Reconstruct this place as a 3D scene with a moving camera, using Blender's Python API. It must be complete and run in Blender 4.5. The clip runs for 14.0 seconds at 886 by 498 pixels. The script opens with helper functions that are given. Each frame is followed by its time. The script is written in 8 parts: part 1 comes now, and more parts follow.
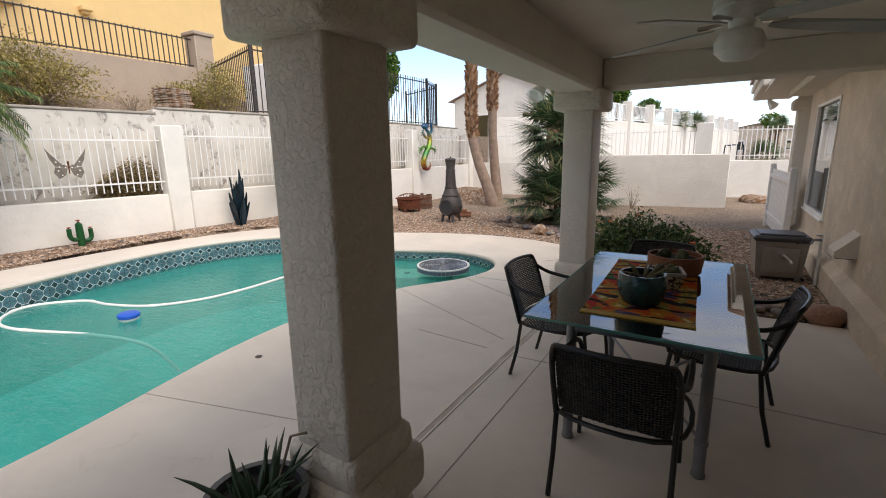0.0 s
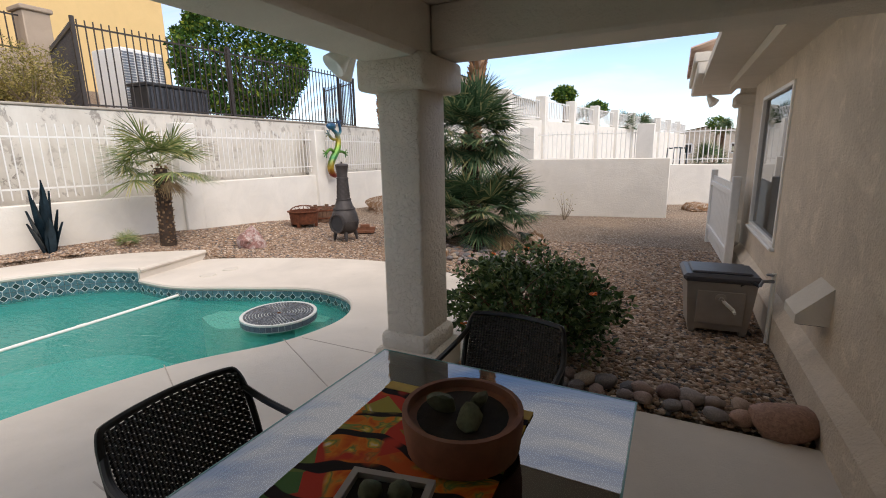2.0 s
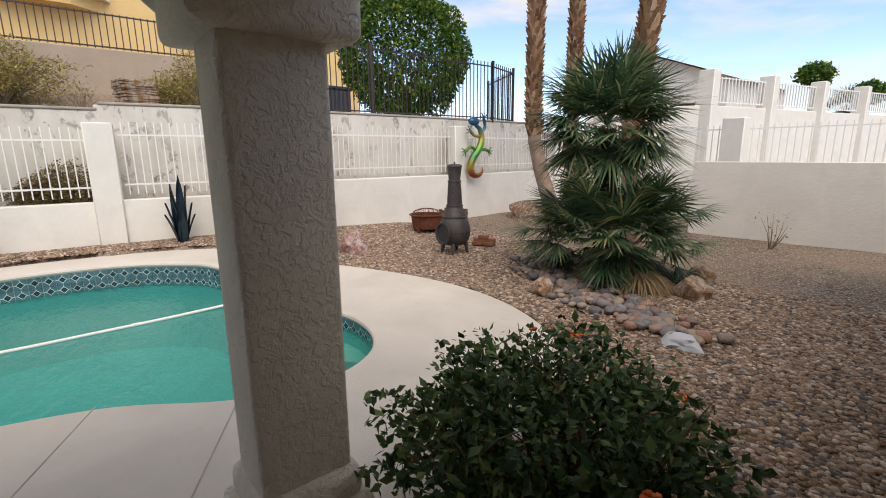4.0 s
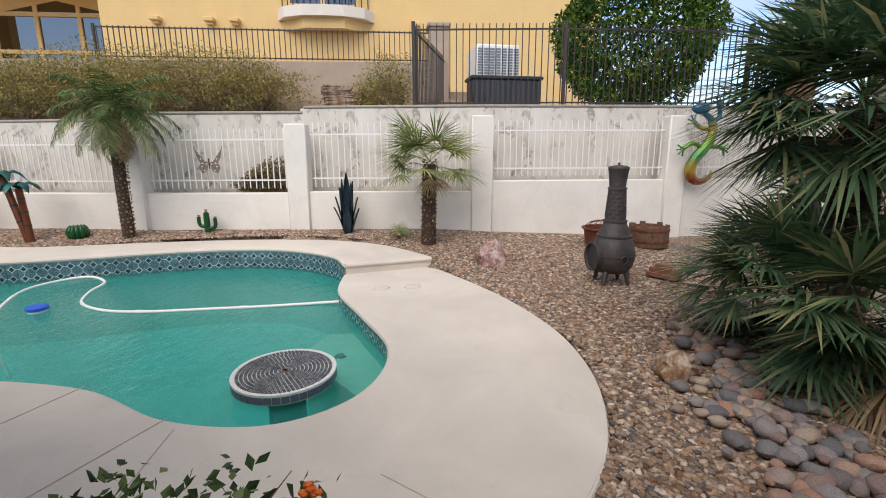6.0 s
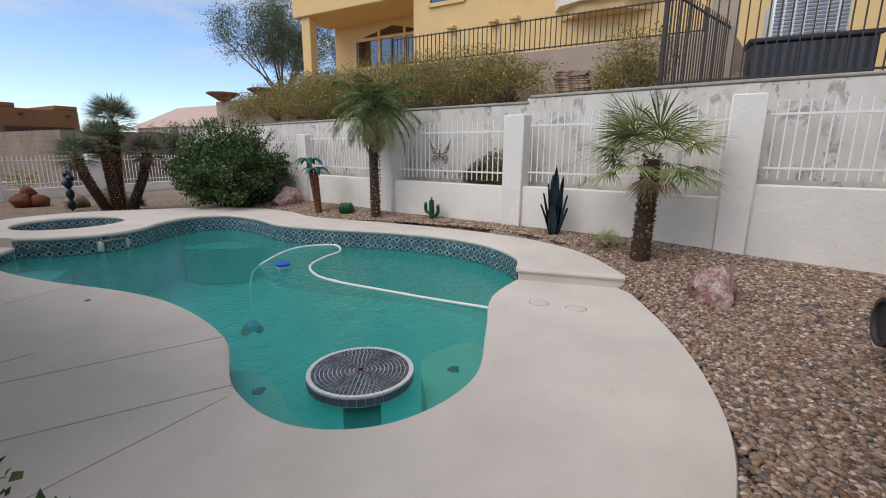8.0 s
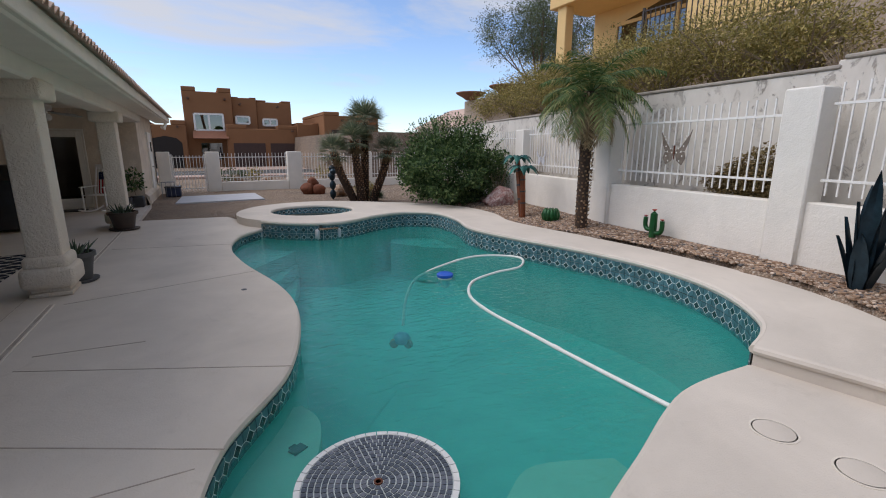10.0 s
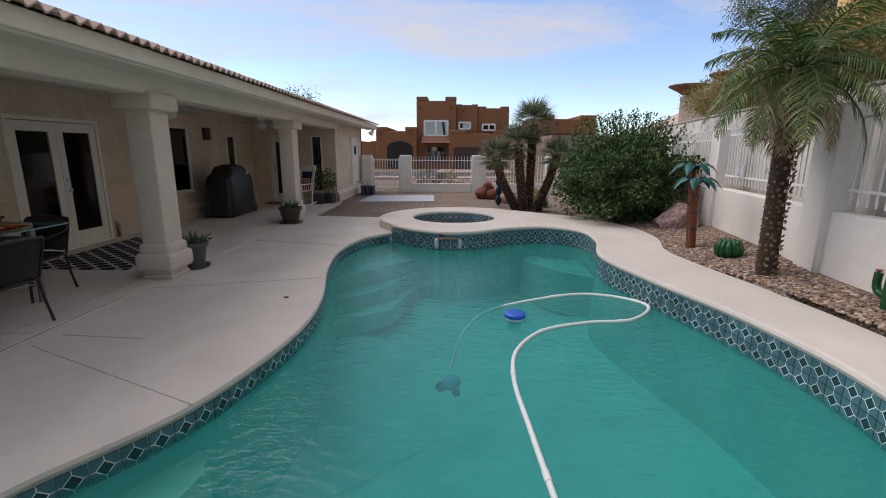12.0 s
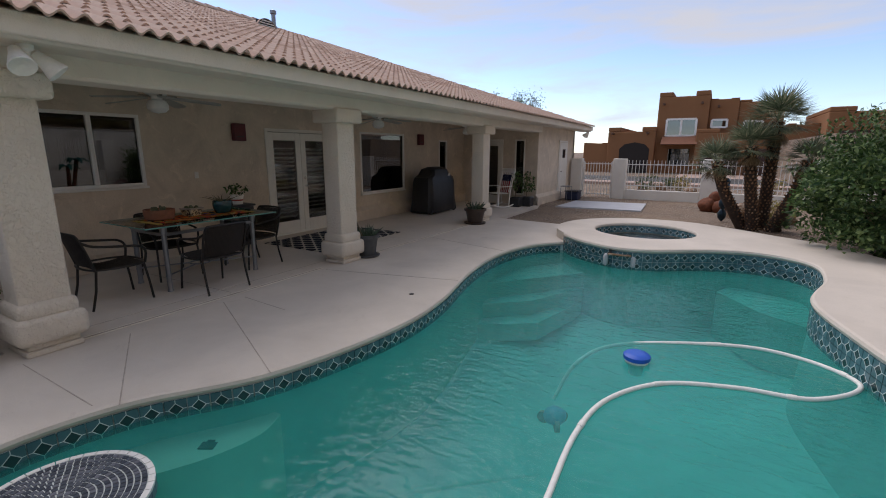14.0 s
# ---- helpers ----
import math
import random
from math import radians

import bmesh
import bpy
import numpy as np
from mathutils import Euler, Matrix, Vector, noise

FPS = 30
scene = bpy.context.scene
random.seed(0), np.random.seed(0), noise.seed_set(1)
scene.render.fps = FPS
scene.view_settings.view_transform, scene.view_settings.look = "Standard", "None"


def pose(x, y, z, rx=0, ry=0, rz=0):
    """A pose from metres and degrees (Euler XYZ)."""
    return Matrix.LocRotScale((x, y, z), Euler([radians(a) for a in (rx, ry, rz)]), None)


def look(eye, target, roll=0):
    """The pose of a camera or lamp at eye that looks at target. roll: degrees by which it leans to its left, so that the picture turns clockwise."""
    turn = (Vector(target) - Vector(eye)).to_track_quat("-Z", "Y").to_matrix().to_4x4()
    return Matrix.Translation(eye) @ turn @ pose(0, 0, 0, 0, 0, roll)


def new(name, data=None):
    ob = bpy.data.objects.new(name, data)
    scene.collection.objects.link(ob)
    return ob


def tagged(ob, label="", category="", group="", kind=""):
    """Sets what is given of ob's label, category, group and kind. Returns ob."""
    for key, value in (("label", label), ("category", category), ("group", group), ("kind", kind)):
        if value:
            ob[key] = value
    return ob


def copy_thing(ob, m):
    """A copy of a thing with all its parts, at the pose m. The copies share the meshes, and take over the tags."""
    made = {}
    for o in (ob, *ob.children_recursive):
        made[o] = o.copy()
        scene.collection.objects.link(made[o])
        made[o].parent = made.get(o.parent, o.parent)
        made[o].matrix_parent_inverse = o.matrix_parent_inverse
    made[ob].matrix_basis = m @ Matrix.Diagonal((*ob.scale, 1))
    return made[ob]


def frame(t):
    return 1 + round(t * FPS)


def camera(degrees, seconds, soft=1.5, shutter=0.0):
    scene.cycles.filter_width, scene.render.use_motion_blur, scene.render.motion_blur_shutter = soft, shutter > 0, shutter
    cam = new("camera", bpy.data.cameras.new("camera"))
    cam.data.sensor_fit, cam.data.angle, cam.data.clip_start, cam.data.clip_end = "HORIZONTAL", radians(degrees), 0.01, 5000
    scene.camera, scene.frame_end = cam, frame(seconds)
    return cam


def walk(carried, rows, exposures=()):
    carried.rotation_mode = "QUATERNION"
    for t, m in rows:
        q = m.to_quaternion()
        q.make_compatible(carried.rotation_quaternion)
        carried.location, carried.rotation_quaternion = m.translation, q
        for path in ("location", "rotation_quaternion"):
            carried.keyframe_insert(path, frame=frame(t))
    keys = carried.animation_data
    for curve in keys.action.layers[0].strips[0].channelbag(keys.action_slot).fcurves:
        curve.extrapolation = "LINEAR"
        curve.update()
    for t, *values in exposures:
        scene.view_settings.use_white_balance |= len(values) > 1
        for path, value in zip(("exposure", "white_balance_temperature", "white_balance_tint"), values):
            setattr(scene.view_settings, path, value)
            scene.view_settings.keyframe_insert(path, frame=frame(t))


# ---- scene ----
cam = camera(88.96, 14.0, 1.0)
# seconds, x, y, z, yaw, pitch, roll
ROWS = [
    (0.0, 0.000, 0.000, 1.662, 31.35, -12.04, 0.96),
    (0.5, 0.005, 0.583, 1.646, 27.89, -11.89, 1.06),
    (1.0, 0.081, 1.166, 1.636, 26.40, -11.84, 1.12),
    (1.5, 0.150, 1.769, 1.651, 25.73, -11.83, 1.09),
    (2.0, 0.275, 2.343, 1.666, 26.81, -11.78, 1.00),
    (2.5, 0.360, 2.883, 1.691, 30.93, -11.71, 0.92),
    (3.0, 0.381, 3.389, 1.713, 37.46, -11.82, 0.77),
    (5.5, 0.139, 6.222, 1.654, 75.11, -11.59, 0.31),
    (6.0, -0.062, 6.730, 1.666, 84.37, -11.71, 0.24),
    (6.5, -0.259, 7.197, 1.664, 93.23, -11.94, 0.16),
    (7.0, -0.487, 7.566, 1.661, 101.81, -12.01, 0.05),
    (7.5, -0.743, 7.842, 1.640, 110.85, -12.18, -0.09),
    (8.0, -1.093, 7.944, 1.636, 120.30, -12.40, -0.30),
    (8.5, -1.449, 8.001, 1.594, 129.46, -12.37, -0.38),
    (9.0, -1.886, 7.949, 1.584, 137.98, -12.56, -0.23),
    (11.5, -4.585, 7.113, 1.625, 173.03, -12.40, -0.30),
    (12.0, -5.041, 6.981, 1.614, 181.11, -12.32, -0.28),
    (12.5, -5.372, 6.802, 1.642, 190.45, -12.34, -0.06),
    (13.0, -5.696, 6.648, 1.663, 199.97, -12.38, 0.11),
    (13.5, -5.948, 6.498, 1.674, 206.98, -12.37, 0.03),
    (14.0, -6.146, 6.459, 1.674, 210.56, -12.24, -0.18),
]
walk(cam, [(t, pose(x, y, z, 90 + pitch, roll, yaw)) for t, x, y, z, yaw, pitch, roll in ROWS], [(0.0, 1.28, 7050, 14), (2.0, 1.2, 7050, 14), (3.0, 1.02, 7050, 13), (5.5, 1.05, 6900, 13), (7.5, 0.7, 6500, 13), (9.0, 0.58, 6350, 13), (11.5, 0.63, 6600, 17), (14.0, 0.58, 6600, 17)])

# ---------- world, sun, exposure ----------
world = bpy.data.worlds.new("world")
scene.world = world
world.use_nodes = True
wn, wl = world.node_tree.nodes, world.node_tree.links
wn.clear()
SUN_ELEV, SUN_AZ = 50.0, 112.0  # degrees; azimuth clockwise from +y
sky = wn.new("ShaderNodeTexSky")
sky.sky_type = "NISHITA"
sky.sun_disc = False
sky.sun_elevation, sky.sun_rotation = radians(SUN_ELEV), radians(SUN_AZ)
sky.air_density, sky.dust_density, sky.ozone_density = 0.8, 0.25, 2.5
wtc = wn.new("ShaderNodeTexCoord")
wmap = wn.new("ShaderNodeMapping")
wmap.inputs["Scale"].default_value = (1.1, 2.6, 7.0)
wmap.inputs["Rotation"].default_value = (0, 0, radians(35))
wl.new(wtc.outputs["Generated"], wmap.inputs["Vector"])
cloud = wn.new("ShaderNodeTexNoise")
cloud.inputs["Scale"].default_value = 1.5
cloud.inputs["Detail"].default_value = 9
cloud.inputs["Roughness"].default_value = 0.58
cloud.inputs["Distortion"].default_value = 0.5
wl.new(wmap.outputs[0], cloud.inputs["Vector"])
cramp = wn.new("ShaderNodeValToRGB")
cramp.color_ramp.elements[0].position, cramp.color_ramp.elements[0].color = 0.50, (0, 0, 0, 1)
cramp.color_ramp.elements[1].position, cramp.color_ramp.elements[1].color = 0.72, (0.9, 0.9, 0.9, 1)
# the veil of high cloud is thicker overhead than low down
wsep = wn.new("ShaderNodeSeparateXYZ")
wl.new(wtc.outputs["Generated"], wsep.inputs[0])
wveil = wn.new("ShaderNodeMath")
wveil.operation = "MULTIPLY_ADD"
wveil.inputs[1].default_value = 0.22
wl.new(wsep.outputs[2], wveil.inputs[0])
wl.new(cloud.outputs["Fac"], wveil.inputs[2])
wl.new(wveil.outputs[0], cramp.inputs[0])
wmix = wn.new("ShaderNodeMix")
wmix.data_type = "RGBA"
wmix.inputs["B"].default_value = (3.3, 3.42, 3.6, 1)
wl.new(cramp.outputs[0], wmix.inputs["Factor"])
wl.new(sky.outputs[0], wmix.inputs["A"])
wbg = wn.new("ShaderNodeBackground")
wbg.inputs["Strength"].default_value = 0.13
wl.new(wmix.outputs["Result"], wbg.inputs["Color"])
wout = wn.new("ShaderNodeOutputWorld")
wl.new(wbg.outputs[0], wout.inputs["Surface"])

sun_data = bpy.data.lights.new("sun", "SUN")
sun_data.energy, sun_data.angle, sun_data.color = 1.4, radians(60), (1.0, 0.94, 0.86)
sun = new("sun", sun_data)
se, sa = radians(SUN_ELEV), radians(SUN_AZ)
to_sun = Vector((math.sin(sa) * math.cos(se), math.cos(sa) * math.cos(se), math.sin(se)))
sun.matrix_world = look(to_sun * 60, (0, 0, 0))

# ---------- materials ----------


class Mat:
    """A small node-material builder."""

    def __init__(self, name, rough=0.8, metal=0.0, spec=0.5):
        self.m = bpy.data.materials.new(name)
        self.m.use_nodes = True
        self.n, self.l = self.m.node_tree.nodes, self.m.node_tree.links
        self.b = self.n["Principled BSDF"]
        self.b.inputs["Roughness"].default_value = rough
        self.b.inputs["Metallic"].default_value = metal
        self.b.inputs["Specular IOR Level"].default_value = spec
        self.tc = self.n.new("ShaderNodeTexCoord")

    def noise(self, scale, detail=4, rough=0.55, dist=0.0, stretch=None):
        x = self.n.new("ShaderNodeTexNoise")
        x.inputs["Scale"].default_value = scale
        x.inputs["Detail"].default_value = detail
        x.inputs["Roughness"].default_value = rough
        x.inputs["Distortion"].default_value = dist
        src = self.tc.outputs["Object"]
        if stretch:
            mp = self.n.new("ShaderNodeMapping")
            mp.inputs["Scale"].default_value = stretch
            self.l.new(src, mp.inputs["Vector"])
            src = mp.outputs[0]
        self.l.new(src, x.inputs["Vector"])
        return x.outputs["Fac"]

    def voronoi(self, scale, feature="F1"):
        x = self.n.new("ShaderNodeTexVoronoi")
        x.feature = feature
        x.inputs["Scale"].default_value = scale
        self.l.new(self.tc.outputs["Object"], x.inputs["Vector"])
        return x

    def ramp(self, fac, *stops):
        x = self.n.new("ShaderNodeValToRGB")
        e = x.color_ramp.elements
        while len(e) < len(stops):
            e.new(0.5)
        for el, (p, c) in zip(e, stops):
            el.position = p
            el.color = (*c, 1) if not isinstance(c, (int, float)) else (c, c, c, 1)
        self.l.new(fac, x.inputs[0])
        return x.outputs[0]

    def mix(self, fac, a, b, mode="MIX"):
        x = self.n.new("ShaderNodeMix")
        x.data_type, x.blend_type = "RGBA", mode
        for key, v in (("Factor", fac), ("A", a), ("B", b)):
            if isinstance(v, tuple):
                x.inputs[key].default_value = (*v, 1)
            elif isinstance(v, (int, float)):
                x.inputs[key].default_value = v
            else:
                self.l.new(v, x.inputs[key])
        return x.outputs["Result"]

    def math(self, op, a, b=0.0, c=0.0):
        x = self.n.new("ShaderNodeMath")
        x.operation = op
        for i, v in enumerate((a, b, c)):
            if isinstance(v, (int, float)):
                x.inputs[i].default_value = v
            else:
                self.l.new(v, x.inputs[i])
        return x.outputs[0]

    def random(self):
        return self.n.new("ShaderNodeObjectInfo").outputs["Random"]

    def island(self):
        return self.n.new("ShaderNodeNewGeometry").outputs["Random Per Island"]

    def color(self, c):
        if isinstance(c, tuple):
            self.b.inputs["Base Color"].default_value = (*c, 1)
        else:
            self.l.new(c, self.b.inputs["Base Color"])
        return self

    def rough(self, v):
        self.l.new(v, self.b.inputs["Roughness"])
        return self

    def bump(self, h, strength=0.3, dist=0.01):
        x = self.n.new("ShaderNodeBump")
        x.inputs["Strength"].default_value = strength
        x.inputs["Distance"].default_value = dist
        self.l.new(h, x.inputs["Height"])
        self.l.new(x.outputs[0], self.b.inputs["Normal"])
        return self


def shade(c, k):
    return tuple(min(1.0, v * k) for v in c)


def stucco(name, c, grain=60, lace=0.0, stain=0.1):
    """Painted stucco: fine grain, optional lace of raised trowel marks, faint stains."""
    m = Mat(name, 0.92, spec=0.2)
    big = m.noise(1.6, 7, 0.68, 0.7)
    col = m.ramp(big, (0.3, shade(c, 1 - stain)), (0.65, c))
    streak = m.noise(3.0, 5, 0.6, 0.3, (1, 1, 0.25))
    col = m.mix(m.ramp(streak, (0.55, 0.0), (0.8, 0.35)), col, shade(c, 0.86))
    if stain > 0.2:  # scuffs, old repairs and rusty splashes
        scuff = m.ramp(m.noise(4.2, 7, 0.7, 1.0), (0.56, 0.0), (0.66, 0.5))
        col = m.mix(scuff, col, shade(c, 1.18))
        splash = m.ramp(m.noise(2.3, 8, 0.74, 0.6), (0.60, 0.0), (0.70, 0.45))
        col = m.mix(splash, col, (0.40, 0.29, 0.20))
    m.color(col)
    fine = m.noise(grain, 3, 0.6)
    if lace:
        lac = m.ramp(m.noise(30, 4, 0.6, 0.5), (0.44, 0.0), (0.58, 1.0))
        h = m.math("ADD", m.math("MULTIPLY", lac, lace), m.math("MULTIPLY", fine, 0.35))
        m.bump(h, 0.85, 0.008)
    else:
        h = m.math("ADD", m.math("MULTIPLY", m.noise(grain * 0.3, 4, 0.6, 0.6), 0.6), m.math("MULTIPLY", fine, 0.4))
        m.bump(h, 0.9, 0.022 if stain > 0.2 else 0.012)
    return m.m


def plain(name, c, rough=0.6, metal=0.0, vary=0.12, scale=6.0, bump=0.0, spec=0.5):
    m = Mat(name, rough, metal, spec)
    f = m.noise(scale, 5, 0.6)
    m.color(m.ramp(f, (0.3, shade(c, 1 - vary)), (0.7, shade(c, 1 + vary * 0.6))))
    if bump:
        m.bump(m.noise(scale * 12, 4, 0.6), bump, 0.004)
    return m.m


def leafy(name, a, b, c=None, rough=0.55, glow=0.25):
    """Leaves that differ piece by piece and let some light through."""
    m = Mat(name, rough, spec=0.35)
    stops = [(0.1, a), (0.75, b)] + ([(0.97, c)] if c else [])
    col = m.ramp(m.island(), *stops)
    m.color(col)
    tr = m.n.new("ShaderNodeBsdfTranslucent")
    m.l.new(col, tr.inputs["Color"])
    mx = m.n.new("ShaderNodeMixShader")
    mx.inputs[0].default_value = glow
    m.l.new(m.b.outputs[0], mx.inputs[1])
    m.l.new(tr.outputs[0], mx.inputs[2])
    m.l.new(mx.outputs[0], m.n["Material Output"].inputs["Surface"])
    return m.m


def stony(name, cols, scale=9, rough=0.85, per="object"):
    """Stone: each piece takes a colour, with veins and grain."""
    m = Mat(name, rough, spec=0.3)
    k = m.random() if per == "object" else m.island()
    n = len(cols)
    base = m.ramp(k, *[((i + 0.5) / n, c) for i, c in enumerate(cols)])
    v = m.ramp(m.noise(scale, 6, 0.65, 0.8), (0.35, 0.62), (0.7, 1.15))
    m.color(m.mix(1.0, base, v, "MULTIPLY"))
    m.bump(m.noise(scale * 4, 5, 0.65), 0.5, 0.01)
    return m.m


HOUSE = stucco("house stucco", (0.72, 0.615, 0.495), 60, 0, 0.24)
COLUMN = stucco("column stucco", (0.74, 0.67, 0.57), 90, 0.8)
TRIM = stucco("trim stucco", (0.74, 0.68, 0.59), 90)
YARD = stucco("yard wall stucco", (0.78, 0.74, 0.67), 55, 0, 0.12)
YELLOW = stucco("yellow stucco", (0.72, 0.50, 0.23), 40, 0, 0.06)
BROWN = stucco("brown stucco", (0.26, 0.125, 0.06), 30, 0, 0.08)
TANWALL = stucco("tan stucco", (0.42, 0.33, 0.25), 40, 0, 0.15)


def retaining():
    m = Mat("weathered white block", 0.95, spec=0.1)
    white = (0.68, 0.64, 0.57)
    peel = m.ramp(m.noise(5.0, 8, 0.72, 0.7, (1, 1, 0.75)), (0.56, 0.0), (0.61, 0.8))
    big = m.ramp(m.noise(0.8, 4, 0.6), (0.36, 0.1), (0.58, 1.0))
    patch = m.math("MULTIPLY", peel, big)
    base = m.mix(m.ramp(m.noise(2.2, 5, 0.6, 0.3, (1, 1, 0.4)), (0.36, 0.0), (0.7, 0.6)), white, (0.45, 0.40, 0.34))
    m.color(m.mix(patch, base, (0.22, 0.19, 0.165)))
    m.bump(m.math("SUBTRACT", m.math("MULTIPLY", m.noise(40, 4, 0.6), 0.6), patch), 0.6, 0.01)
    return m.m


RETAIN = retaining()


def deck():
    m = Mat("painted concrete deck", 0.75, spec=0.3)
    c = (0.63, 0.57, 0.50)
    col = m.ramp(m.noise(1.1, 6, 0.62, 0.4), (0.3, shade(c, 0.88)), (0.68, shade(c, 1.05)))
    stain = m.ramp(m.noise(3.7, 7, 0.7, 0.8), (0.60, 0.0), (0.78, 0.4))
    col = m.mix(stain, col, (0.40, 0.35, 0.29))
    speck = m.ramp(m.noise(55, 3, 0.6), (0.68, 0.0), (0.74, 0.35))
    m.color(m.mix(speck, col, (0.36, 0.32, 0.27)))
    m.bump(m.math("ADD", m.noise(90, 3, 0.6), m.math("MULTIPLY", m.noise(14, 4, 0.6, 0.8), 1.2)), 0.5, 0.005)
    return m.m


DECK = deck()


def gravel_ground():
    m = Mat("gravel bed", 0.92, spec=0.2)
    v = m.voronoi(42)
    sep = m.n.new("ShaderNodeSeparateColor")
    m.l.new(v.outputs["Color"], sep.inputs[0])
    col = m.ramp(sep.outputs[0], (0.05, (0.16, 0.11, 0.08)), (0.35, (0.36, 0.27, 0.20)), (0.62, (0.52, 0.43, 0.35)), (0.85, (0.30, 0.20, 0.15)), (0.97, (0.62, 0.56, 0.48)))
    # shade between the stones, put into the colour by cell distance
    gap_shade = m.ramp(v.outputs["Distance"], (0.25, 1.0), (0.6, 0.35))
    col = m.mix(1.0, col, gap_shade, "MULTIPLY")
    col = m.mix(m.ramp(m.noise(0.5, 4, 0.6), (0.35, 0.0), (0.7, 0.5)), col, shade((0.40, 0.29, 0.2), 1.0))
    m.color(col)
    m.bump(m.math("SUBTRACT", 1.0, v.outputs["Distance"]), 0.9, 0.02)
    return m.m


GROUND = gravel_ground()
PEBBLE = stony("gravel stone", [(0.24, 0.145, 0.09), (0.46, 0.31, 0.21), (0.31, 0.22, 0.165), (0.72, 0.58, 0.46), (0.13, 0.075, 0.05), (0.46, 0.31, 0.20), (0.13, 0.12, 0.12)], 30, 0.85, "island")
RIVER = stony("river stone", [(0.20, 0.17, 0.16), (0.30, 0.27, 0.26), (0.26, 0.17, 0.15), (0.36, 0.26, 0.22), (0.14, 0.14, 0.15), (0.34, 0.31, 0.29), (0.42, 0.23, 0.16), (0.45, 0.36, 0.28)], 9, 0.55)


def rusty_rock(name, cream, rust):
    """Broken stone with rust-brown and pale patches."""
    m = Mat(name, 0.85, spec=0.25)
    patch = m.ramp(m.noise(7, 6, 0.65, 1.2), (0.40, 0.0), (0.55, 1.0))
    fleck = m.ramp(m.noise(34, 5, 0.7), (0.35, 0.55), (0.7, 1.2))
    m.color(m.mix(1.0, m.mix(patch, cream, rust), fleck, "MULTIPLY"))
    m.bump(m.math("ADD", m.noise(9, 6, 0.7, 0.6), m.math("MULTIPLY", m.noise(45, 4), 0.4)), 0.8, 0.03)
    return m.m


BOULDER = rusty_rock("rusty boulder", (0.50, 0.41, 0.33), (0.27, 0.15, 0.08))
PINKROCK = rusty_rock("pink quartz rock", (0.55, 0.45, 0.42), (0.33, 0.17, 0.15))


def water():
    m = Mat("pool water", 0.03)
    n, l = m.n, m.l
    tr = n.new("ShaderNodeBsdfTransparent")
    tr.inputs["Color"].default_value = (0.50, 0.88, 0.86, 1)
    df = n.new("ShaderNodeBsdfDiffuse")
    df.inputs["Color"].default_value = (0.045, 0.43, 0.395, 1)
    gl = n.new("ShaderNodeBsdfGlossy")
    gl.inputs["Roughness"].default_value = 0.03
    h = m.math("ADD", m.noise(5.5, 3, 0.5, 0.6, (1, 2.2, 1)), m.math("MULTIPLY", m.noise(17, 2, 0.5, 0.3, (1, 1.8, 1)), 0.35))
    bp = n.new("ShaderNodeBump")
    bp.inputs["Strength"].default_value, bp.inputs["Distance"].default_value = 0.5, 0.035
    l.new(h, bp.inputs["Height"])
    fr = n.new("ShaderNodeFresnel")
    fr.inputs["IOR"].default_value = 1.33
    for node in (gl, fr):
        l.new(bp.outputs[0], node.inputs["Normal"])
    a, b = n.new("ShaderNodeMixShader"), n.new("ShaderNodeMixShader")
    a.inputs[0].default_value = 0.25
    l.new(tr.outputs[0], a.inputs[1]); l.new(df.outputs[0], a.inputs[2])
    l.new(fr.outputs[0], b.inputs[0]); l.new(a.outputs[0], b.inputs[1]); l.new(gl.outputs[0], b.inputs[2])
    l.new(b.outputs[0], n["Material Output"].inputs["Surface"])
    return m.m


WATER = water()
PLASTER = plain("pool plaster", (0.15, 0.55, 0.51), 0.8, 0, 0.12, 1.5)
STEPPLASTER = plain("pale pool step plaster", (0.50, 0.68, 0.56), 0.8, 0, 0.12, 2.0)


def glass(name, tint, gloss_ior=1.5, clear=0.9):
    """A thin pane: clear or tinted, with a true reflection."""
    m = Mat(name)
    n, l = m.n, m.l
    tr = n.new("ShaderNodeBsdfTransparent")
    tr.inputs["Color"].default_value = (*shade(tint, clear), 1)
    gl = n.new("ShaderNodeBsdfGlossy")
    gl.inputs["Roughness"].default_value = 0.01
    fr = n.new("ShaderNodeFresnel")
    fr.inputs["IOR"].default_value = gloss_ior
    mx = n.new("ShaderNodeMixShader")
    l.new(fr.outputs[0], mx.inputs[0]); l.new(tr.outputs[0], mx.inputs[1]); l.new(gl.outputs[0], mx.inputs[2])
    l.new(mx.outputs[0], n["Material Output"].inputs["Surface"])
    return m.m


PANE_DOOR = glass("clear door glass", (0.85, 0.87, 0.87), 1.4)
PANE = glass("window glass", (0.36, 0.38, 0.38), 1.8)
TABLEGLASS = glass("table glass", (0.97, 1.0, 0.99), 3.4, 0.99)
GLASSEDGE = plain("green glass edge", (0.12, 0.30, 0.27), 0.1)


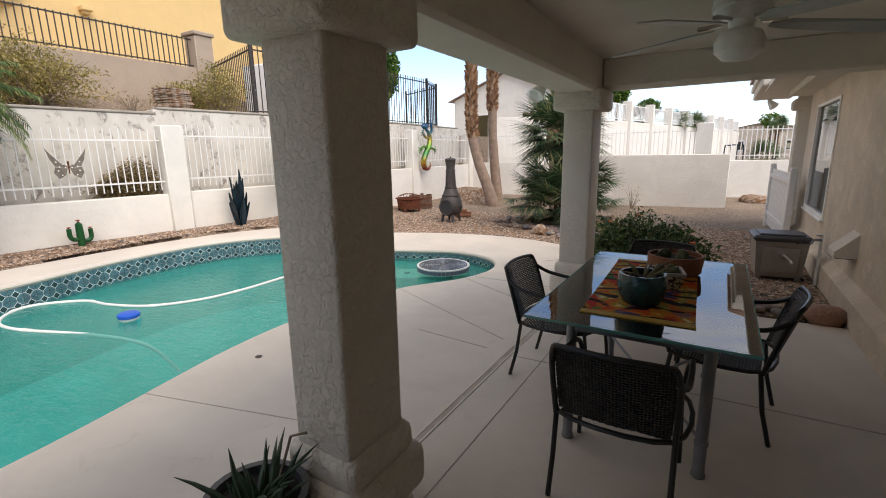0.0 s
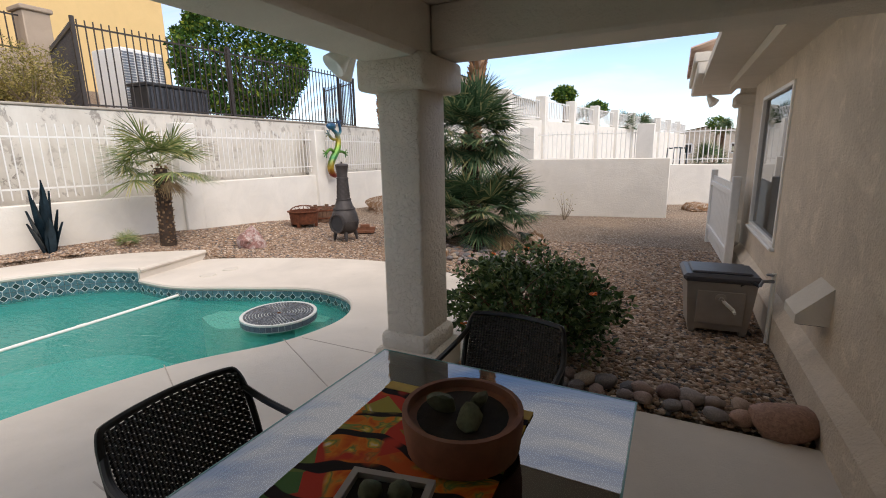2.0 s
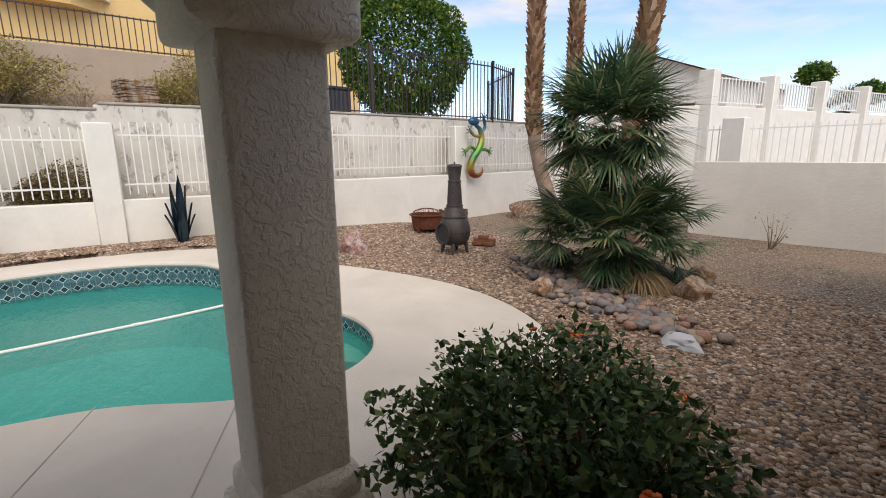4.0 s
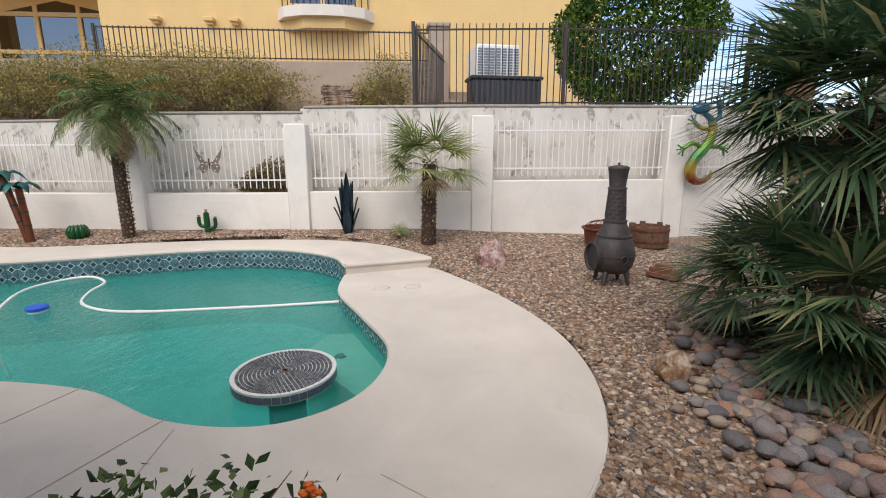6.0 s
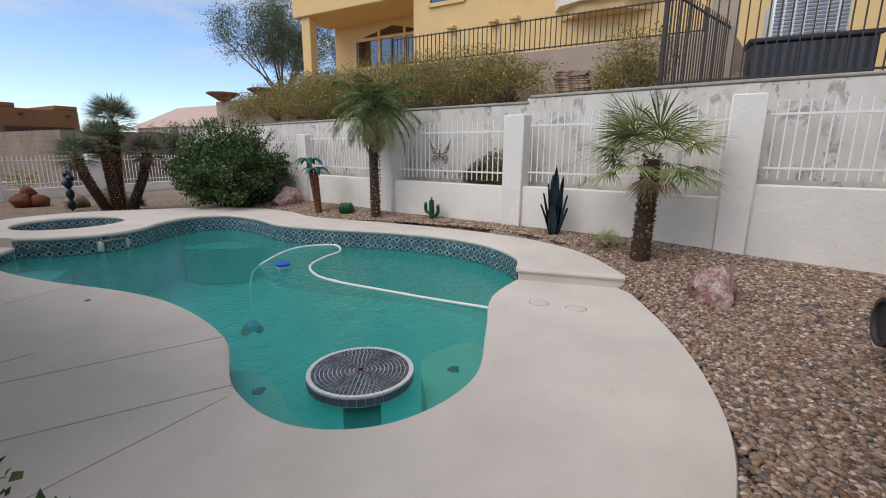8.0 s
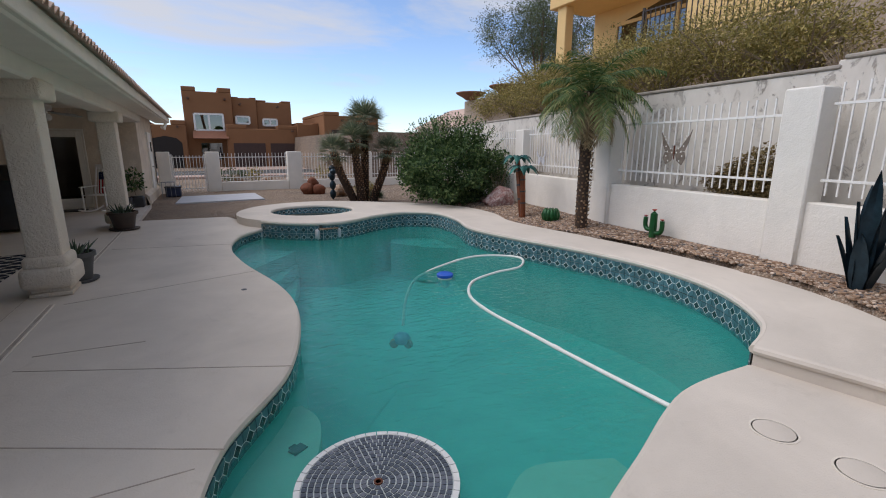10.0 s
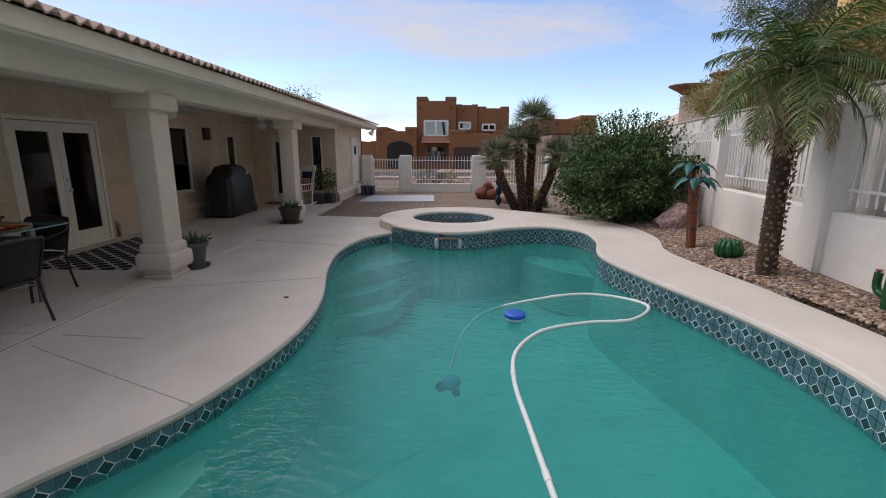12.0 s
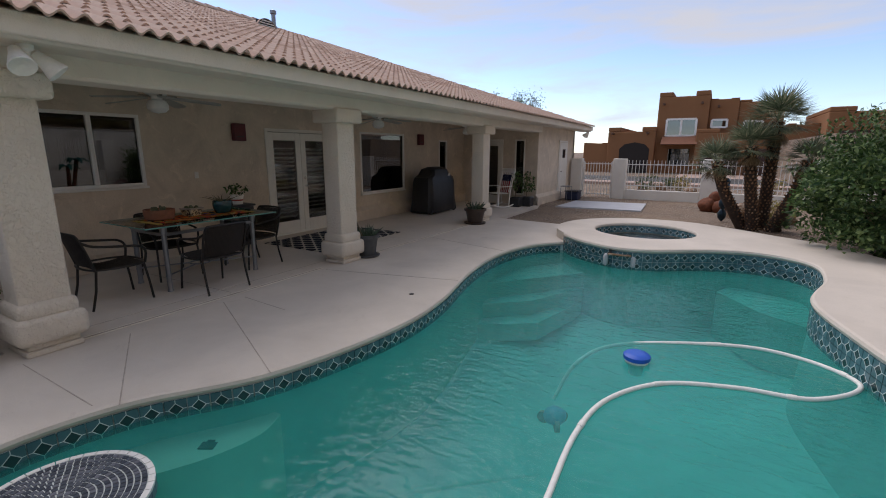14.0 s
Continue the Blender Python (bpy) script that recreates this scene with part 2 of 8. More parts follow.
def tile_mat():
    """A glazed tile with a pale-lined dark diamond, drawn from the tile's own middle."""
    m = Mat("glazed diamond tile", 0.18, spec=0.6)
    sx = m.n.new("ShaderNodeSeparateXYZ")
    m.l.new(m.tc.outputs["Object"], sx.inputs[0])
    ax, az = m.math("ABSOLUTE", sx.outputs[0]), m.math("ABSOLUTE", sx.outputs[2])
    d = m.math("ADD", ax, az)
    r = m.ramp(m.math("MULTIPLY", d, 10.0), (0.0, (0.02, 0.055, 0.06)), (0.42, (0.012, 0.038, 0.042)), (0.43, (0.62, 0.68, 0.68)), (0.50, (0.62, 0.68, 0.68)), (0.51, (0.07, 0.15, 0.18)), (1.0, (0.06, 0.14, 0.165)))
    spoke = m.ramp(m.math("MULTIPLY", m.math("MINIMUM", ax, az), 100.0), (0.22, 1.0), (0.30, 0.0))
    far = m.ramp(m.math("MULTIPLY", d, 10.0), (0.48, 0.0), (0.50, 1.0))
    col = m.mix(m.math("MULTIPLY", spoke, far), r, (0.62, 0.68, 0.68))
    k = m.ramp(m.random(), (0.0, 0.8), (1.0, 1.2))
    m.color(m.mix(1.0, col, k, "MULTIPLY"))
    return m.m


TILE = tile_mat()
GROUT = plain("pale grout", (0.55, 0.60, 0.59), 0.8)


def roof_tile():
    m = Mat("clay roof tile", 0.85, spec=0.2)
    base = m.ramp(m.island(), (0.1, (0.40, 0.27, 0.21)), (0.5, (0.52, 0.37, 0.30)), (0.9, (0.60, 0.46, 0.38)))
    m.color(m.mix(m.ramp(m.noise(8, 5, 0.6), (0.45, 0.0), (0.8, 0.5)), base, (0.34, 0.27, 0.23)))
    m.bump(m.noise(40, 4), 0.3, 0.006)
    return m.m


ROOFTILE = roof_tile()
WHITEPAINT = plain("white painted metal", (0.80, 0.78, 0.74), 0.5, 0, 0.06, 14, 0.1)
WHITEWOOD = plain("white door paint", (0.78, 0.75, 0.68), 0.45, 0, 0.05, 9)
BLACKIRON = plain("dark iron", (0.045, 0.036, 0.032), 0.55, 0.3, 0.2, 20, 0.1)
WICKER_C = Mat("dark resin wicker", 0.5, spec=0.4)
_w = WICKER_C.n.new("ShaderNodeTexWave")
_w.inputs["Scale"].default_value = 22
_w.inputs["Distortion"].default_value = 1.0
WICKER_C.l.new(WICKER_C.tc.outputs["Object"], _w.inputs["Vector"])
WICKER_C.color(WICKER_C.ramp(_w.outputs["Fac"], (0.2, (0.012, 0.010, 0.009)), (0.8, (0.045, 0.036, 0.031)))).bump(_w.outputs["Fac"], 0.5, 0.004)
WICKER = WICKER_C.m
CHAIRTUBE = plain("black steel tube", (0.022, 0.02, 0.019), 0.4, 0.3, 0.2, 14)
GREYSTEEL = plain("grey powder-coated steel", (0.24, 0.25, 0.27), 0.4, 0.7, 0.1, 12)
CHROME = plain("dull chrome", (0.55, 0.54, 0.52), 0.25, 1.0, 0.06, 10)
BLACKCLOTH = plain("black vinyl cover", (0.014, 0.014, 0.016), 0.45, 0, 0.3, 5, 0.2)
BLACKPLASTIC = plain("black plastic", (0.03, 0.03, 0.032), 0.45, 0, 0.2, 12)
TERRACOTTA = plain("terracotta", (0.24, 0.10, 0.055), 0.75, 0, 0.25, 12, 0.2)
SOIL = plain("dark soil", (0.022, 0.016, 0.012), 0.95, 0, 0.4, 40, 0.6)
MAROON = plain("maroon metal", (0.10, 0.012, 0.018), 0.5, 0, 0.15, 10)
BLUEPLASTIC = plain("blue plastic", (0.01, 0.10, 0.55), 0.4, 0, 0.1, 10)
HOSE = plain("white hose plastic", (0.80, 0.80, 0.76), 0.4, 0, 0.08, 20)
GREYPLASTIC = plain("grey moulded plastic", (0.33, 0.29, 0.25), 0.55, 0, 0.1, 9, 0.15)
DARKLID = plain("dark plastic lid", (0.06, 0.06, 0.07), 0.4, 0, 0.15, 8, 0.1)
CHIMINEA = plain("cast iron, greyed", (0.085, 0.075, 0.072), 0.6, 0.5, 0.3, 9, 0.35)
RUST = plain("rusted steel", (0.17, 0.055, 0.025), 0.75, 0.4, 0.45, 12, 0.4)
BARRELWOOD = plain("weathered barrel wood", (0.14, 0.075, 0.045), 0.85, 0, 0.4, 14, 0.4)
COPPER = plain("brushed copper brown metal", (0.20, 0.07, 0.035), 0.4, 0.7, 0.3, 9)
TEALMETAL = plain("teal painted metal leaf", (0.012, 0.10, 0.085), 0.4, 0.5, 0.5, 9)
GREENMETAL = plain("green painted metal", (0.008, 0.085, 0.022), 0.35, 0.3, 0.4, 9)
NAVYMETAL = plain("dark blue painted metal", (0.015, 0.035, 0.05), 0.4, 0.5, 0.5, 10)
REDPAINT = plain("red paint", (0.40, 0.05, 0.03), 0.5)
WOODDARK = plain("dark wood", (0.11, 0.05, 0.025), 0.6, 0, 0.3, 12, 0.2)
BARK = plain("bark", (0.15, 0.10, 0.065), 0.95, 0, 0.4, 14, 0.7)
TWIG = plain("dry twig", (0.25, 0.19, 0.13), 0.9, 0, 0.3, 14, 0.3)
FANBLADE = plain("greyed fan blade", (0.40, 0.41, 0.38), 0.5, 0, 0.1, 8)
DARKPOT = plain("dark grey pot", (0.075, 0.077, 0.08), 0.55, 0, 0.2, 9, 0.15)
BROWNPOT = plain("dark brown glazed pot", (0.055, 0.038, 0.03), 0.4, 0, 0.25, 9, 0.1)
REDTWIG = plain("reddish dry twig", (0.15, 0.075, 0.045), 0.9, 0, 0.3, 14, 0.3)
PALMBARK = plain("fibrous palm trunk", (0.055, 0.034, 0.022), 0.95, 0, 0.45, 18, 0.8)
PALMBOOT = leafy("cut palm leaf base", (0.12, 0.07, 0.04), (0.30, 0.19, 0.11), (0.50, 0.38, 0.26), 0.9, 0.05)
TALLBARK = plain("grey-brown palm trunk", (0.27, 0.19, 0.14), 0.95, 0, 0.3, 7, 0.8)
SHAG = leafy("split palm leaf base", (0.16, 0.075, 0.035), (0.38, 0.21, 0.11), (0.55, 0.38, 0.24), 0.9, 0.05)
# indoor dimness is put into this colour
ROOMSHADE = plain("room shade colour", (0.10, 0.085, 0.07), 0.9)
SLATE = plain("pale concrete slab", (0.52, 0.53, 0.56), 0.8, 0, 0.08, 3, 0.1)
CAPSTONE = plain("weathered grey-brown cap", (0.36, 0.32, 0.27), 0.9, 0, 0.25, 5, 0.3)
LEAF_LANTANA = leafy("lantana leaf", (0.020, 0.045, 0.014), (0.07, 0.125, 0.035), (0.17, 0.22, 0.08))
LEAF_BUSH = leafy("dense shrub leaf", (0.022, 0.055, 0.016), (0.085, 0.15, 0.045), (0.21, 0.28, 0.10))
LEAF_TREE = leafy("glossy tree leaf", (0.022, 0.065, 0.008), (0.065, 0.15, 0.018), (0.26, 0.30, 0.03), 0.7)
LEAF_PALM = leafy("green fan palm leaf", (0.030, 0.072, 0.032), (0.10, 0.17, 0.08), (0.32, 0.30, 0.14))
LEAF_PALMLIT = leafy("yellow-green palm leaf", (0.09, 0.145, 0.045), (0.25, 0.30, 0.10), (0.50, 0.42, 0.19))
LEAF_DRY = leafy("dry brown palm leaf", (0.20, 0.13, 0.07), (0.36, 0.25, 0.13), (0.45, 0.34, 0.2))
LEAF_SAGE = leafy("grey-green palm leaf", (0.09, 0.12, 0.07), (0.21, 0.25, 0.15), (0.44, 0.40, 0.26))
LEAF_DESERT = leafy("olive desert shrub leaf", (0.15, 0.13, 0.035), (0.34, 0.28, 0.08), (0.52, 0.40, 0.15))
LEAF_ACACIA = leafy("grey-green tree leaf", (0.05, 0.075, 0.035), (0.11, 0.14, 0.06), (0.17, 0.19, 0.09))
DRYBRUSH = leafy("dry brush", (0.16, 0.11, 0.045), (0.30, 0.22, 0.10), (0.42, 0.34, 0.17))
LEAF_MID = leafy("mid green feather leaf", (0.035, 0.08, 0.02), (0.095, 0.16, 0.045), (0.30, 0.27, 0.10))
SPAPLASTER = plain("dull spa plaster", (0.14, 0.27, 0.26), 0.8, 0, 0.12, 2.0)
PETAL = leafy("orange flower", (0.60, 0.10, 0.015), (0.80, 0.20, 0.03))

# ---------- building helpers ----------
rng = random.Random(7)


class Geo:
    """Gathers faces for one mesh."""

    def __init__(self):
        self.v, self.f = [], []

    def add(self, verts, faces):
        o = len(self.v)
        self.v += [tuple(p) for p in verts]
        self.f += [tuple(i + o for i in q) for q in faces]
        return self

    def box(self, lo, hi, c=0.0):
        """A box with edges cut by c."""
        (x0, y0, z0), (x1, y1, z1) = lo, hi
        if not c:
            p = [(x, y, z) for z in (z0, z1) for y in (y0, y1) for x in (x0, x1)]
            return self.add(p, [(0, 2, 3, 1), (4, 5, 7, 6), (0, 1, 5, 4), (2, 6, 7, 3), (0, 4, 6, 2), (1, 3, 7, 5)])
        c = min(c, (x1 - x0) * 0.45, (y1 - y0) * 0.45, (z1 - z0) * 0.45)
        bm = bmesh.new()
        bmesh.ops.create_cube(bm, size=1)
        for q in bm.verts:
            q.co = (x0 + (q.co.x + 0.5) * (x1 - x0), y0 + (q.co.y + 0.5) * (y1 - y0), z0 + (q.co.z + 0.5) * (z1 - z0))
        bmesh.ops.bevel(bm, geom=list(bm.edges), offset=c, segments=1, affect="EDGES")
        bm.verts.index_update()
        self.add([q.co[:] for q in bm.verts], [[q.index for q in f.verts] for f in bm.faces])
        bm.free()
        return self

    def rounded(self, lo, hi, r, seg=3):
        """A box with softly rounded edges."""
        (x0, y0, z0), (x1, y1, z1) = lo, hi
        bm = bmesh.new()
        bmesh.ops.create_cube(bm, size=1)
        for q in bm.verts:
            q.co = (x0 + (q.co.x + 0.5) * (x1 - x0), y0 + (q.co.y + 0.5) * (y1 - y0), z0 + (q.co.z + 0.5) * (z1 - z0))
        bmesh.ops.bevel(bm, geom=list(bm.edges), offset=r, segments=seg, profile=0.5, affect="EDGES")
        bm.verts.index_update()
        self.add([q.co[:] for q in bm.verts], [[q.index for q in f.verts] for f in bm.faces])
        bm.free()
        return self

    def tube(self, pts, r, seg=8, cap=True):
        """A round tube along points; r is one radius or one for each point."""
        pts = [Vector(p) for p in pts]
        rs = r if isinstance(r, (list, tuple)) else [r] * len(pts)
        rings, up = [], None
        for i, p in enumerate(pts):
            d = (pts[min(i + 1, len(pts) - 1)] - pts[max(i - 1, 0)]).normalized()
            if up is None:
                up = Vector((0, 0, 1)) if abs(d.z) < 0.9 else Vector((1, 0, 0))
            a = d.cross(up).normalized()
            up = a.cross(d).normalized()
            rings.append([p + (a * math.cos(k * math.tau / seg) + up * math.sin(k * math.tau / seg)) * rs[i] for k in range(seg)])
        fs = [(i * seg + k, i * seg + (k + 1) % seg, (i + 1) * seg + (k + 1) % seg, (i + 1) * seg + k) for i in range(len(pts) - 1) for k in range(seg)]
        if cap:
            fs += [tuple(range(seg))[::-1], tuple(range((len(pts) - 1) * seg, len(pts) * seg))]
        return self.add([q for ring in rings for q in ring], fs)

    def lathe(self, prof, seg=24, at=(0, 0, 0), wob=0.0):
        """Turns (radius, height) points about z."""
        vs = [(at[0] + r * math.cos(k * math.tau / seg) * (1 + wob * math.sin(3 * k + z * 9)), at[1] + r * math.sin(k * math.tau / seg), at[2] + z) for r, z in prof for k in range(seg)]
        n = len(prof)
        fs = [(i * seg + k, i * seg + (k + 1) % seg, (i + 1) * seg + (k + 1) % seg, (i + 1) * seg + k) for i in range(n - 1) for k in range(seg)]
        if prof[0][0] > 1e-4:
            fs.append(tuple(range(seg))[::-1])
        if prof[-1][0] > 1e-4:
            fs.append(tuple(range((n - 1) * seg, n * seg)))
        return self.add(vs, fs)

    def prism(self, poly, z0, z1):
        n = len(poly)
        return self.add([(x, y, z0) for x, y in poly] + [(x, y, z1) for x, y in poly],
                        [tuple(range(n))[::-1], tuple(range(n, 2 * n))] + [(i, (i + 1) % n, n + (i + 1) % n, n + i) for i in range(n)])

    def turned(self, m):
        self.v = [tuple(m @ Vector(p)) for p in self.v]
        return self

    def mesh(self, name, mat, smooth=True):
        me = bpy.data.meshes.new(name)
        me.from_pydata(self.v, [], self.f)
        if smooth:
            me.shade_smooth()
            me.set_sharp_from_angle(angle=radians(38))
        me.materials.append(mat)
        return me


def thing(name, at, label, category, group="", kind="", turn=0.0):
    ob = new(name)
    ob.matrix_world = pose(*at, 0, 0, turn)
    ob.empty_display_size = 0.1
    return tagged(ob, label, category, group, kind)


def part(name, geo, mat, parent, label="", smooth=True):
    ob = new(name, geo if isinstance(geo, bpy.types.Mesh) else geo.mesh(name, mat, smooth))
    ob.parent = parent
    return tagged(ob, label)


def whole(name, geo, mat, label, category, kind="", at=(0, 0, 0), turn=0.0, group="", smooth=True):
    ob = new(name, geo.mesh(name, mat, smooth))
    ob.matrix_world = pose(*at, 0, 0, turn)
    return tagged(ob, label, category, group, kind)


def curve(ctrl, closed=False, n=8):
    """Smooth points through control points."""
    out, k = [], len(ctrl)
    for i in range(k if closed else k - 1):
        p = [Vector(ctrl[j % k] if closed else ctrl[min(max(j, 0), k - 1)]) for j in (i - 1, i, i + 1, i + 2)]
        for s in range(n):
            t = s / n
            out.append(0.5 * ((2 * p[1]) + (p[2] - p[0]) * t + (2 * p[0] - 5 * p[1] + 4 * p[2] - p[3]) * t * t + (3 * p[1] - p[0] - 3 * p[2] + p[3]) * t ** 3))
    if not closed:
        out.append(Vector(ctrl[-1]))
    return [tuple(q) for q in out]


def fill(loops, z0, z1):
    """A slab between z0 and z1 whose outline is the first loop, with the others as holes."""
    bm = bmesh.new()
    edges = []
    for lp in loops:
        vs = [bm.verts.new((p[0], p[1], z1)) for p in lp]
        edges += [bm.edges.new((vs[i], vs[(i + 1) % len(vs)])) for i in range(len(vs))]
    bmesh.ops.triangle_fill(bm, use_beauty=True, use_dissolve=False, edges=edges)
    for f in bm.faces:
        if f.normal.z < 0:
            f.normal_flip()
    bm.verts.index_update()
    g = Geo()
    g.add([v.co[:] for v in bm.verts], [[v.index for v in f.verts] for f in bm.faces])
    bm.free()
    for lp in loops:
        n = len(lp)
        g.add([(p[0], p[1], z0) for p in lp] + [(p[0], p[1], z1) for p in lp], [(i, (i + 1) % n, n + (i + 1) % n, n + i) for i in range(n)])
    return g


def inside(x, y, poly):
    hit, j = False, len(poly) - 1
    for i in range(len(poly)):
        (xi, yi), (xj, yj) = poly[i][:2], poly[j][:2]
        if (yi > y) != (yj > y) and x < (xj - xi) * (y - yi) / (yj - yi) + xi:
            hit = not hit
        j = i
    return hit


def wall_cut(name, origin, along, length, z0, z1, thick, holes, mat, label):
    """A wall from origin along a direction, with openings (s0, s1, z0, z1) cut through; thickness lies to the left of the direction."""
    d = Vector((along[0], along[1], 0)).normalized()
    nrm = Vector((-d.y, d.x, 0))
    ss = sorted({0.0, length, *[h[0] for h in holes], *[h[1] for h in holes]})
    zs = sorted({z0, z1, *[h[2] for h in holes], *[h[3] for h in holes]})
    g = Geo()

    def at(s, n, z):
        p = Vector((*origin, 0)) + d * s + nrm * n
        return (p.x, p.y, z)

    def hole(i, j):
        if not (0 <= i < len(ss) - 1 and 0 <= j < len(zs) - 1):
            return True
        s, z = (ss[i] + ss[i + 1]) / 2, (zs[j] + zs[j + 1]) / 2
        return any(h[0] < s < h[1] and h[2] < z < h[3] for h in holes)

    for i in range(len(ss) - 1):
        for j in range(len(zs) - 1):
            if hole(i, j):
                continue
            a, b, u, w = ss[i], ss[i + 1], zs[j], zs[j + 1]
            q = [at(a, 0, u), at(b, 0, u), at(b, 0, w), at(a, 0, w), at(a, thick, u), at(b, thick, u), at(b, thick, w), at(a, thick, w)]
            fs = [(0, 1, 2, 3), (5, 4, 7, 6)]
            if hole(i - 1, j):
                fs.append((4, 0, 3, 7))
            if hole(i + 1, j):
                fs.append((1, 5, 6, 2))
            if hole(i, j - 1):
                fs.append((4, 5, 1, 0))
            if hole(i, j + 1):
                fs.append((3, 2, 6, 7))
            g.add(q, fs)
    index, verts = {}, []
    for i, p in enumerate(g.v):
        key = tuple(round(c, 4) for c in p)
        if key not in index:
            index[key] = len(verts)
            verts.append(p)
        g.v[i] = index[key]
    g.f = [tuple(g.v[i] for i in q) for q in g.f]
    g.v = verts
    return whole(name, g, mat, label, "wall", "structure", smooth=False)


def rock(g, c, r, seed=0, squash=(1, 1, 1), rough=0.35, sub=2):
    """An uneven stone."""
    bm = bmesh.new()
    bmesh.ops.create_icosphere(bm, subdivisions=sub, radius=1)
    for v in bm.verts:
        k = 1 + rough * noise.noise(v.co * 1.3 + Vector((seed * 3.7, seed * 1.3, seed))) + rough * 0.4 * noise.noise(v.co * 3.5 + Vector((seed, 5, 2)))
        v.co = Vector((v.co.x * squash[0], v.co.y * squash[1], v.co.z * squash[2])) * r * k
    bm.verts.index_update()
    g.add([(v.co.x + c[0], v.co.y + c[1], v.co.z + c[2]) for v in bm.verts], [[v.index for v in f.verts] for f in bm.faces])
    bm.free()
    return g


# ---------- plan ----------
HX = 1.22                    # patio-side face of the house
CX = -1.32                   # line of the columns
COL_Y = (5.05, 1.335, -3.5)
EAVE_X, EAVE_Z = -1.98, 2.62
WATER_Z, RAISED = -0.17, 0.16
# line of the yard wall's pillars, from the street end to the far corner
WALL_NODES = [(-12.3, -11.0), (-11.25, -7.6), (-10.55, -4.5), (-10.0, -1.55), (-9.35, 1.75), (-9.05, 4.85), (-8.6, 8.3), (-8.45, 12.0), (-8.7, 16.2)]

POOL_NEAR = curve([(-6.45, 5.95), (-5.65, 5.97), (-4.75, 6.32), (-3.85, 6.63), (-3.1, 6.46), (-2.73, 5.92), (-2.84, 5.18), (-3.34, 4.35), (-3.6, 3.2), (-3.57, 2.2), (-3.27, 0.8), (-3.17, -0.4), (-3.38, -1.4), (-3.85, -2.0)])
POOL_FAR = curve([(-3.85, -2.0), (-4.25, -1.55), (-4.9, -1.2), (-5.5, -1.3), (-6.15, -1.72), (-6.9, -1.9), (-7.5, -1.45), (-7.5, -0.5), (-7.22, 0.6), (-7.4, 1.75), (-7.72, 3.0), (-7.82, 4.1), (-7.6, 5.0), (-7.05, 5.7), (-6.45, 5.95)])
POOL = [p[:2] for p in POOL_NEAR[:-1] + POOL_FAR[:-1]]
COPING_OUT = curve([(-6.75, 7.2), (-7.7, 6.5), (-8.25, 5.65), (-8.5, 4.7), (-8.55, 3.4), (-8.45, 2.1), (-8.3, 1.0), (-8.3, 0.2), (-8.6, -0.8), (-8.55, -2.0), (-8.0, -3.1), (-7.2, -3.8), (-6.6, -4.3), (-5.9, -4.75), (-5.05, -4.85), (-4.2, -4.55), (-3.65, -3.9), (-3.45, -3.15), (-3.55, -2.5), (-3.85, -2.0)])
SPA = (-5.1, -3.15)
DECK_OUT = [(HX - 0.02, 5.3), (-1.2, 5.3)] + [p[:2] for p in curve([(-1.2, 5.6), (-1.3, 6.4), (-1.58, 7.2), (-2.15, 7.8), (-3.0, 8.15), (-3.9, 8.22), (-4.8, 8.05), (-5.7, 7.72), (-6.75, 7.2)])][:-1] + [p[:2] for p in COPING_OUT[:-1] if p[1] > -4.0 or p[0] < -4.6] + [(-3.3, -4.0), (-1.52, -4.2), (-1.5, -7.4), (HX - 0.02, -7.4)]


def wall_x(y):
    for (xa, ya), (xb, yb) in zip(WALL_NODES, WALL_NODES[1:]):
        if y <= yb:
            return xa + (xb - xa) * (y - ya) / (yb - ya)
    return WALL_NODES[-1][0]


def ground_h(x, y):
    if -16 < y < 15.0:
        d = x - wall_x(y)
        if d < -0.9:
            if y > 9.5:
                return 2.45
            return 2.35 + 1.1 * min(1, max(0, (-d - 0.9) / 4.0))
        rise = 0.30 * max(0.0, 1 - max(d, 0) / 2.4)
        if y < -3:
            rise *= max(0.2, 1 + (y + 3) / 5)
        if y > 8:
            rise *= max(0.3, 1 - (y - 8) / 5)
        return rise - 0.01
    if x < -9.8:
        return 2.4 if y < 60 else 0.0
    return 0.0


# ---------- ground ----------
SPA_HOLE = [(SPA[0] + 0.95 * math.cos(a * math.tau / 40), SPA[1] + 0.95 * math.sin(a * math.tau / 40)) for a in range(40)]
xs = [-600, -200, -80, -45, -30, -22] + [-17 + 0.25 * i for i in range(81)] + [6, 12, 30, 80, 200, 600]
ys = [-600, -200, -80, -45, -30, -22, -16.2] + [-15.8 + 0.25 * i for i in range(125)] + [16, 18, 22, 30, 45, 80, 200, 600]
g = Geo()
gi = {}


def ground_vert(i, j):
    if (i, j) not in gi:
        x, y = xs[i], ys[j]
        z = ground_h(x, y)
        if -10 < x < 2 and -9 < y < 9 and inside(x, y, DECK_OUT):
            z = -0.09
        elif -17 < x < 3:
            z += 0.025 * noise.noise(Vector((x * 0.9, y * 0.9, 0)))
        gi[i, j] = len(g.v)
        g.v.append((x, y, z))
    return gi[i, j]


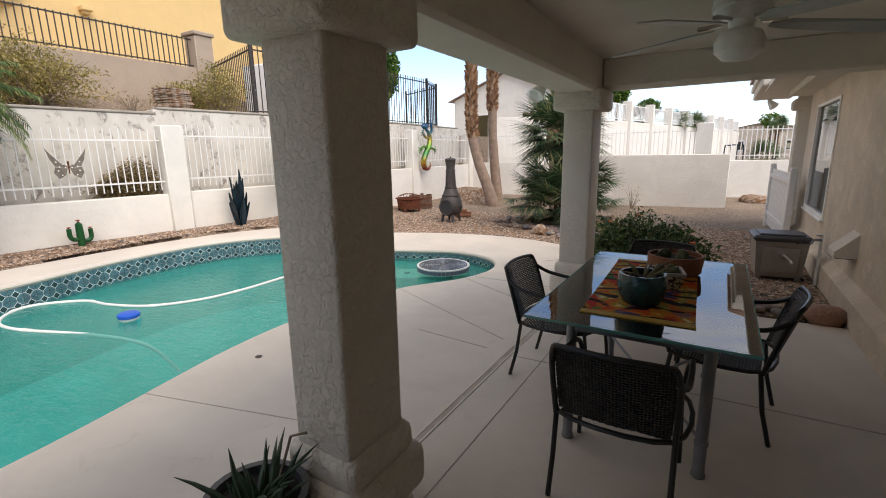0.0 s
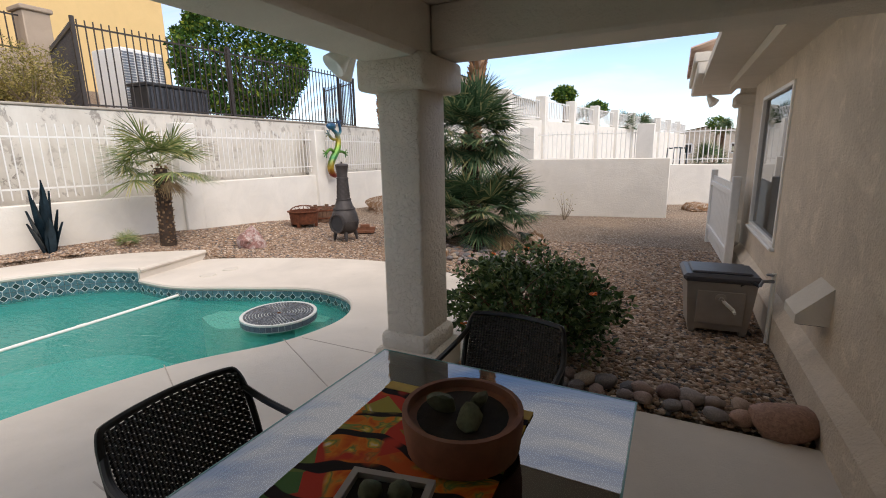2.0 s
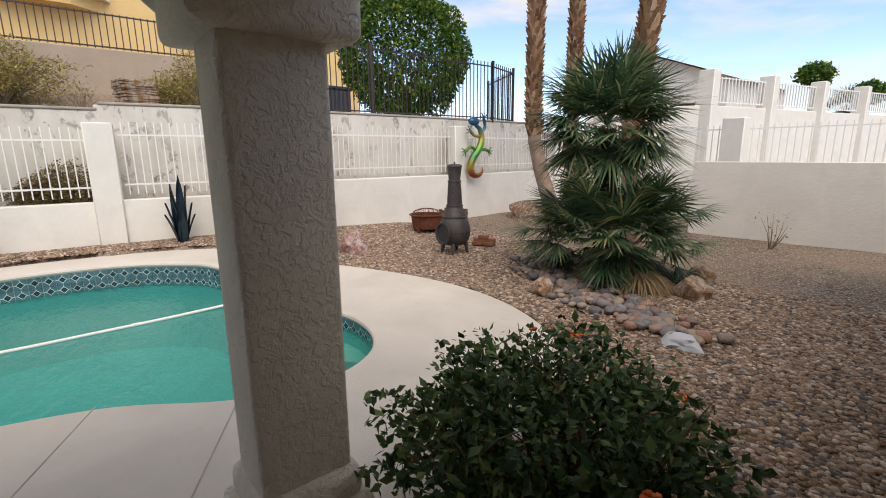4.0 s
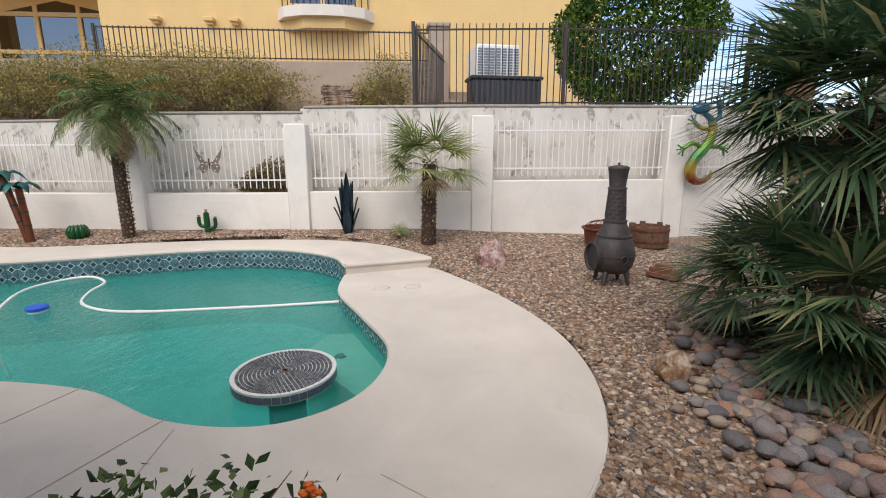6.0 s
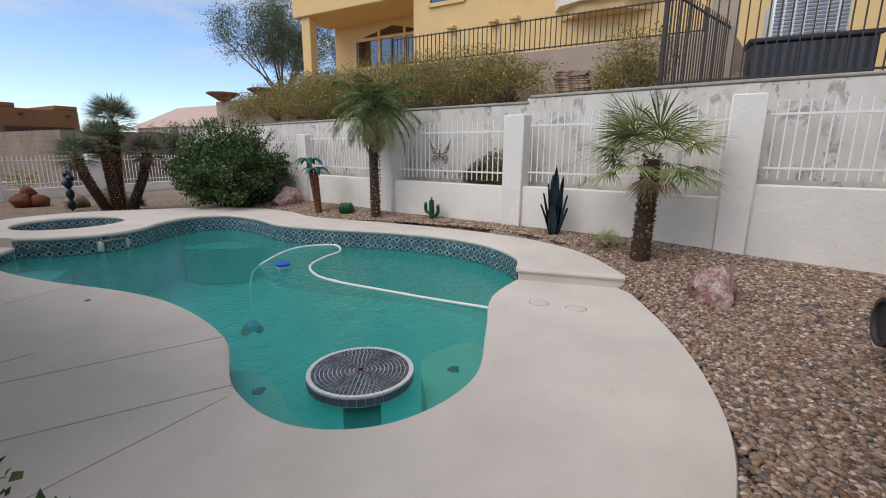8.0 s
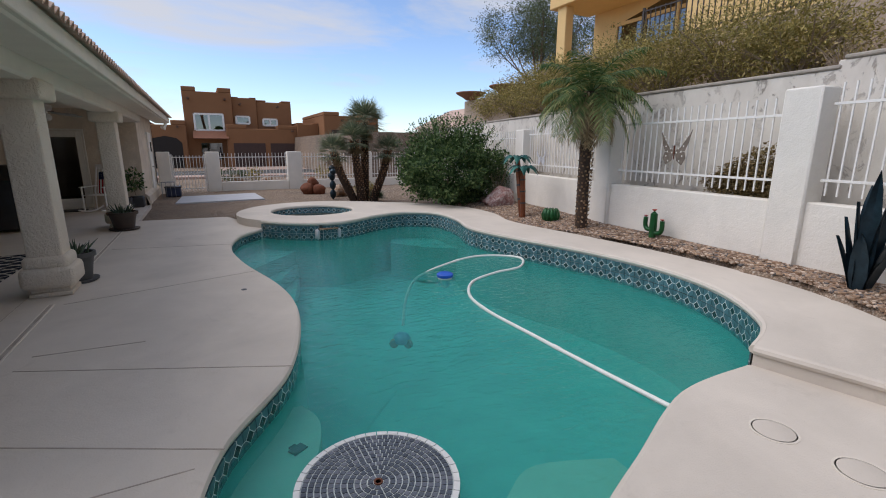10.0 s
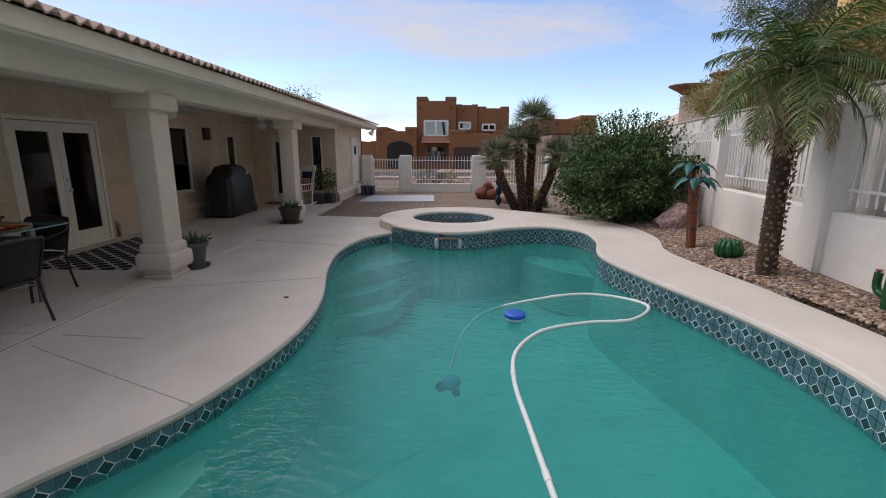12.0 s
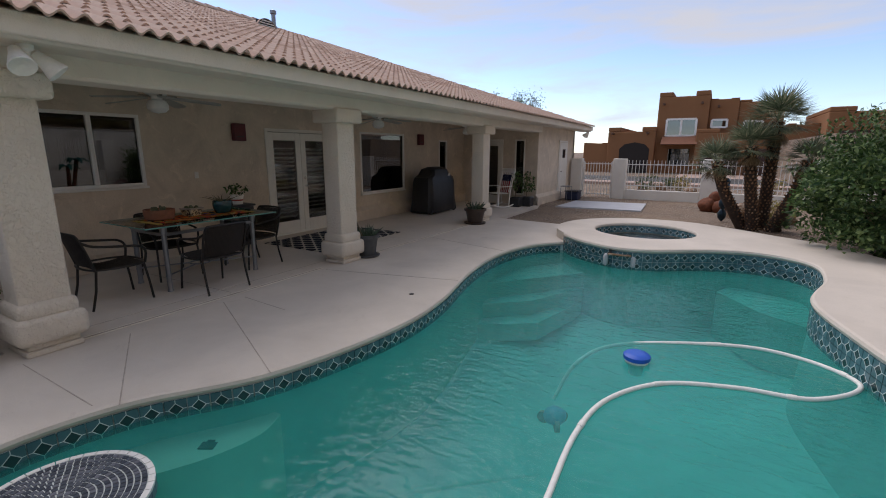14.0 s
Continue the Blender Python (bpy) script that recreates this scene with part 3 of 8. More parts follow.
for i in range(len(xs) - 1):
    for j in range(len(ys) - 1):
        cx, cy = (xs[i] + xs[i + 1]) / 2, (ys[j] + ys[j + 1]) / 2
        if -9 < cx < -2 and -6 < cy < 8 and any(inside(q, w, POOL) for q in (xs[i], xs[i + 1]) for w in (ys[j], ys[j + 1])):
            continue
        if math.hypot(cx - SPA[0], cy - SPA[1]) < 1.2:
            continue
        g.f.append((ground_vert(i, j), ground_vert(i + 1, j), ground_vert(i + 1, j + 1), ground_vert(i, j + 1)))
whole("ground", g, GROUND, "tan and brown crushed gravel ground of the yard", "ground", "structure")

# ---------- pool ----------
g = fill([DECK_OUT, POOL, SPA_HOLE], -0.1, 0.0)
edge = [(p[0], p[1], -0.034) for p in POOL_NEAR]
g.tube(edge, 0.034, 8)
outer_edge = [(p[0], p[1], -0.03) for p in DECK_OUT if p[1] > 5.5 and p[0] > -6.7]
g.tube(outer_edge, 0.03, 6)
pool_deck = whole("pool_deck", g, DECK, "pale beige painted concrete pool deck, lightly stained", "deck", "structure")
g = fill([[p[:2] for p in POOL_FAR] + [p[:2] for p in COPING_OUT[:-1]], SPA_HOLE], -0.1, RAISED)
g.tube([(p[0], p[1], RAISED - 0.034) for p in POOL_FAR], 0.036, 8)
g.tube([(p[0], p[1], RAISED - 0.034) for p in SPA_HOLE + SPA_HOLE[:1]], 0.034, 8)
g.tube([(-6.45, 5.95, RAISED - 0.034), (-6.75, 7.2, RAISED - 0.034)], 0.034, 8)
whole("raised_coping", g, DECK, "raised pale beige concrete coping beside the pool and spa", "coping", "structure")
# basin
g = Geo()
n = len(POOL)
cxm, cym = -5.2, 2.2
g.add([(x, y, -0.09) for x, y in POOL] + [(x + (cxm - x) * 0.04, y + (cym - y) * 0.02, -1.15) for x, y in POOL], [(i, (i + 1) % n, n + (i + 1) % n, n + i) for i in range(n)])
g.add([(x + (cxm - x) * 0.04, y + (cym - y) * 0.02, -1.15) for x, y in POOL] + [(cxm, cym, -1.6)], [(i, (i + 1) % n, n) for i in range(n)])
whole("pool_basin", g, PLASTER, "turquoise plastered pool basin", "pool", "structure")
g = Geo().add([(x, y, WATER_Z) for x, y in POOL], [tuple(range(n))])
bmw = fill([POOL], WATER_Z - 0.001, WATER_Z)
bmw.f = [f for f in bmw.f if len(f) == 3]
whole("pool_water", bmw, WATER, "rippled turquoise pool water", "water", "structure")
# seat ledges and entry steps under water
g = Geo()
for k, (dz, grow) in enumerate(((-0.42, -0.15), (-0.68, 0.15), (-0.92, 0.45))):
    g.prism([(-3.2, 0.2 + grow), (-3.2, -1.2), (-3.9, -2.0), (-4.4, -1.45 + grow * 0.2), (-3.75 - grow * 0.7, -0.4 + grow)], -1.2, dz)
g.prism([(-7.45, -0.3), (-7.5, -1.5), (-6.6, -1.95), (-6.4, -1.5), (-6.9, -0.7)], -1.2, -0.45)
whole("pool_step", g, PLASTER, "submerged entry steps of the pool", "pool step", "structure")
for i, (rim, seat_edge) in enumerate((
        ([p[:2] for p in POOL_NEAR if 4.3 < p[1] < 6.1 and p[0] > -3.4], [(-3.14, 5.98), (-3.2, 5.4), (-3.42, 4.95), (-3.5, 4.6), (-3.42, 4.35)]),
        ([p[:2] for p in POOL_NEAR if -5.2 < p[0] < -3.45 and p[1] > 5.8], [(-3.5, 6.45), (-3.95, 6.12), (-4.3, 5.85), (-4.6, 5.72), (-5.1, 5.9)]))):
    edge_line = [p[:2] for p in curve([(x, y, 0) for x, y in seat_edge], n=5)]
    g = fill([rim + (edge_line if math.dist(rim[-1], edge_line[0]) < math.dist(rim[-1], edge_line[-1]) else edge_line[::-1])], -1.25, -0.36)
    whole("pool_ledge_%d" % (i + 1), g, STEPPLASTER, "pale submerged seat ledge in the pool's rounded end", "pool ledge", "structure")
for x, y in ((-3.3, 4.88), (-4.48, 6.1)):
    c = thing("ledge_drain", (x, y, -0.36), "dark moulded drain plate on the submerged ledge", "drain", "ledge drains", "", 30)
    part("plate", Geo().box((-0.055, -0.04, 0.0), (0.055, 0.04, 0.012), 0.005), BLACKPLASTIC, c)
    part("tab", Geo().box((-0.025, -0.065, 0.0), (0.03, -0.038, 0.01), 0.004), BLACKPLASTIC, c)
# spa
g = Geo().lathe([(0.95, RAISED - 0.02), (0.95, -0.3), (0.9, -0.6), (0.0, -0.6)], 40, (*SPA, 0))
g.f.pop()  # open at the top
whole("spa_basin", g, SPAPLASTER, "round plastered spa basin beside the pool", "spa", "structure")
g = Geo().lathe([(0.0, RAISED - 0.23), (0.94, RAISED - 0.23)], 40, (*SPA, 0))
g.f.pop()
whole("spa_water", g, WATER, "still blue-green spa water", "water", "structure")

# ---------- house ----------
WINDOWS = [("s", 2.81, 4.09, 1.15, 2.18), ("s", -3.90, -2.09, 0.64, 2.12), ("s", 7.75, 9.45, 0.70, 2.30), ("s", -6.25, -5.75, 0.6, 2.0)]
FD = (-1.12, 0.62)
holes = [(y0 + 7.6, y1 + 7.6, z0, z1) for _, y0, y1, z0, z1 in WINDOWS] + [(FD[0] + 7.6, FD[1] + 7.6, -0.05, 2.09)]
# direction +y has its left side towards -x, so run the wall the other way
holes = [(17.7 - b, 17.7 - a, u, w) for a, b, u, w in holes]
wall_cut("wall_patio", (HX, 10.1), (0, -1), 17.7, -0.1, 2.75, 0.2, holes, HOUSE, "beige stucco house wall with windows under the patio roof")
wall_cut("wall_patio_end", (HX, -7.4), (-1, 0), 2.62, -0.1, 2.75, 0.2, [(0.55, 1.45, -0.05, 2.05), (1.85, 2.2, 0.3, 2.05)], HOUSE, "beige stucco end wall with a glazed door")
wall_cut("wall_garage", (-1.4, -7.6), (0, -1), 4.0, -0.1, 2.75, 0.2, [], HOUSE, "beige stucco side wall of the house")
wall_cut("wall_garage_end", (-1.4, -11.6), (1, 0), 9.0, -0.1, 2.75, 0.2, [], HOUSE, "beige stucco end wall of the house")
wall_cut("wall_side_end", (HX, 10.1), (1, 0), 6.4, -0.1, 2.75, 0.2, [], HOUSE, "beige stucco side wall of the house")
wall_cut("wall_house_back", (7.6, 10.1), (0, -1), 21.7, -0.1, 2.75, 0.2, [], HOUSE, "plain stucco wall on the far side of the house")
# flared base course
g = Geo()
for y0, y1 in ((-7.4, FD[0] - 0.1), (FD[1] + 0.1, 10.1)):
    g.add([(HX, y0, 0.34), (HX - 0.09, y0, 0.24), (HX - 0.09, y0, -0.05), (HX, y1, 0.34), (HX - 0.09, y1, 0.24), (HX - 0.09, y1, -0.05)], [(0, 1, 4, 3), (1, 2, 5, 4), (0, 2, 1), (3, 4, 5)])
g.add([(-1.4, -7.3, 0.34), (-1.5, -7.3, 0.24), (-1.5, -7.3, -0.05), (-1.4, -11.6, 0.34), (-1.5, -11.6, 0.24), (-1.5, -11.6, -0.05)], [(0, 3, 4, 1), (1, 4, 5, 2), (0, 1, 2), (3, 5, 4)])
whole("wall_base", g, HOUSE, "flared stucco base course of the house wall", "wall base", "structure")
# added floor and back wall, coloured dark to give the unlit rooms' shade
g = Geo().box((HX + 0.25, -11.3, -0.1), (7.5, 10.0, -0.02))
whole("floor_indoors", g, ROOMSHADE, "indoor floor coloured dark for the unlit room", "floor", "structure")
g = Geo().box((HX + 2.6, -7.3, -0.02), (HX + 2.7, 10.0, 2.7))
whole("wall_indoors", g, ROOMSHADE, "added inner wall coloured dark for the unlit room", "wall", "structure")
g = Geo().box((CX + 0.2, -7.35, 2.55), (7.5, 5.3, 2.65))
g.box((HX - 0.3, 5.36, 2.55), (7.5, 10.6, 2.65))
whole("ceiling", g, TRIM, "plain pale stucco patio ceiling", "ceiling", "structure")

# beams over the columns
g = Geo().box((CX - 0.2, -7.4, 2.24), (CX + 0.2, 5.32, 2.62), 0.03)
g.box((EAVE_X + 0.06, -12.0, 2.42), (CX - 0.2, 5.7, 2.52), 0.02)
g.box((EAVE_X + 0.01, -12.0, 2.44), (EAVE_X + 0.07, 5.7, 2.60), 0.01)
for y in (5.12,):
    g.box((CX + 0.2, y - 0.17, 2.27), (HX, y + 0.17, 2.56), 0.02)
whole("patio_beam", g, TRIM, "cream stucco beams and fascia of the patio roof", "beam", "structure")


def column(y):
    ob = thing("patio_column", (CX, y, 0), "cream rough-stucco square patio column with stepped base", "column", "patio columns")
    b = Geo().box((-0.19, -0.20, 0), (0.19, 0.20, 0.05), 0.01)
    b.box((-0.175, -0.185, 0.05), (0.175, 0.185, 0.12), 0.01)
    part("plinth", b, COLUMN, ob)
    b = Geo().rounded((-0.24, -0.255, 0.10), (0.24, 0.255, 0.33), 0.055)
    b.rounded((-0.2, -0.215, 0.30), (0.2, 0.215, 0.45), 0.05)
    part("base", b, COLUMN, ob)
    part("shaft", Geo().rounded((-0.155, -0.18, 0.42), (0.155, 0.18, 2.10), 0.022), COLUMN, ob)
    part("capital", Geo().rounded((-0.25, -0.27, 2.065), (0.25, 0.27, 2.27), 0.035), COLUMN, ob)
    return ob


for y in COL_Y:
    column(y)

# roof
SLOPE = math.tan(radians(19))
RIDGE = 6.2


def roof_z(x):
    return EAVE_Z - 0.03 + (x - EAVE_X) * SLOPE


g = Geo()
g.add([(EAVE_X, -12.0, roof_z(EAVE_X)), (EAVE_X, 5.7, roof_z(EAVE_X)), (RIDGE, -4.0, roof_z(RIDGE)), (RIDGE, 5.7, roof_z(RIDGE)), (RIDGE, -12.0, roof_z(EAVE_X)), (RIDGE + 8, 5.7, roof_z(EAVE_X)), (RIDGE + 8, -12, roof_z(EAVE_X))],
      [(0, 1, 3, 2), (0, 2, 4), (2, 3, 5, 6), (2, 6, 4)])
g.box((0.55, 5.7, 2.66), (7.9, 10.7, 2.76))
whole("roof", g, TRIM, "underlay of the tiled house roof", "roof", "structure")


def barrel(length=0.42, r=0.11):
    b = Geo()
    k = 6
    for i, s in enumerate((0.0, 1.0)):
        rr = r * (1.0 - 0.12 * s)
        for q in range(k + 1):
            a = math.pi * q / k
            b.v.append((length * s, -rr * math.cos(a), rr * 0.8 * math.sin(a) + 0.03 * (1 - s)))
        for q in range(k + 1):
            a = math.pi * q / k
            b.v.append((length * s, -(rr - 0.018) * math.cos(a), (rr - 0.018) * 0.8 * math.sin(a) + 0.03 * (1 - s)))
    m = 2 * (k + 1)
    for q in range(k):
        b.f += [(q, q + 1, m + q + 1, m + q), (q, k + 1 + q, k + 2 + q, q + 1)]
    return b


# gable-side eave of the far bay with its column
g = Geo().box((0.40, 9.9, 2.86), (5.0, 13.0, 3.0), 0.02)
g.box((0.45, 9.9, 2.70), (1.15, 12.9, 2.88), 0.02)
whole("bay_eave", g, TRIM, "cream stucco eave over the side bay of the house", "eave", "structure")
b = thing("bay_column", (1.42, 12.2, 0), "cream stucco square column at the side bay", "column")
part("base", Geo().box((-0.3, -0.3, -0.02), (0.3, 0.3, 0.42), 0.05), COLUMN, b)
part("shaft", Geo().box((-0.2, -0.2, 0.4), (0.2, 0.2, 2.75), 0.02), COLUMN, b)
part("capital", Geo().box((-0.3, -0.24, 2.4), (0.3, 0.24, 2.62), 0.04), COLUMN, b)

# ---------- yard walls ----------
SILL = [0.95, 0.95, 0.95, 0.95, 0.98, 0.98, 1.0, 1.2, 1.2]


def segment(name, a, b, thick, z0, z1, mat, label, cat="wall"):
    d = Vector((b[0] - a[0], b[1] - a[1], 0))
    L, ang = d.length, math.degrees(math.atan2(d.y, d.x))
    g = Geo().box((0, -thick / 2, z0), (L, thick / 2, z1), 0.015)
    return whole(name, g, mat, label, cat, "structure", (a[0], a[1], 0), ang)


def iron_fence(a, b, z0, z1, mat, label, group, step=0.11, bar=0.012, rails=(0.12, 0.85), post=0.0, name="fence"):
    """A panel of upright bars with rails; bars share one mesh."""
    d = Vector((b[0] - a[0], b[1] - a[1], 0))
    L, ang = d.length, math.degrees(math.atan2(d.y, d.x))
    ob = thing(name, (a[0], a[1], z0), label, "fence", group, "", ang)
    H = z1 - z0
    me = Geo().box((-bar / 2, -bar / 2, 0), (bar / 2, bar / 2, H)).mesh("bar", mat, False)
    k = int(L / step)
    for i in range(k):
        p = part("bar", me, mat, ob)
        p.location = ((i + 0.5) * L / k, 0, 0)
    for r in rails:
        part("rail", Geo().box((0, -0.016, r * H - 0.014), (L, 0.016, r * H + 0.014)), mat, ob, smooth=False)
    if post:
        for s in (0, L):
            part("post", Geo().box((s - post / 2, -post / 2, -0.05), (s + post / 2, post / 2, H + 0.04)), mat, ob, smooth=False)
    return ob


for i, (a, b) in enumerate(zip(WALL_NODES, WALL_NODES[1:])):
    zs0 = SILL[i + 1]
    segment("yard_wall_%d" % (i + 1), a, b, 0.2, -0.1, zs0, YARD, "low off-white stucco yard wall with hairline cracks")
    d = (Vector((*b, 0)) - Vector((*a, 0))).normalized()
    pa, pb = Vector((*a, 0)) + d * 0.25, Vector((*b, 0)) - d * 0.2
    top = 2.0 + 0.30 * max(0.0, min(1.0, (b[1] + 1) / 10))
    iron_fence(pa[:2], pb[:2], zs0 + 0.08, top, WHITEPAINT, "white iron fence panel set on the low yard wall", "white yard fence panels", 0.115, 0.016, (0.14, 0.82))
for i, (x, y) in enumerate(WALL_NODES[1:]):
    a, b = WALL_NODES[i], WALL_NODES[min(i + 2, len(WALL_NODES) - 1)]
    ang = math.degrees(math.atan2(b[1] - a[1], b[0] - a[0]))
    h = 2.02 + 0.36 * max(0.0, min(1.0, (y + 1) / 9))
    g = Geo().box((-0.2, -0.16, -0.1), (0.2, 0.16, h), 0.02)
    whole("wall_pillar_%d" % (i + 1), g, YARD, "off-white stucco pillar of the yard wall", "pillar", "structure", (x, y, 0), ang)
# retaining wall behind, with its cap
for i, (a, b) in enumerate(zip(WALL_NODES, WALL_NODES[1:])):
    d = (Vector((*b, 0)) - Vector((*a, 0))).normalized()
    nrm = Vector((-d.y, d.x, 0))
    h0 = 2.36 if b[1] < 3 else 2.48 if b[1] < 6 else 2.58
    a2, b2 = Vector((*a, 0)) + nrm * 0.75 - d * 0.06, Vector((*b, 0)) + nrm * 0.75 + d * 0.06
    segment("retaining_wall_%d" % (i + 1), a2[:2], b2[:2], 0.6, -0.1, h0, RETAIN, "weathered white retaining wall with peeling grey patches", "wall")
    a3, b3 = Vector((*a, 0)) + nrm * 0.6, Vector((*b, 0)) + nrm * 0.6
    segment("wall_cap_%d" % (i + 1), a3[:2], b3[:2], 0.34, h0, h0 + 0.05, CAPSTONE, "thin grey-brown concrete cap on the retaining wall", "wall cap")

# street-side fence with gate
FY = -11.2
for i, (x, w) in enumerate(((-1.68, 0.4), (-3.22, 0.46), (-6.1, 0.55), (-9.0, 0.5))):
    g = Geo().box((x - w / 2, FY - 0.16, -0.1), (x + w / 2, FY + 0.16, 1.43), 0.02)
    whole("street_pillar_%d" % (i + 1), g, YARD, "off-white stucco pillar of the street fence", "pillar", "structure")
for i, (x0, x1) in enumerate(((-3.45, -5.83), (-6.37, -8.75), (-9.25, -12.2))):
    segment("street_wall_%d" % (i + 1), (x0, FY), (x1, FY), 0.2, -0.1, 0.33, YARD, "low off-white stucco wall under the street fence")
    iron_fence((x0, FY), (x1, FY), 0.36, 1.38, WHITEPAINT, "white iron street fence panel on a low wall", "street fence panels", 0.115, 0.018, (0.12, 0.85))
iron_fence((-1.92, FY), (-2.96, FY), 0.05, 1.30, WHITEPAINT, "white iron garden gate between stucco pillars", "", 0.1, 0.018, (0.06, 0.5, 0.95), 0.05, "garden_gate")

# low wall at the far side of the yard and the stepped white walls beyond
segment("low_wall", (-3.9, 14.75), (0.16, 15.15), 0.2, -0.1, 1.5, YARD, "low pale stucco garden wall on the gravel")
segment("cross_wall", (-8.7, 16.4), (2.6, 19.0), 0.2, -0.1, 1.25, YARD, "white stucco boundary wall")
iron_fence((-8.0, 16.56), (2.6, 19.0), 1.3, 2.35, WHITEPAINT, "white iron fence on the boundary wall", "boundary fence", 0.14, 0.022, (0.1, 0.9))
for i in range(10):
    x, y, top = -5.56 + 0.64 * i, 19.1 + 2.85 * i, 4.0
    x2, y2 = x + 0.64, y + 2.85
    segment("terrace_wall_%d" % (i + 1), (x, y), (x2, y2), 0.22, -0.1, 3.02, YARD, "stepped white boundary wall of the neighbouring gardens")
    iron_fence((x, y), (x2, y2), 3.1, 3.85, WHITEPAINT, "white iron panel on the stepped boundary wall", "terrace fence panels", 0.16, 0.03, (0.05, 0.95), 0.0)
    g = Geo().box((x - 0.22, y - 0.22, -0.1), (x + 0.22, y + 0.22, top), 0.02)
    whole("terrace_pillar_%d" % (i + 1), g, YARD, "white stucco pillar of the stepped boundary wall", "pillar", "structure")
segment("terrace_wall_11", (-8.2, 17.0), (-5.56, 19.1), 0.22, -0.1, 3.02, YARD, "stepped white boundary wall of the neighbouring gardens")
for i, (x, y) in enumerate(((-4.1, 17.3), (-0.6, 18.1))):
    whole("cross_pillar_%d" % (i + 1), Geo().box((x - 0.25, y - 0.2, -0.1), (x + 0.25, y + 0.2, 2.5), 0.02), YARD, "white stucco pillar of the boundary wall", "pillar", "structure")

# ---------- windows and doors of the house ----------


def window(number, y0, y1, z0, z1, panes, blind=False):
    """A framed window in the patio wall; x runs into the house."""
    ob = thing("window_%d" % number, (HX, (y0 + y1) / 2, z0), "white-framed house window with dark reflecting glass", "window", "", "structure")
    w, h, t = (y1 - y0) / 2, z1 - z0, 0.045
    f = Geo()
    f.box((-0.02, -w, 0), (0.07, -w + t, h), 0.006).box((-0.02, w - t, 0), (0.07, w, h), 0.006)
    f.box((-0.02, -w + t, h - t), (0.07, w - t, h), 0.006).box((-0.02, -w + t, 0), (0.07, w - t, t), 0.006)
    part("window_frame", f, WHITEPAINT, ob, smooth=False)
    for k in range(1, panes):
        y = -w + 2 * w * k / panes
        part("mullion", Geo().box((-0.015, y - 0.03, t), (0.06, y + 0.03, h - t), 0.005), WHITEPAINT, ob, smooth=False)
    for k in range(panes):
        a, b = -w + 2 * w * k / panes + 0.03, -w + 2 * w * (k + 1) / panes - 0.03
        part("pane", Geo().box((0.02, a, t), (0.026, b, h - t)), PANE, ob, smooth=False)
    part("window_sill", Geo().box((-0.05, -w - 0.02, -0.035), (0.02, w + 0.02, 0.0), 0.008), WHITEPAINT, ob, smooth=False)
    if blind:
        me = Geo().box((-0.03, -w + 0.05, -0.004), (0.03, w - 0.05, 0.004)).turned(pose(0, 0, 0, 0, 35, 0)).mesh("slat", WHITEWOOD, False)
        for k in range(int(h / 0.075)):
            part("slat", me, WHITEWOOD, ob).location = (0.12, 0, 0.05 + k * 0.075)
    return ob


for i, (_, y0, y1, z0, z1) in enumerate(WINDOWS):
    window(i + 1, y0, y1, z0, z1, 2 if i == 0 else 1, i == 3)


def door_leaf(ob, y0, y1, h, name="door_leaf", slats=True, knob=None):
    """A glazed leaf with shutter slats; it stands in the local y-z plane."""
    st, c = 0.13, (y0 + y1) / 2
    f = Geo().box((0.0, y0, 0), (0.045, y0 + st, h), 0.006).box((0.0, y1 - st, 0), (0.045, y1, h), 0.006)
    f.box((0.0, y0 + st, 0), (0.045, y1 - st, 0.26), 0.006).box((0.0, y0 + st, h - 0.15), (0.045, y1 - st, h), 0.006)
    leaf = part(name, f, WHITEWOOD, ob, smooth=False)
    part("pane", Geo().box((0.015, y0 + st, 0.26), (0.02, y1 - st, h - 0.15)), PANE_DOOR, leaf, smooth=False)
    if slats:
        me = Geo().box((-0.035, -(y1 - y0) / 2 + st, -0.005), (0.035, (y1 - y0) / 2 - st, 0.005)).turned(pose(0, 0, 0, 0, 30, 0)).mesh("slat", WHITEWOOD, False)
        for k in range(int((h - 0.5) / 0.085)):
            part("slat", me, WHITEWOOD, leaf).location = (0.09, c, 0.34 + k * 0.085)
    if knob is not None:
        part("door_handle", Geo().lathe([(0.0, -0.06), (0.028, -0.055), (0.03, -0.03), (0.012, -0.01), (0.012, 0.0)], 12).turned(pose(0, knob, 0.95, 0, 90, 0)), CHROME, leaf, "brass door knob")
        part("deadbolt", Geo().lathe([(0.028, -0.015), (0.028, 0.0)], 12).turned(pose(0, knob, 1.12, 0, 90, 0)), CHROME, leaf, "brass deadbolt")
    return leaf


d = thing("door_1", (HX, 0, 0), "cream double French doors with glazed leaves and shutters", "door", "", "structure")
f = Geo().box((-0.02, FD[0], 0), (0.1, FD[0] + 0.06, 2.09), 0.006).box((-0.02, FD[1] - 0.06, 0), (0.1, FD[1], 2.09), 0.006).box((-0.02, FD[0] + 0.06, 2.03), (0.1, FD[1] - 0.06, 2.09), 0.006)
part("door_frame", f, WHITEWOOD, d, smooth=False)
part("threshold", Geo().box((-0.06, FD[0], -0.02), (0.12, FD[1], 0.025), 0.008), WHITEWOOD, d, smooth=False)
fm = (FD[0] + FD[1]) / 2
door_leaf(d, FD[0] + 0.065, fm - 0.002, 2.02, knob=fm - 0.07)
door_leaf(d, fm + 0.002, FD[1] - 0.065, 2.02)
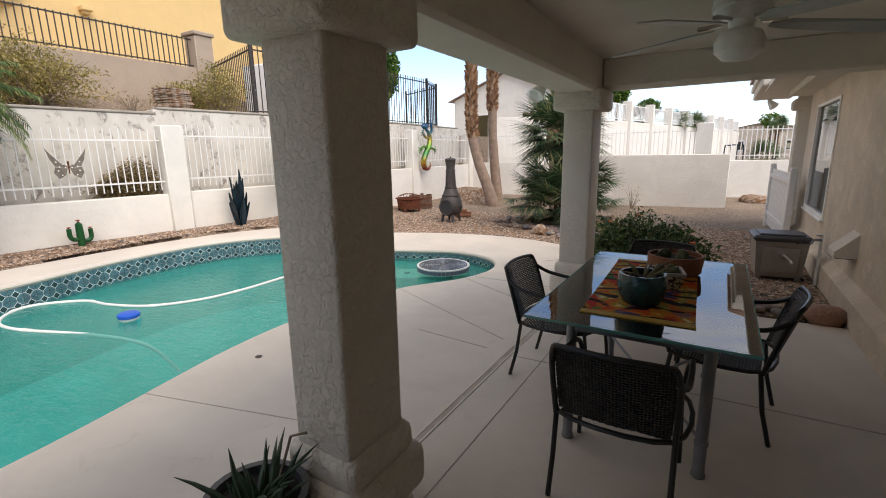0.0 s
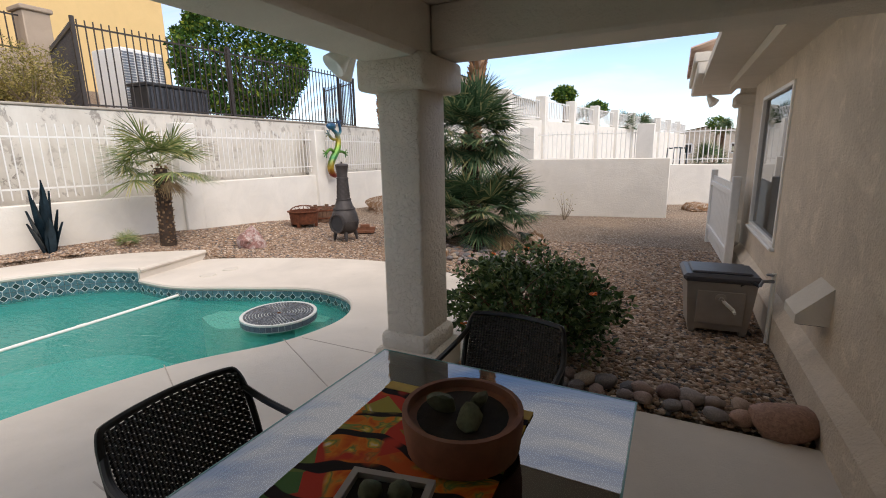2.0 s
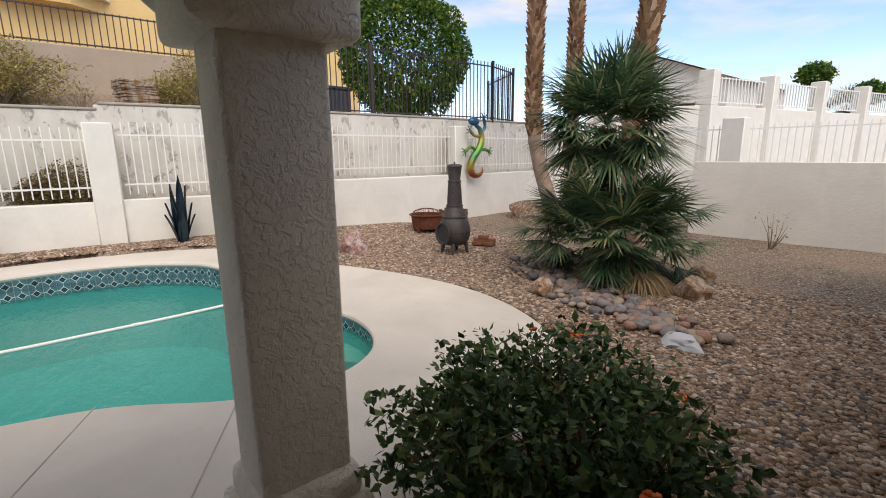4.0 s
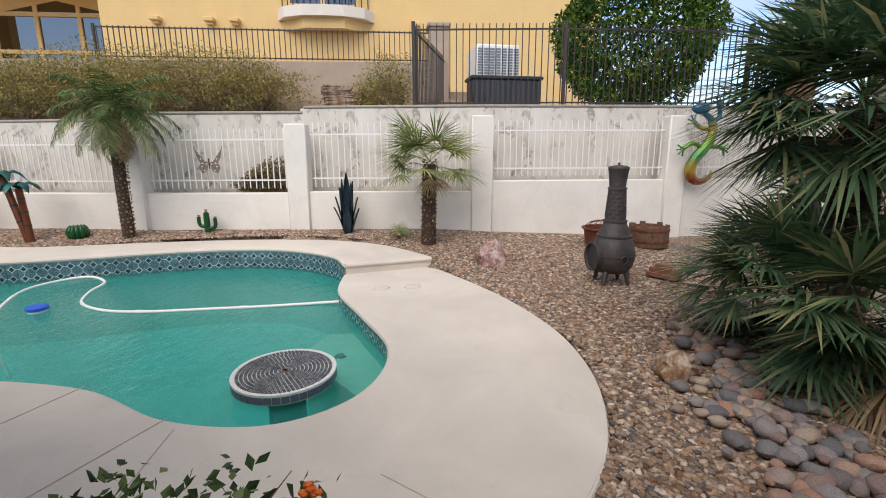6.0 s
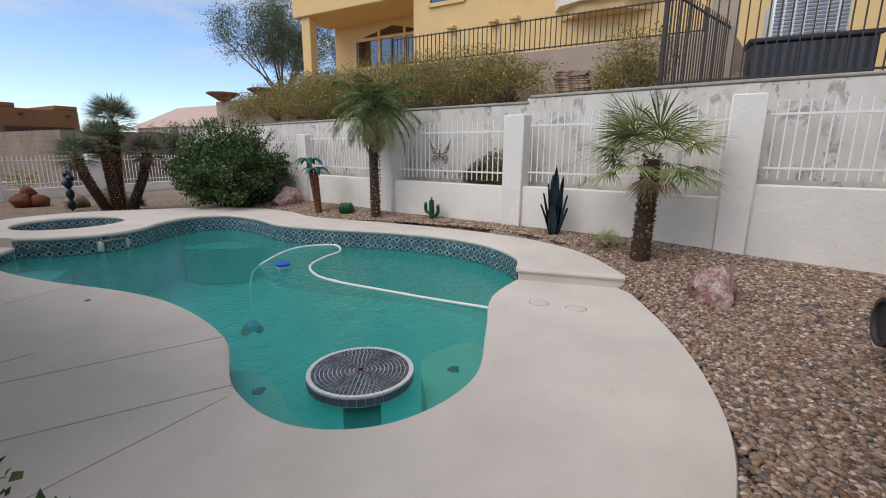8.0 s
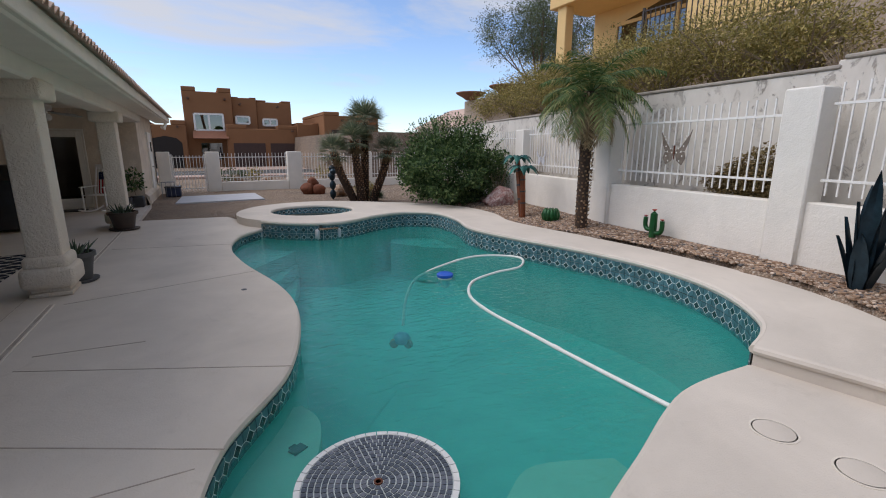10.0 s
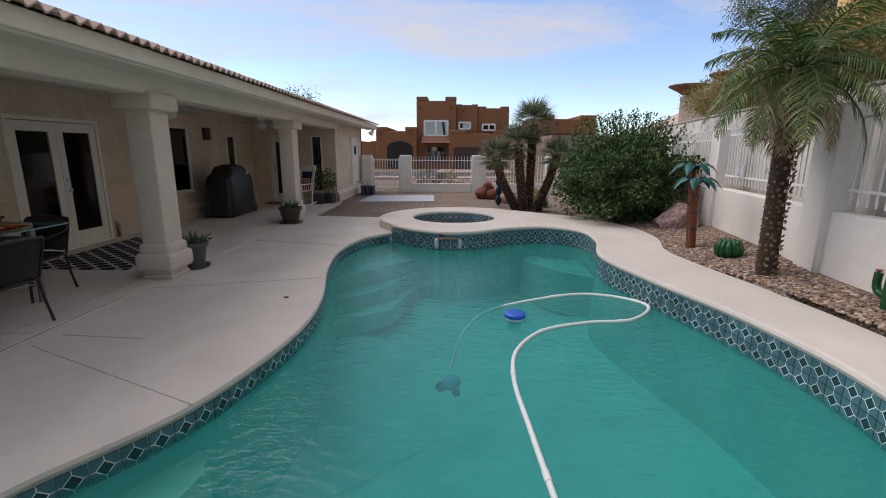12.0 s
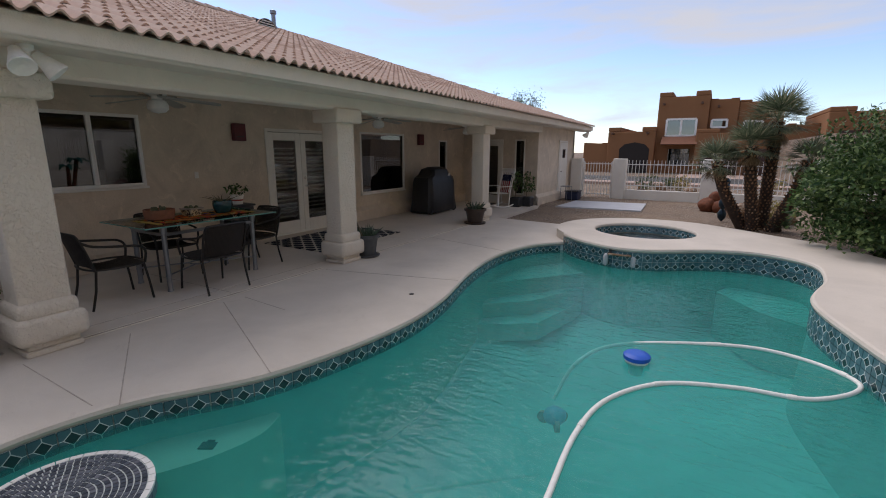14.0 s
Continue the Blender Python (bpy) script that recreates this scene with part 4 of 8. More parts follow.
# end door and its side light, facing the patio
d = thing("door_2", (0.22, -7.4, 0), "white glazed back door at the patio end", "door", "", "structure", -90)
f = Geo().box((-0.02, -0.45, 0), (0.1, -0.4, 2.05), 0.006).box((-0.02, 0.4, 0), (0.1, 0.45, 2.05), 0.006).box((-0.02, -0.4, 2.0), (0.1, 0.4, 2.05), 0.006)
part("door_frame", f, WHITEWOOD, d, smooth=False)
door_leaf(d, -0.395, 0.395, 1.99, slats=False, knob=0.33)
d = thing("window_5", (-0.805, -7.4, 0.3), "narrow white-framed shuttered side light", "window", "", "structure", -90)
f = Geo().box((-0.02, -0.17, 0), (0.06, -0.13, 1.74), 0.006).box((-0.02, 0.13, 0), (0.06, 0.17, 1.74), 0.006).box((-0.02, -0.13, 1.7), (0.06, 0.13, 1.74)).box((-0.02, -0.13, 0), (0.06, 0.13, 0.05))
part("window_frame", f, WHITEWOOD, d, smooth=False)
part("pane", Geo().box((0.02, -0.13, 0.05), (0.025, 0.13, 1.7)), PANE, d, smooth=False)
# side door in the garage wall
d = thing("door_3", (-1.4, -10.05, 0), "white painted side door with a small pane", "door", "", "structure")
part("door_leaf", Geo().box((-0.05, -0.42, 0.05), (-0.01, 0.42, 1.98), 0.01), WHITEWOOD, d, smooth=False)
part("pane", Geo().box((-0.062, -0.15, 1.45), (-0.05, 0.15, 1.75)), PANE, d, smooth=False)
part("door_frame", Geo().box((-0.04, -0.5, 0.0), (-0.002, -0.43, 2.05)).box((-0.04, 0.43, 0.0), (-0.002, 0.5, 2.05)).box((-0.04, -0.43, 1.99), (-0.002, 0.43, 2.05)), WHITEWOOD, d, smooth=False)
part("door_handle", Geo().lathe([(0.0, -0.06), (0.03, -0.05), (0.012, -0.01), (0.012, 0.0)], 10).turned(pose(-0.05, 0.34, 0.98, 0, 90, 0)), CHROME, d)

# roof tiles: the lowest courses one by one, the rest as one field


def wave_tile(length=0.41, width=0.304, rise=0.027, k=14):
    """A tile with two waves across, thick at its lower end."""
    b = Geo()
    for x, lift in ((0.0, 0.024), (length, 0.0)):
        for th in (0.0, -0.018):
            for i in range(k + 1):
                u = i / k
                b.v.append((x, (u - 0.5) * width, rise * math.sin(2 * math.tau * u) + lift + th))
    m = k + 1
    for i in range(k):
        b.f += [(i, i + 1, 2 * m + i + 1, 2 * m + i), (m + i, m + i + 1, i + 1, i)]
    return b


tile_roof = thing("roof_tiles", (0, 0, 0), "weathered pinkish wave-shaped clay roof tiles", "roof tiles", "", "structure")
proto = wave_tile()
tile_mesh = proto.mesh("roof_tile", ROOFTILE, True)
PITCH = -math.degrees(math.atan(SLOPE))
far_tiles = Geo()
cols = 59
for c in range(cols):
    y = 5.56 - c * 0.3
    for r in range(25):
        x = EAVE_X - 0.07 + r * 0.33
        if x > RIDGE - 0.2 or (y < -4.0 and x > EAVE_X + (RIDGE - EAVE_X) * (y + 12) / 8.0):
            continue
        m = pose(x, y, roof_z(x) + 0.035 + 0.004 * rng.uniform(-1, 1), 0, PITCH, rng.uniform(-0.6, 0.6))
        if r < 5:
            part("roof_tile", tile_mesh, ROOFTILE, tile_roof).matrix_basis = m
        else:
            o = len(far_tiles.v)
            far_tiles.v += [tuple(m @ Vector(p)) for p in proto.v]
            far_tiles.f += [tuple(i + o for i in q) for q in proto.f]
tagged(part("upper_tiles", far_tiles, ROOFTILE, tile_roof), kind="stuff")
cap_mesh = barrel(0.42, 0.13).mesh("ridge_cap", ROOFTILE, True)
for k in range(26):
    part("ridge_cap", cap_mesh, ROOFTILE, tile_roof).matrix_basis = pose(RIDGE, 5.65 - k * 0.37, roof_z(RIDGE) + 0.03, 0, -1.5, -90)
v = thing("roof_vent", (5.3, -3.25, roof_z(5.3)), "grey metal roof vent pipe on the tiled roof", "vent")
part("pipe", Geo().lathe([(0.06, -0.1), (0.06, 0.42), (0.09, 0.44), (0.09, 0.52), (0.0, 0.55)], 12), GREYSTEEL, v)
part("flashing", Geo().lathe([(0.16, -0.06), (0.07, 0.12)], 12), GREYSTEEL, v)
ev = thing("eyebrow_vent", (4.5, -2.35, roof_z(4.5)), "half-round louvred vent on the tiled roof", "vent", "", "", 180)
hood = Geo()
for x in (0.0, -0.45):
    hood.v += [(x, 0.3 * math.cos(math.pi * i / 10), 0.26 * math.sin(math.pi * i / 10) + 0.02) for i in range(11)]
hood.f = [(i, i + 1, 12 + i, 11 + i) for i in range(10)]
part("hood", hood, ROOFTILE, ev)
for k in range(4):
    w = 0.28 * math.sqrt(max(0.05, 1 - (k * 0.25 + 0.1) ** 2))
    part("louvre", Geo().box((-0.06, -w, 0.03 + k * 0.06), (0.0, w, 0.045 + k * 0.06)), WHITEPAINT, ev, smooth=False)
part("backing", Geo().box((-0.12, -0.26, 0.0), (-0.1, 0.26, 0.24)), BLACKPLASTIC, ev, smooth=False)
# eaves tiles over the side bay
g = Geo()
for k in range(10):
    o = len(g.v)
    m = pose(0.36, 10.1 + k * 0.3, 3.04, 0, PITCH, 0)
    g.v += [tuple(m @ Vector(p)) for p in proto.v]
    g.f += [tuple(i + o for i in q) for q in proto.f]
whole("bay_roof_tiles", g, ROOFTILE, "clay barrel tiles along the side bay eave", "roof tiles", "structure")

# ---------- patio fixtures ----------


def ceiling_fan(y, turn):
    ob = thing("ceiling_fan", (0.015, y, 2.575), "white ceiling fan with five blades and a globe light", "ceiling fan", "patio ceiling fans", "", turn)
    part("downrod", Geo().lathe([(0.06, 0.0), (0.06, -0.03), (0.02, -0.05), (0.02, -0.12)], 14), WHITEPAINT, ob)
    part("housing", Geo().lathe([(0.06, -0.09), (0.145, -0.10), (0.15, -0.12), (0.142, -0.125), (0.142, -0.14), (0.15, -0.145), (0.15, -0.165), (0.142, -0.17), (0.142, -0.19), (0.11, -0.22), (0.07, -0.23), (0.055, -0.28)], 24), WHITEPAINT, ob)
    part("shade", Geo().lathe([(0.055, -0.27), (0.10, -0.29), (0.125, -0.34), (0.12, -0.39), (0.08, -0.43), (0.0, -0.445)], 24), HOSE, ob, "white glass globe shade")
    for k in range(5):
        b = Geo().add([(0.14, -0.02, 0.0), (0.24, -0.05, 0.004), (0.68, -0.08, -0.04), (0.73, -0.045, -0.046), (0.73, 0.045, -0.062), (0.68, 0.08, -0.06), (0.24, 0.05, -0.02), (0.14, 0.02, -0.01)], [(0, 1, 2, 3, 4, 5, 6, 7)])
        b.v += [(x, y, z - 0.008) for x, y, z in b.v[:8]]
        b.f += [tuple(range(15, 7, -1))] + [(i, 8 + i, 8 + (i + 1) % 8, (i + 1) % 8) for i in range(8)]
        blade = part("blade", b.turned(pose(0, 0, -0.25, 0, 0, k * 72)), FANBLADE, ob, "dull grey-white blade", False)
        part("blade_iron", Geo().box((0.10, -0.015, -0.01), (0.22, 0.015, 0.008)).turned(pose(0, 0, -0.235, 0, 0, k * 72)), CHROME, blade, smooth=False)
    return ob


for y, a in ((3.15, 20), (-1.3, 50), (-5.3, 5)):
    ceiling_fan(y, a)
for y in (1.19, -4.68):
    s = thing("wall_sconce", (HX, y, 1.84), "maroon half-box metal wall sconce", "wall lamp", "wall sconces")
    part("shade", Geo().box((-0.09, -0.12, 0), (0, 0.12, 0.30), 0.01), MAROON, s, smooth=False)
    part("slot", Geo().box((-0.094, -0.07, 0.07), (-0.088, 0.07, 0.085)), BLACKPLASTIC, s, smooth=False)
s = thing("wall_outlet", (HX, 2.02, 1.22), "small cream outlet plate on the stucco wall", "outlet")
part("plate", Geo().box((-0.01, -0.035, 0), (0, 0.035, 0.11), 0.003), WHITEPAINT, s, smooth=False)
part("socket", Geo().box((-0.013, -0.015, 0.03), (-0.009, 0.015, 0.08), 0.002), HOSE, s, smooth=False)


def flood_light(at, turn, aim=35):
    ob = thing("flood_light", at, "twin white flood lamps fixed under the eave", "flood light", "flood lights", "", turn)
    part("bracket", Geo().lathe([(0.05, 0), (0.05, -0.03), (0.025, -0.05), (0.02, -0.08)], 14), WHITEPAINT, ob)
    for s in (-1, 1):
        b = Geo().lathe([(0.0, 0.02), (0.035, 0.02), (0.045, -0.03), (0.085, -0.16), (0.08, -0.165), (0.0, -0.13)], 18)
        part("lamp_head", b.turned(pose(0.09 * s, 0.0, -0.06, -aim, -28 * s, 0)), HOSE, ob)


flood_light((-1.75, 4.98, 2.42), -60)
flood_light((-1.85, -11.7, 2.42), 90)
flood_light((0.75, 12.6, 2.70), 90)
# hose bib with a black hose and standpipe, and a wedge-shaped cover on the wall
p = thing("hose_bib", (1.13, 6.95, 0), "white standpipe with tap and black hose by the wall", "tap")
part("pipe", Geo().tube([(-0.02, 0, -0.05), (-0.02, 0, 0.3), (-0.02, 0.02, 0.62)], 0.018), HOSE, p)
part("tap", Geo().tube([(-0.02, 0, 0.55), (-0.1, -0.02, 0.55), (-0.12, -0.02, 0.5)], 0.016).lathe([(0.03, 0.0), (0.03, 0.012)], 10, (-0.05, 0, 0.6)), GREYSTEEL, p)
part("hose", Geo().tube(curve([(-0.12, -0.02, 0.5), (-0.2, 0.02, 0.52), (-0.28, 0.06, 0.40), (-0.24, 0.1, 0.15), (-0.12, 0.12, 0.0)], n=5), 0.014), BLACKPLASTIC, p)
w = thing("wall_vent", (HX, 5.98, 0.56), "cream wedge-shaped vent hood on the stucco wall", "vent hood")
part("hood", Geo().add([(0, -0.16, 0), (0, 0.16, 0), (-0.18, -0.16, 0.0), (-0.18, 0.16, 0.0), (0, -0.16, 0.25), (0, 0.16, 0.25), (-0.18, -0.16, 0.06), (-0.18, 0.16, 0.06)], [(0, 1, 3, 2), (2, 3, 7, 6), (6, 7, 5, 4), (0, 2, 6, 4), (1, 5, 7, 3), (0, 4, 5, 1)]), TRIM, w, smooth=False)
part("flap", Geo().box((-0.16, -0.13, -0.012), (-0.02, 0.13, -0.001)), BLACKPLASTIC, w, smooth=False)

# ---------- dining set ----------
TZ = 0.82
tb = thing("dining_table", (-0.30, 3.02, 0), "rectangular glass-topped dining table on grey steel legs", "table")
top = part("tabletop", Geo().box((-0.52, -0.88, TZ - 0.012), (0.52, 0.88, TZ)), TABLEGLASS, tb, "clear bevelled glass", False)
e = Geo()
for a, b in (((-0.522, -0.882), (0.522, -0.876)), ((-0.522, 0.876), (0.522, 0.882)), ((-0.522, -0.876), (-0.516, 0.876)), ((0.516, -0.876), (0.522, 0.876))):
    e.box((*a, TZ - 0.013), (*b, TZ + 0.001))
part("glass_edge", e, GLASSEDGE, top, "green edge of the glass", False)
for x, y in ((-0.34, -0.6), (0.34, -0.6), (-0.34, 0.6), (0.34, 0.6)):
    leg = part("leg", Geo().lathe([(0.034, 0.0), (0.034, 0.02), (0.029, 0.03), (0.029, 0.18), (0.034, 0.185), (0.034, 0.20), (0.029, 0.205), (0.029, 0.7), (0.04, 0.71), (0.04, TZ - 0.014)], 14, (x, y, 0)), GREYSTEEL, tb)
part("rail", Geo().box((-0.34, -0.62, 0.68), (0.34, -0.58, 0.715)), GREYSTEEL, tb, smooth=False)
part("rail", Geo().box((-0.34, 0.58, 0.68), (0.34, 0.62, 0.715)), GREYSTEEL, tb, smooth=False)
part("rail", Geo().box((-0.36, -0.6, 0.68), (-0.32, 0.6, 0.715)), GREYSTEEL, tb, smooth=False)
part("rail", Geo().box((0.32, -0.6, 0.68), (0.36, 0.6, 0.715)), GREYSTEEL, tb, smooth=False)
part("stretcher", Geo().tube([(-0.34, -0.6, 0.2), (-0.07, -0.1, 0.2)], 0.01).tube([(0.34, -0.6, 0.2), (0.07, -0.1, 0.2)], 0.01).tube([(-0.34, 0.6, 0.2), (-0.07, 0.1, 0.2)], 0.01).tube([(0.34, 0.6, 0.2), (0.07, 0.1, 0.2)], 0.01).tube([(0.12 * math.cos(k * math.tau / 16), 0.12 * math.sin(k * math.tau / 16), 0.2) for k in range(17)], 0.01), GREYSTEEL, tb)


def woven(w, h, nx, ny, fn, t=0.008):
    """A woven panel of crossing strips; fn maps panel (u, v) to a place and lift gives the over and under."""
    b = Geo()
    for i in range(nx):
        u = (i + 0.5) / nx
        ps = [fn(u, v / (ny * 2), 0.005 * (1 if (v // 2 + i) % 2 else -1)) for v in range(ny * 2 + 1)]
        hw = w / nx * 0.47
        o = len(b.v)
        for q in ps:
            b.v += [(q[0] - hw, q[1], q[2]), (q[0] + hw, q[1], q[2])]
        b.f += [(o + 2 * k, o + 2 * k + 1, o + 2 * k + 3, o + 2 * k + 2) for k in range(len(ps) - 1)]
    for j in range(ny):
        v = (j + 0.5) / ny
        ps = [fn(u / nx, v, 0.0) for u in range(nx + 1)]
        b.tube(ps, h / ny * 0.42, 4, False)
    return b


def chair_proto():
    ob = thing("dining_chair", (-0.32, 2.2, 0), "black steel patio armchair with dark woven resin seat", "chair", "chairs round the table")
    # back edge at -y, faces +y
    def seat(u, v, lift):
        return ((u - 0.5) * 0.48, -0.22 + 0.46 * v, 0.43 - 0.03 * math.sin(math.pi * v) + 0.01 * v + lift)

    def back(u, v, lift):
        return ((u - 0.5) * 0.49, -0.23 - 0.11 * v - 0.05 * (1 - (2 * u - 1) ** 2) + lift, 0.46 + 0.355 * v)

    tagged(part("seat", woven(0.48, 0.46, 30, 28, seat), WICKER, ob), kind="stuff")
    tagged(part("backrest", woven(0.49, 0.41, 30, 26, back), WICKER, ob), kind="stuff")
    part("seat_frame", Geo().tube(curve([(-0.25, 0.24, 0.43), (0.25, 0.24, 0.43), (0.25, -0.23, 0.43), (-0.25, -0.23, 0.43)], True, 5) + [(-0.25, 0.24, 0.43)], 0.012), CHAIRTUBE, ob)
    part("back_frame", Geo().tube(curve([(-0.26, -0.23, 0.42), (-0.265, -0.295, 0.66), (-0.25, -0.345, 0.80), (-0.2, -0.37, 0.825), (0.0, -0.395, 0.83), (0.2, -0.37, 0.825), (0.25, -0.345, 0.80), (0.265, -0.295, 0.66), (0.26, -0.23, 0.42)], n=4), 0.014), CHAIRTUBE, ob)
    for s in (-1, 1):
        part("leg", Geo().tube([(0.25 * s, 0.24, 0.43), (0.262 * s, 0.27, 0.2), (0.268 * s, 0.29, 0.0)], 0.013), CHAIRTUBE, ob)
        part("leg", Geo().tube([(0.26 * s, -0.22, 0.43), (0.262 * s, -0.25, 0.2), (0.265 * s, -0.30, 0.0)], 0.013), CHAIRTUBE, ob)
        part("armrest", Geo().tube(curve([(0.255 * s, -0.33, 0.75), (0.285 * s, -0.22, 0.69), (0.29 * s, 0.02, 0.655), (0.285 * s, 0.2, 0.63), (0.27 * s, 0.265, 0.56), (0.255 * s, 0.25, 0.43)], n=5), 0.014), CHAIRTUBE, ob)
    return ob


ch = chair_proto()
for x, y, a in ((-0.93, 3.22, -92), (0.10, 3.18, 84), (-0.42, 4.12, 176)):
    copy_thing(ch, pose(x, y, 0, 0, 0, a))


def runner_mat():
    m = Mat("printed floral cloth", 0.85, spec=0.1)
    v = m.voronoi(9.0)
    sep = m.n.new("ShaderNodeSeparateColor")
    m.l.new(v.outputs["Color"], sep.inputs[0])
    base = m.ramp(m.noise(8, 3, 0.5, 1.5), (0.32, (0.40, 0.04, 0.025)), (0.42, (0.55, 0.12, 0.02)), (0.5, (0.62, 0.20, 0.03)), (0.56, (0.12, 0.20, 0.06)), (0.63, (0.6, 0.38, 0.05)), (0.7, (0.62, 0.55, 0.45)))
    alt = m.ramp(sep.outputs[1], (0.2, (0.45, 0.05, 0.03)), (0.45, (0.60, 0.18, 0.02)), (0.62, (0.05, 0.14, 0.05)), (0.78, (0.60, 0.38, 0.06)), (0.9, (0.04, 0.06, 0.20)))
    col = m.mix(m.ramp(m.noise(5, 2, 0.5, 0.8), (0.47, 0.0), (0.53, 1.0)), base, alt)
    w = m.n.new("ShaderNodeTexWave")
    w.wave_type = "RINGS"
    w.inputs["Scale"].default_value, w.inputs["Distortion"].default_value, w.inputs["Detail"].default_value = 2.4, 9, 2
    m.l.new(m.tc.outputs["Object"], w.inputs["Vector"])
    ink = m.math("MULTIPLY", m.ramp(w.outputs["Fac"], (0.80, 0.0), (0.86, 1.0)), m.ramp(m.noise(3.2, 2), (0.40, 0.0), (0.44, 1.0)))
    m.color(m.mix(ink, col, (0.02, 0.015, 0.015)))
    m.bump(m.noise(220, 2), 0.25, 0.002)
    return m.m


RUNNER = runner_mat()
GOLDCLOTH = plain("gold cloth hem", (0.45, 0.30, 0.06), 0.8, 0, 0.15, 30, 0.2)
r = thing("table_runner", (-0.33, 3.0, TZ), "colourful floral table runner with gold hems", "table runner", "", "", 2)
n = 26
b = Geo()
for i in range(n + 1):
    for j in range(13):
        y, x = -0.62 + 1.24 * i / n, -0.27 + 0.54 * j / 12
        b.v.append((x, y, 0.003 + 0.004 * (0.5 + 0.5 * noise.noise(Vector((x * 6, y * 6, 1))))))
b.f = [(i * 13 + j, i * 13 + j + 1, (i + 1) * 13 + j + 1, (i + 1) * 13 + j) for i in range(n) for j in range(12)]
part("cloth", b, RUNNER, r)
for y0, y1 in ((-0.67, -0.618), (0.618, 0.67)):
    part("hem", Geo().box((-0.272, y0, 0.001), (0.272, y1, 0.007)), GOLDCLOTH, r, smooth=False)


def spikes(b, n, r, h, w, seed, lean=0.5, z=0.0, bend=0.4):
    """Pointed succulent leaves rising from a middle."""
    q = random.Random(seed)
    for _ in range(n):
        a, l, k = q.uniform(0, math.tau), h * q.uniform(0.6, 1.1), q.uniform(0.15, 1) * lean
        dx, dy = math.cos(a), math.sin(a)
        px_, py_ = dx * r * q.uniform(0, 0.7), dy * r * q.uniform(0, 0.7)
        pts = [(px_ + dx * l * k * t * (1 + bend * t), py_ + dy * l * k * t * (1 + bend * t), z + l * t * (1 - 0.25 * k * t)) for t in (0, 0.35, 0.7, 1)]
        b.tube(pts, [w, w * 0.9, w * 0.55, w * 0.08], 5)
    return b


TEALPOT = Mat("teal glazed pot", 0.25, spec=0.6)
TEALPOT.color(TEALPOT.ramp(TEALPOT.noise(14, 4), (0.3, (0.005, 0.030, 0.034)), (0.7, (0.012, 0.07, 0.075)))).bump(TEALPOT.voronoi(60).outputs["Distance"], 0.4, 0.004)
LEAF_SUCC = plain("wilted succulent leaf", (0.15, 0.13, 0.065), 0.6, 0, 0.4, 20)
p = thing("plant_pot", (-0.32, 2.62, TZ + 0.008), "round teal glazed pot with a wilting succulent on the table", "plant pot")
part("pot", Geo().lathe([(0.085, 0), (0.10, 0.01), (0.122, 0.06), (0.13, 0.11), (0.126, 0.16), (0.12, 0.17), (0.108, 0.17), (0.112, 0.14), (0.0, 0.135)], 30), TEALPOT.m, p)
part("soil", Geo().lathe([(0.112, 0.136), (0.07, 0.142), (0.0, 0.15)], 20), SOIL, p)
part("plant", spikes(Geo(), 18, 0.09, 0.12, 0.006, 3, 1.2, 0.14, 0.7), LEAF_SUCC, p)
p = thing("terracotta_bowl", (-0.22, 3.42, TZ + 0.008), "wide terracotta bowl with small cacti on the table", "plant pot")
part("pot", Geo().lathe([(0.15, 0), (0.165, 0.01), (0.175, 0.09), (0.175, 0.125), (0.16, 0.125), (0.158, 0.1), (0.0, 0.095)], 32), TERRACOTTA, p)
part("soil", Geo().lathe([(0.158, 0.098), (0.0, 0.106)], 20), SOIL, p)
CACTUS = plain("grey-green cactus skin", (0.10, 0.11, 0.06), 0.8, 0, 0.3, 60, 0.6)
for k, (x, y, s) in enumerate(((-0.06, -0.01, 0.05), (0.03, 0.04, 0.045), (0.04, -0.05, 0.05))):
    part("cactus", rock(Geo(), (0, 0, 0), s, k, (0.95, 0.42, 0.85), 0.3).turned(pose(x, y, 0.125, 25, 10, k * 70 + 15)), CACTUS, p)
p = thing("square_planter", (-0.24, 3.02, TZ + 0.008), "small painted square planter with cacti on the runner", "plant pot", "", "", 12)
b = Geo()
for z0, z1, s0, s1 in ((0, 0.09, 0.075, 0.095),):
    b.add([(sx * s0, sy * s0, z0) for sx, sy in ((-1, -1), (1, -1), (1, 1), (-1, 1))] + [(sx * s1, sy * s1, z1) for sx, sy in ((-1, -1), (1, -1), (1, 1), (-1, 1))], [(3, 2, 1, 0)] + [(i, (i + 1) % 4, 4 + (i + 1) % 4, 4 + i) for i in range(4)])
PATTERNPOT = Mat("cream pot with dark floral print", 0.4)
PATTERNPOT.color(PATTERNPOT.ramp(PATTERNPOT.noise(40, 2, 0.5, 1.0), (0.45, (0.05, 0.03, 0.03)), (0.5, (0.5, 0.42, 0.25)), (0.7, (0.6, 0.52, 0.38))))
part("pot", b, PATTERNPOT.m, p, smooth=False)
part("rim", Geo().box((-0.102, -0.102, 0.085), (0.102, -0.085, 0.105)).box((-0.102, 0.085, 0.085), (0.102, 0.102, 0.105)).box((-0.102, -0.085, 0.085), (-0.085, 0.085, 0.105)).box((0.085, -0.085, 0.085), (0.102, 0.085, 0.105)), GREYPLASTIC, p, smooth=False)
part("soil", Geo().box((-0.085, -0.085, 0.08), (0.085, 0.085, 0.09)), SOIL, p, smooth=False)
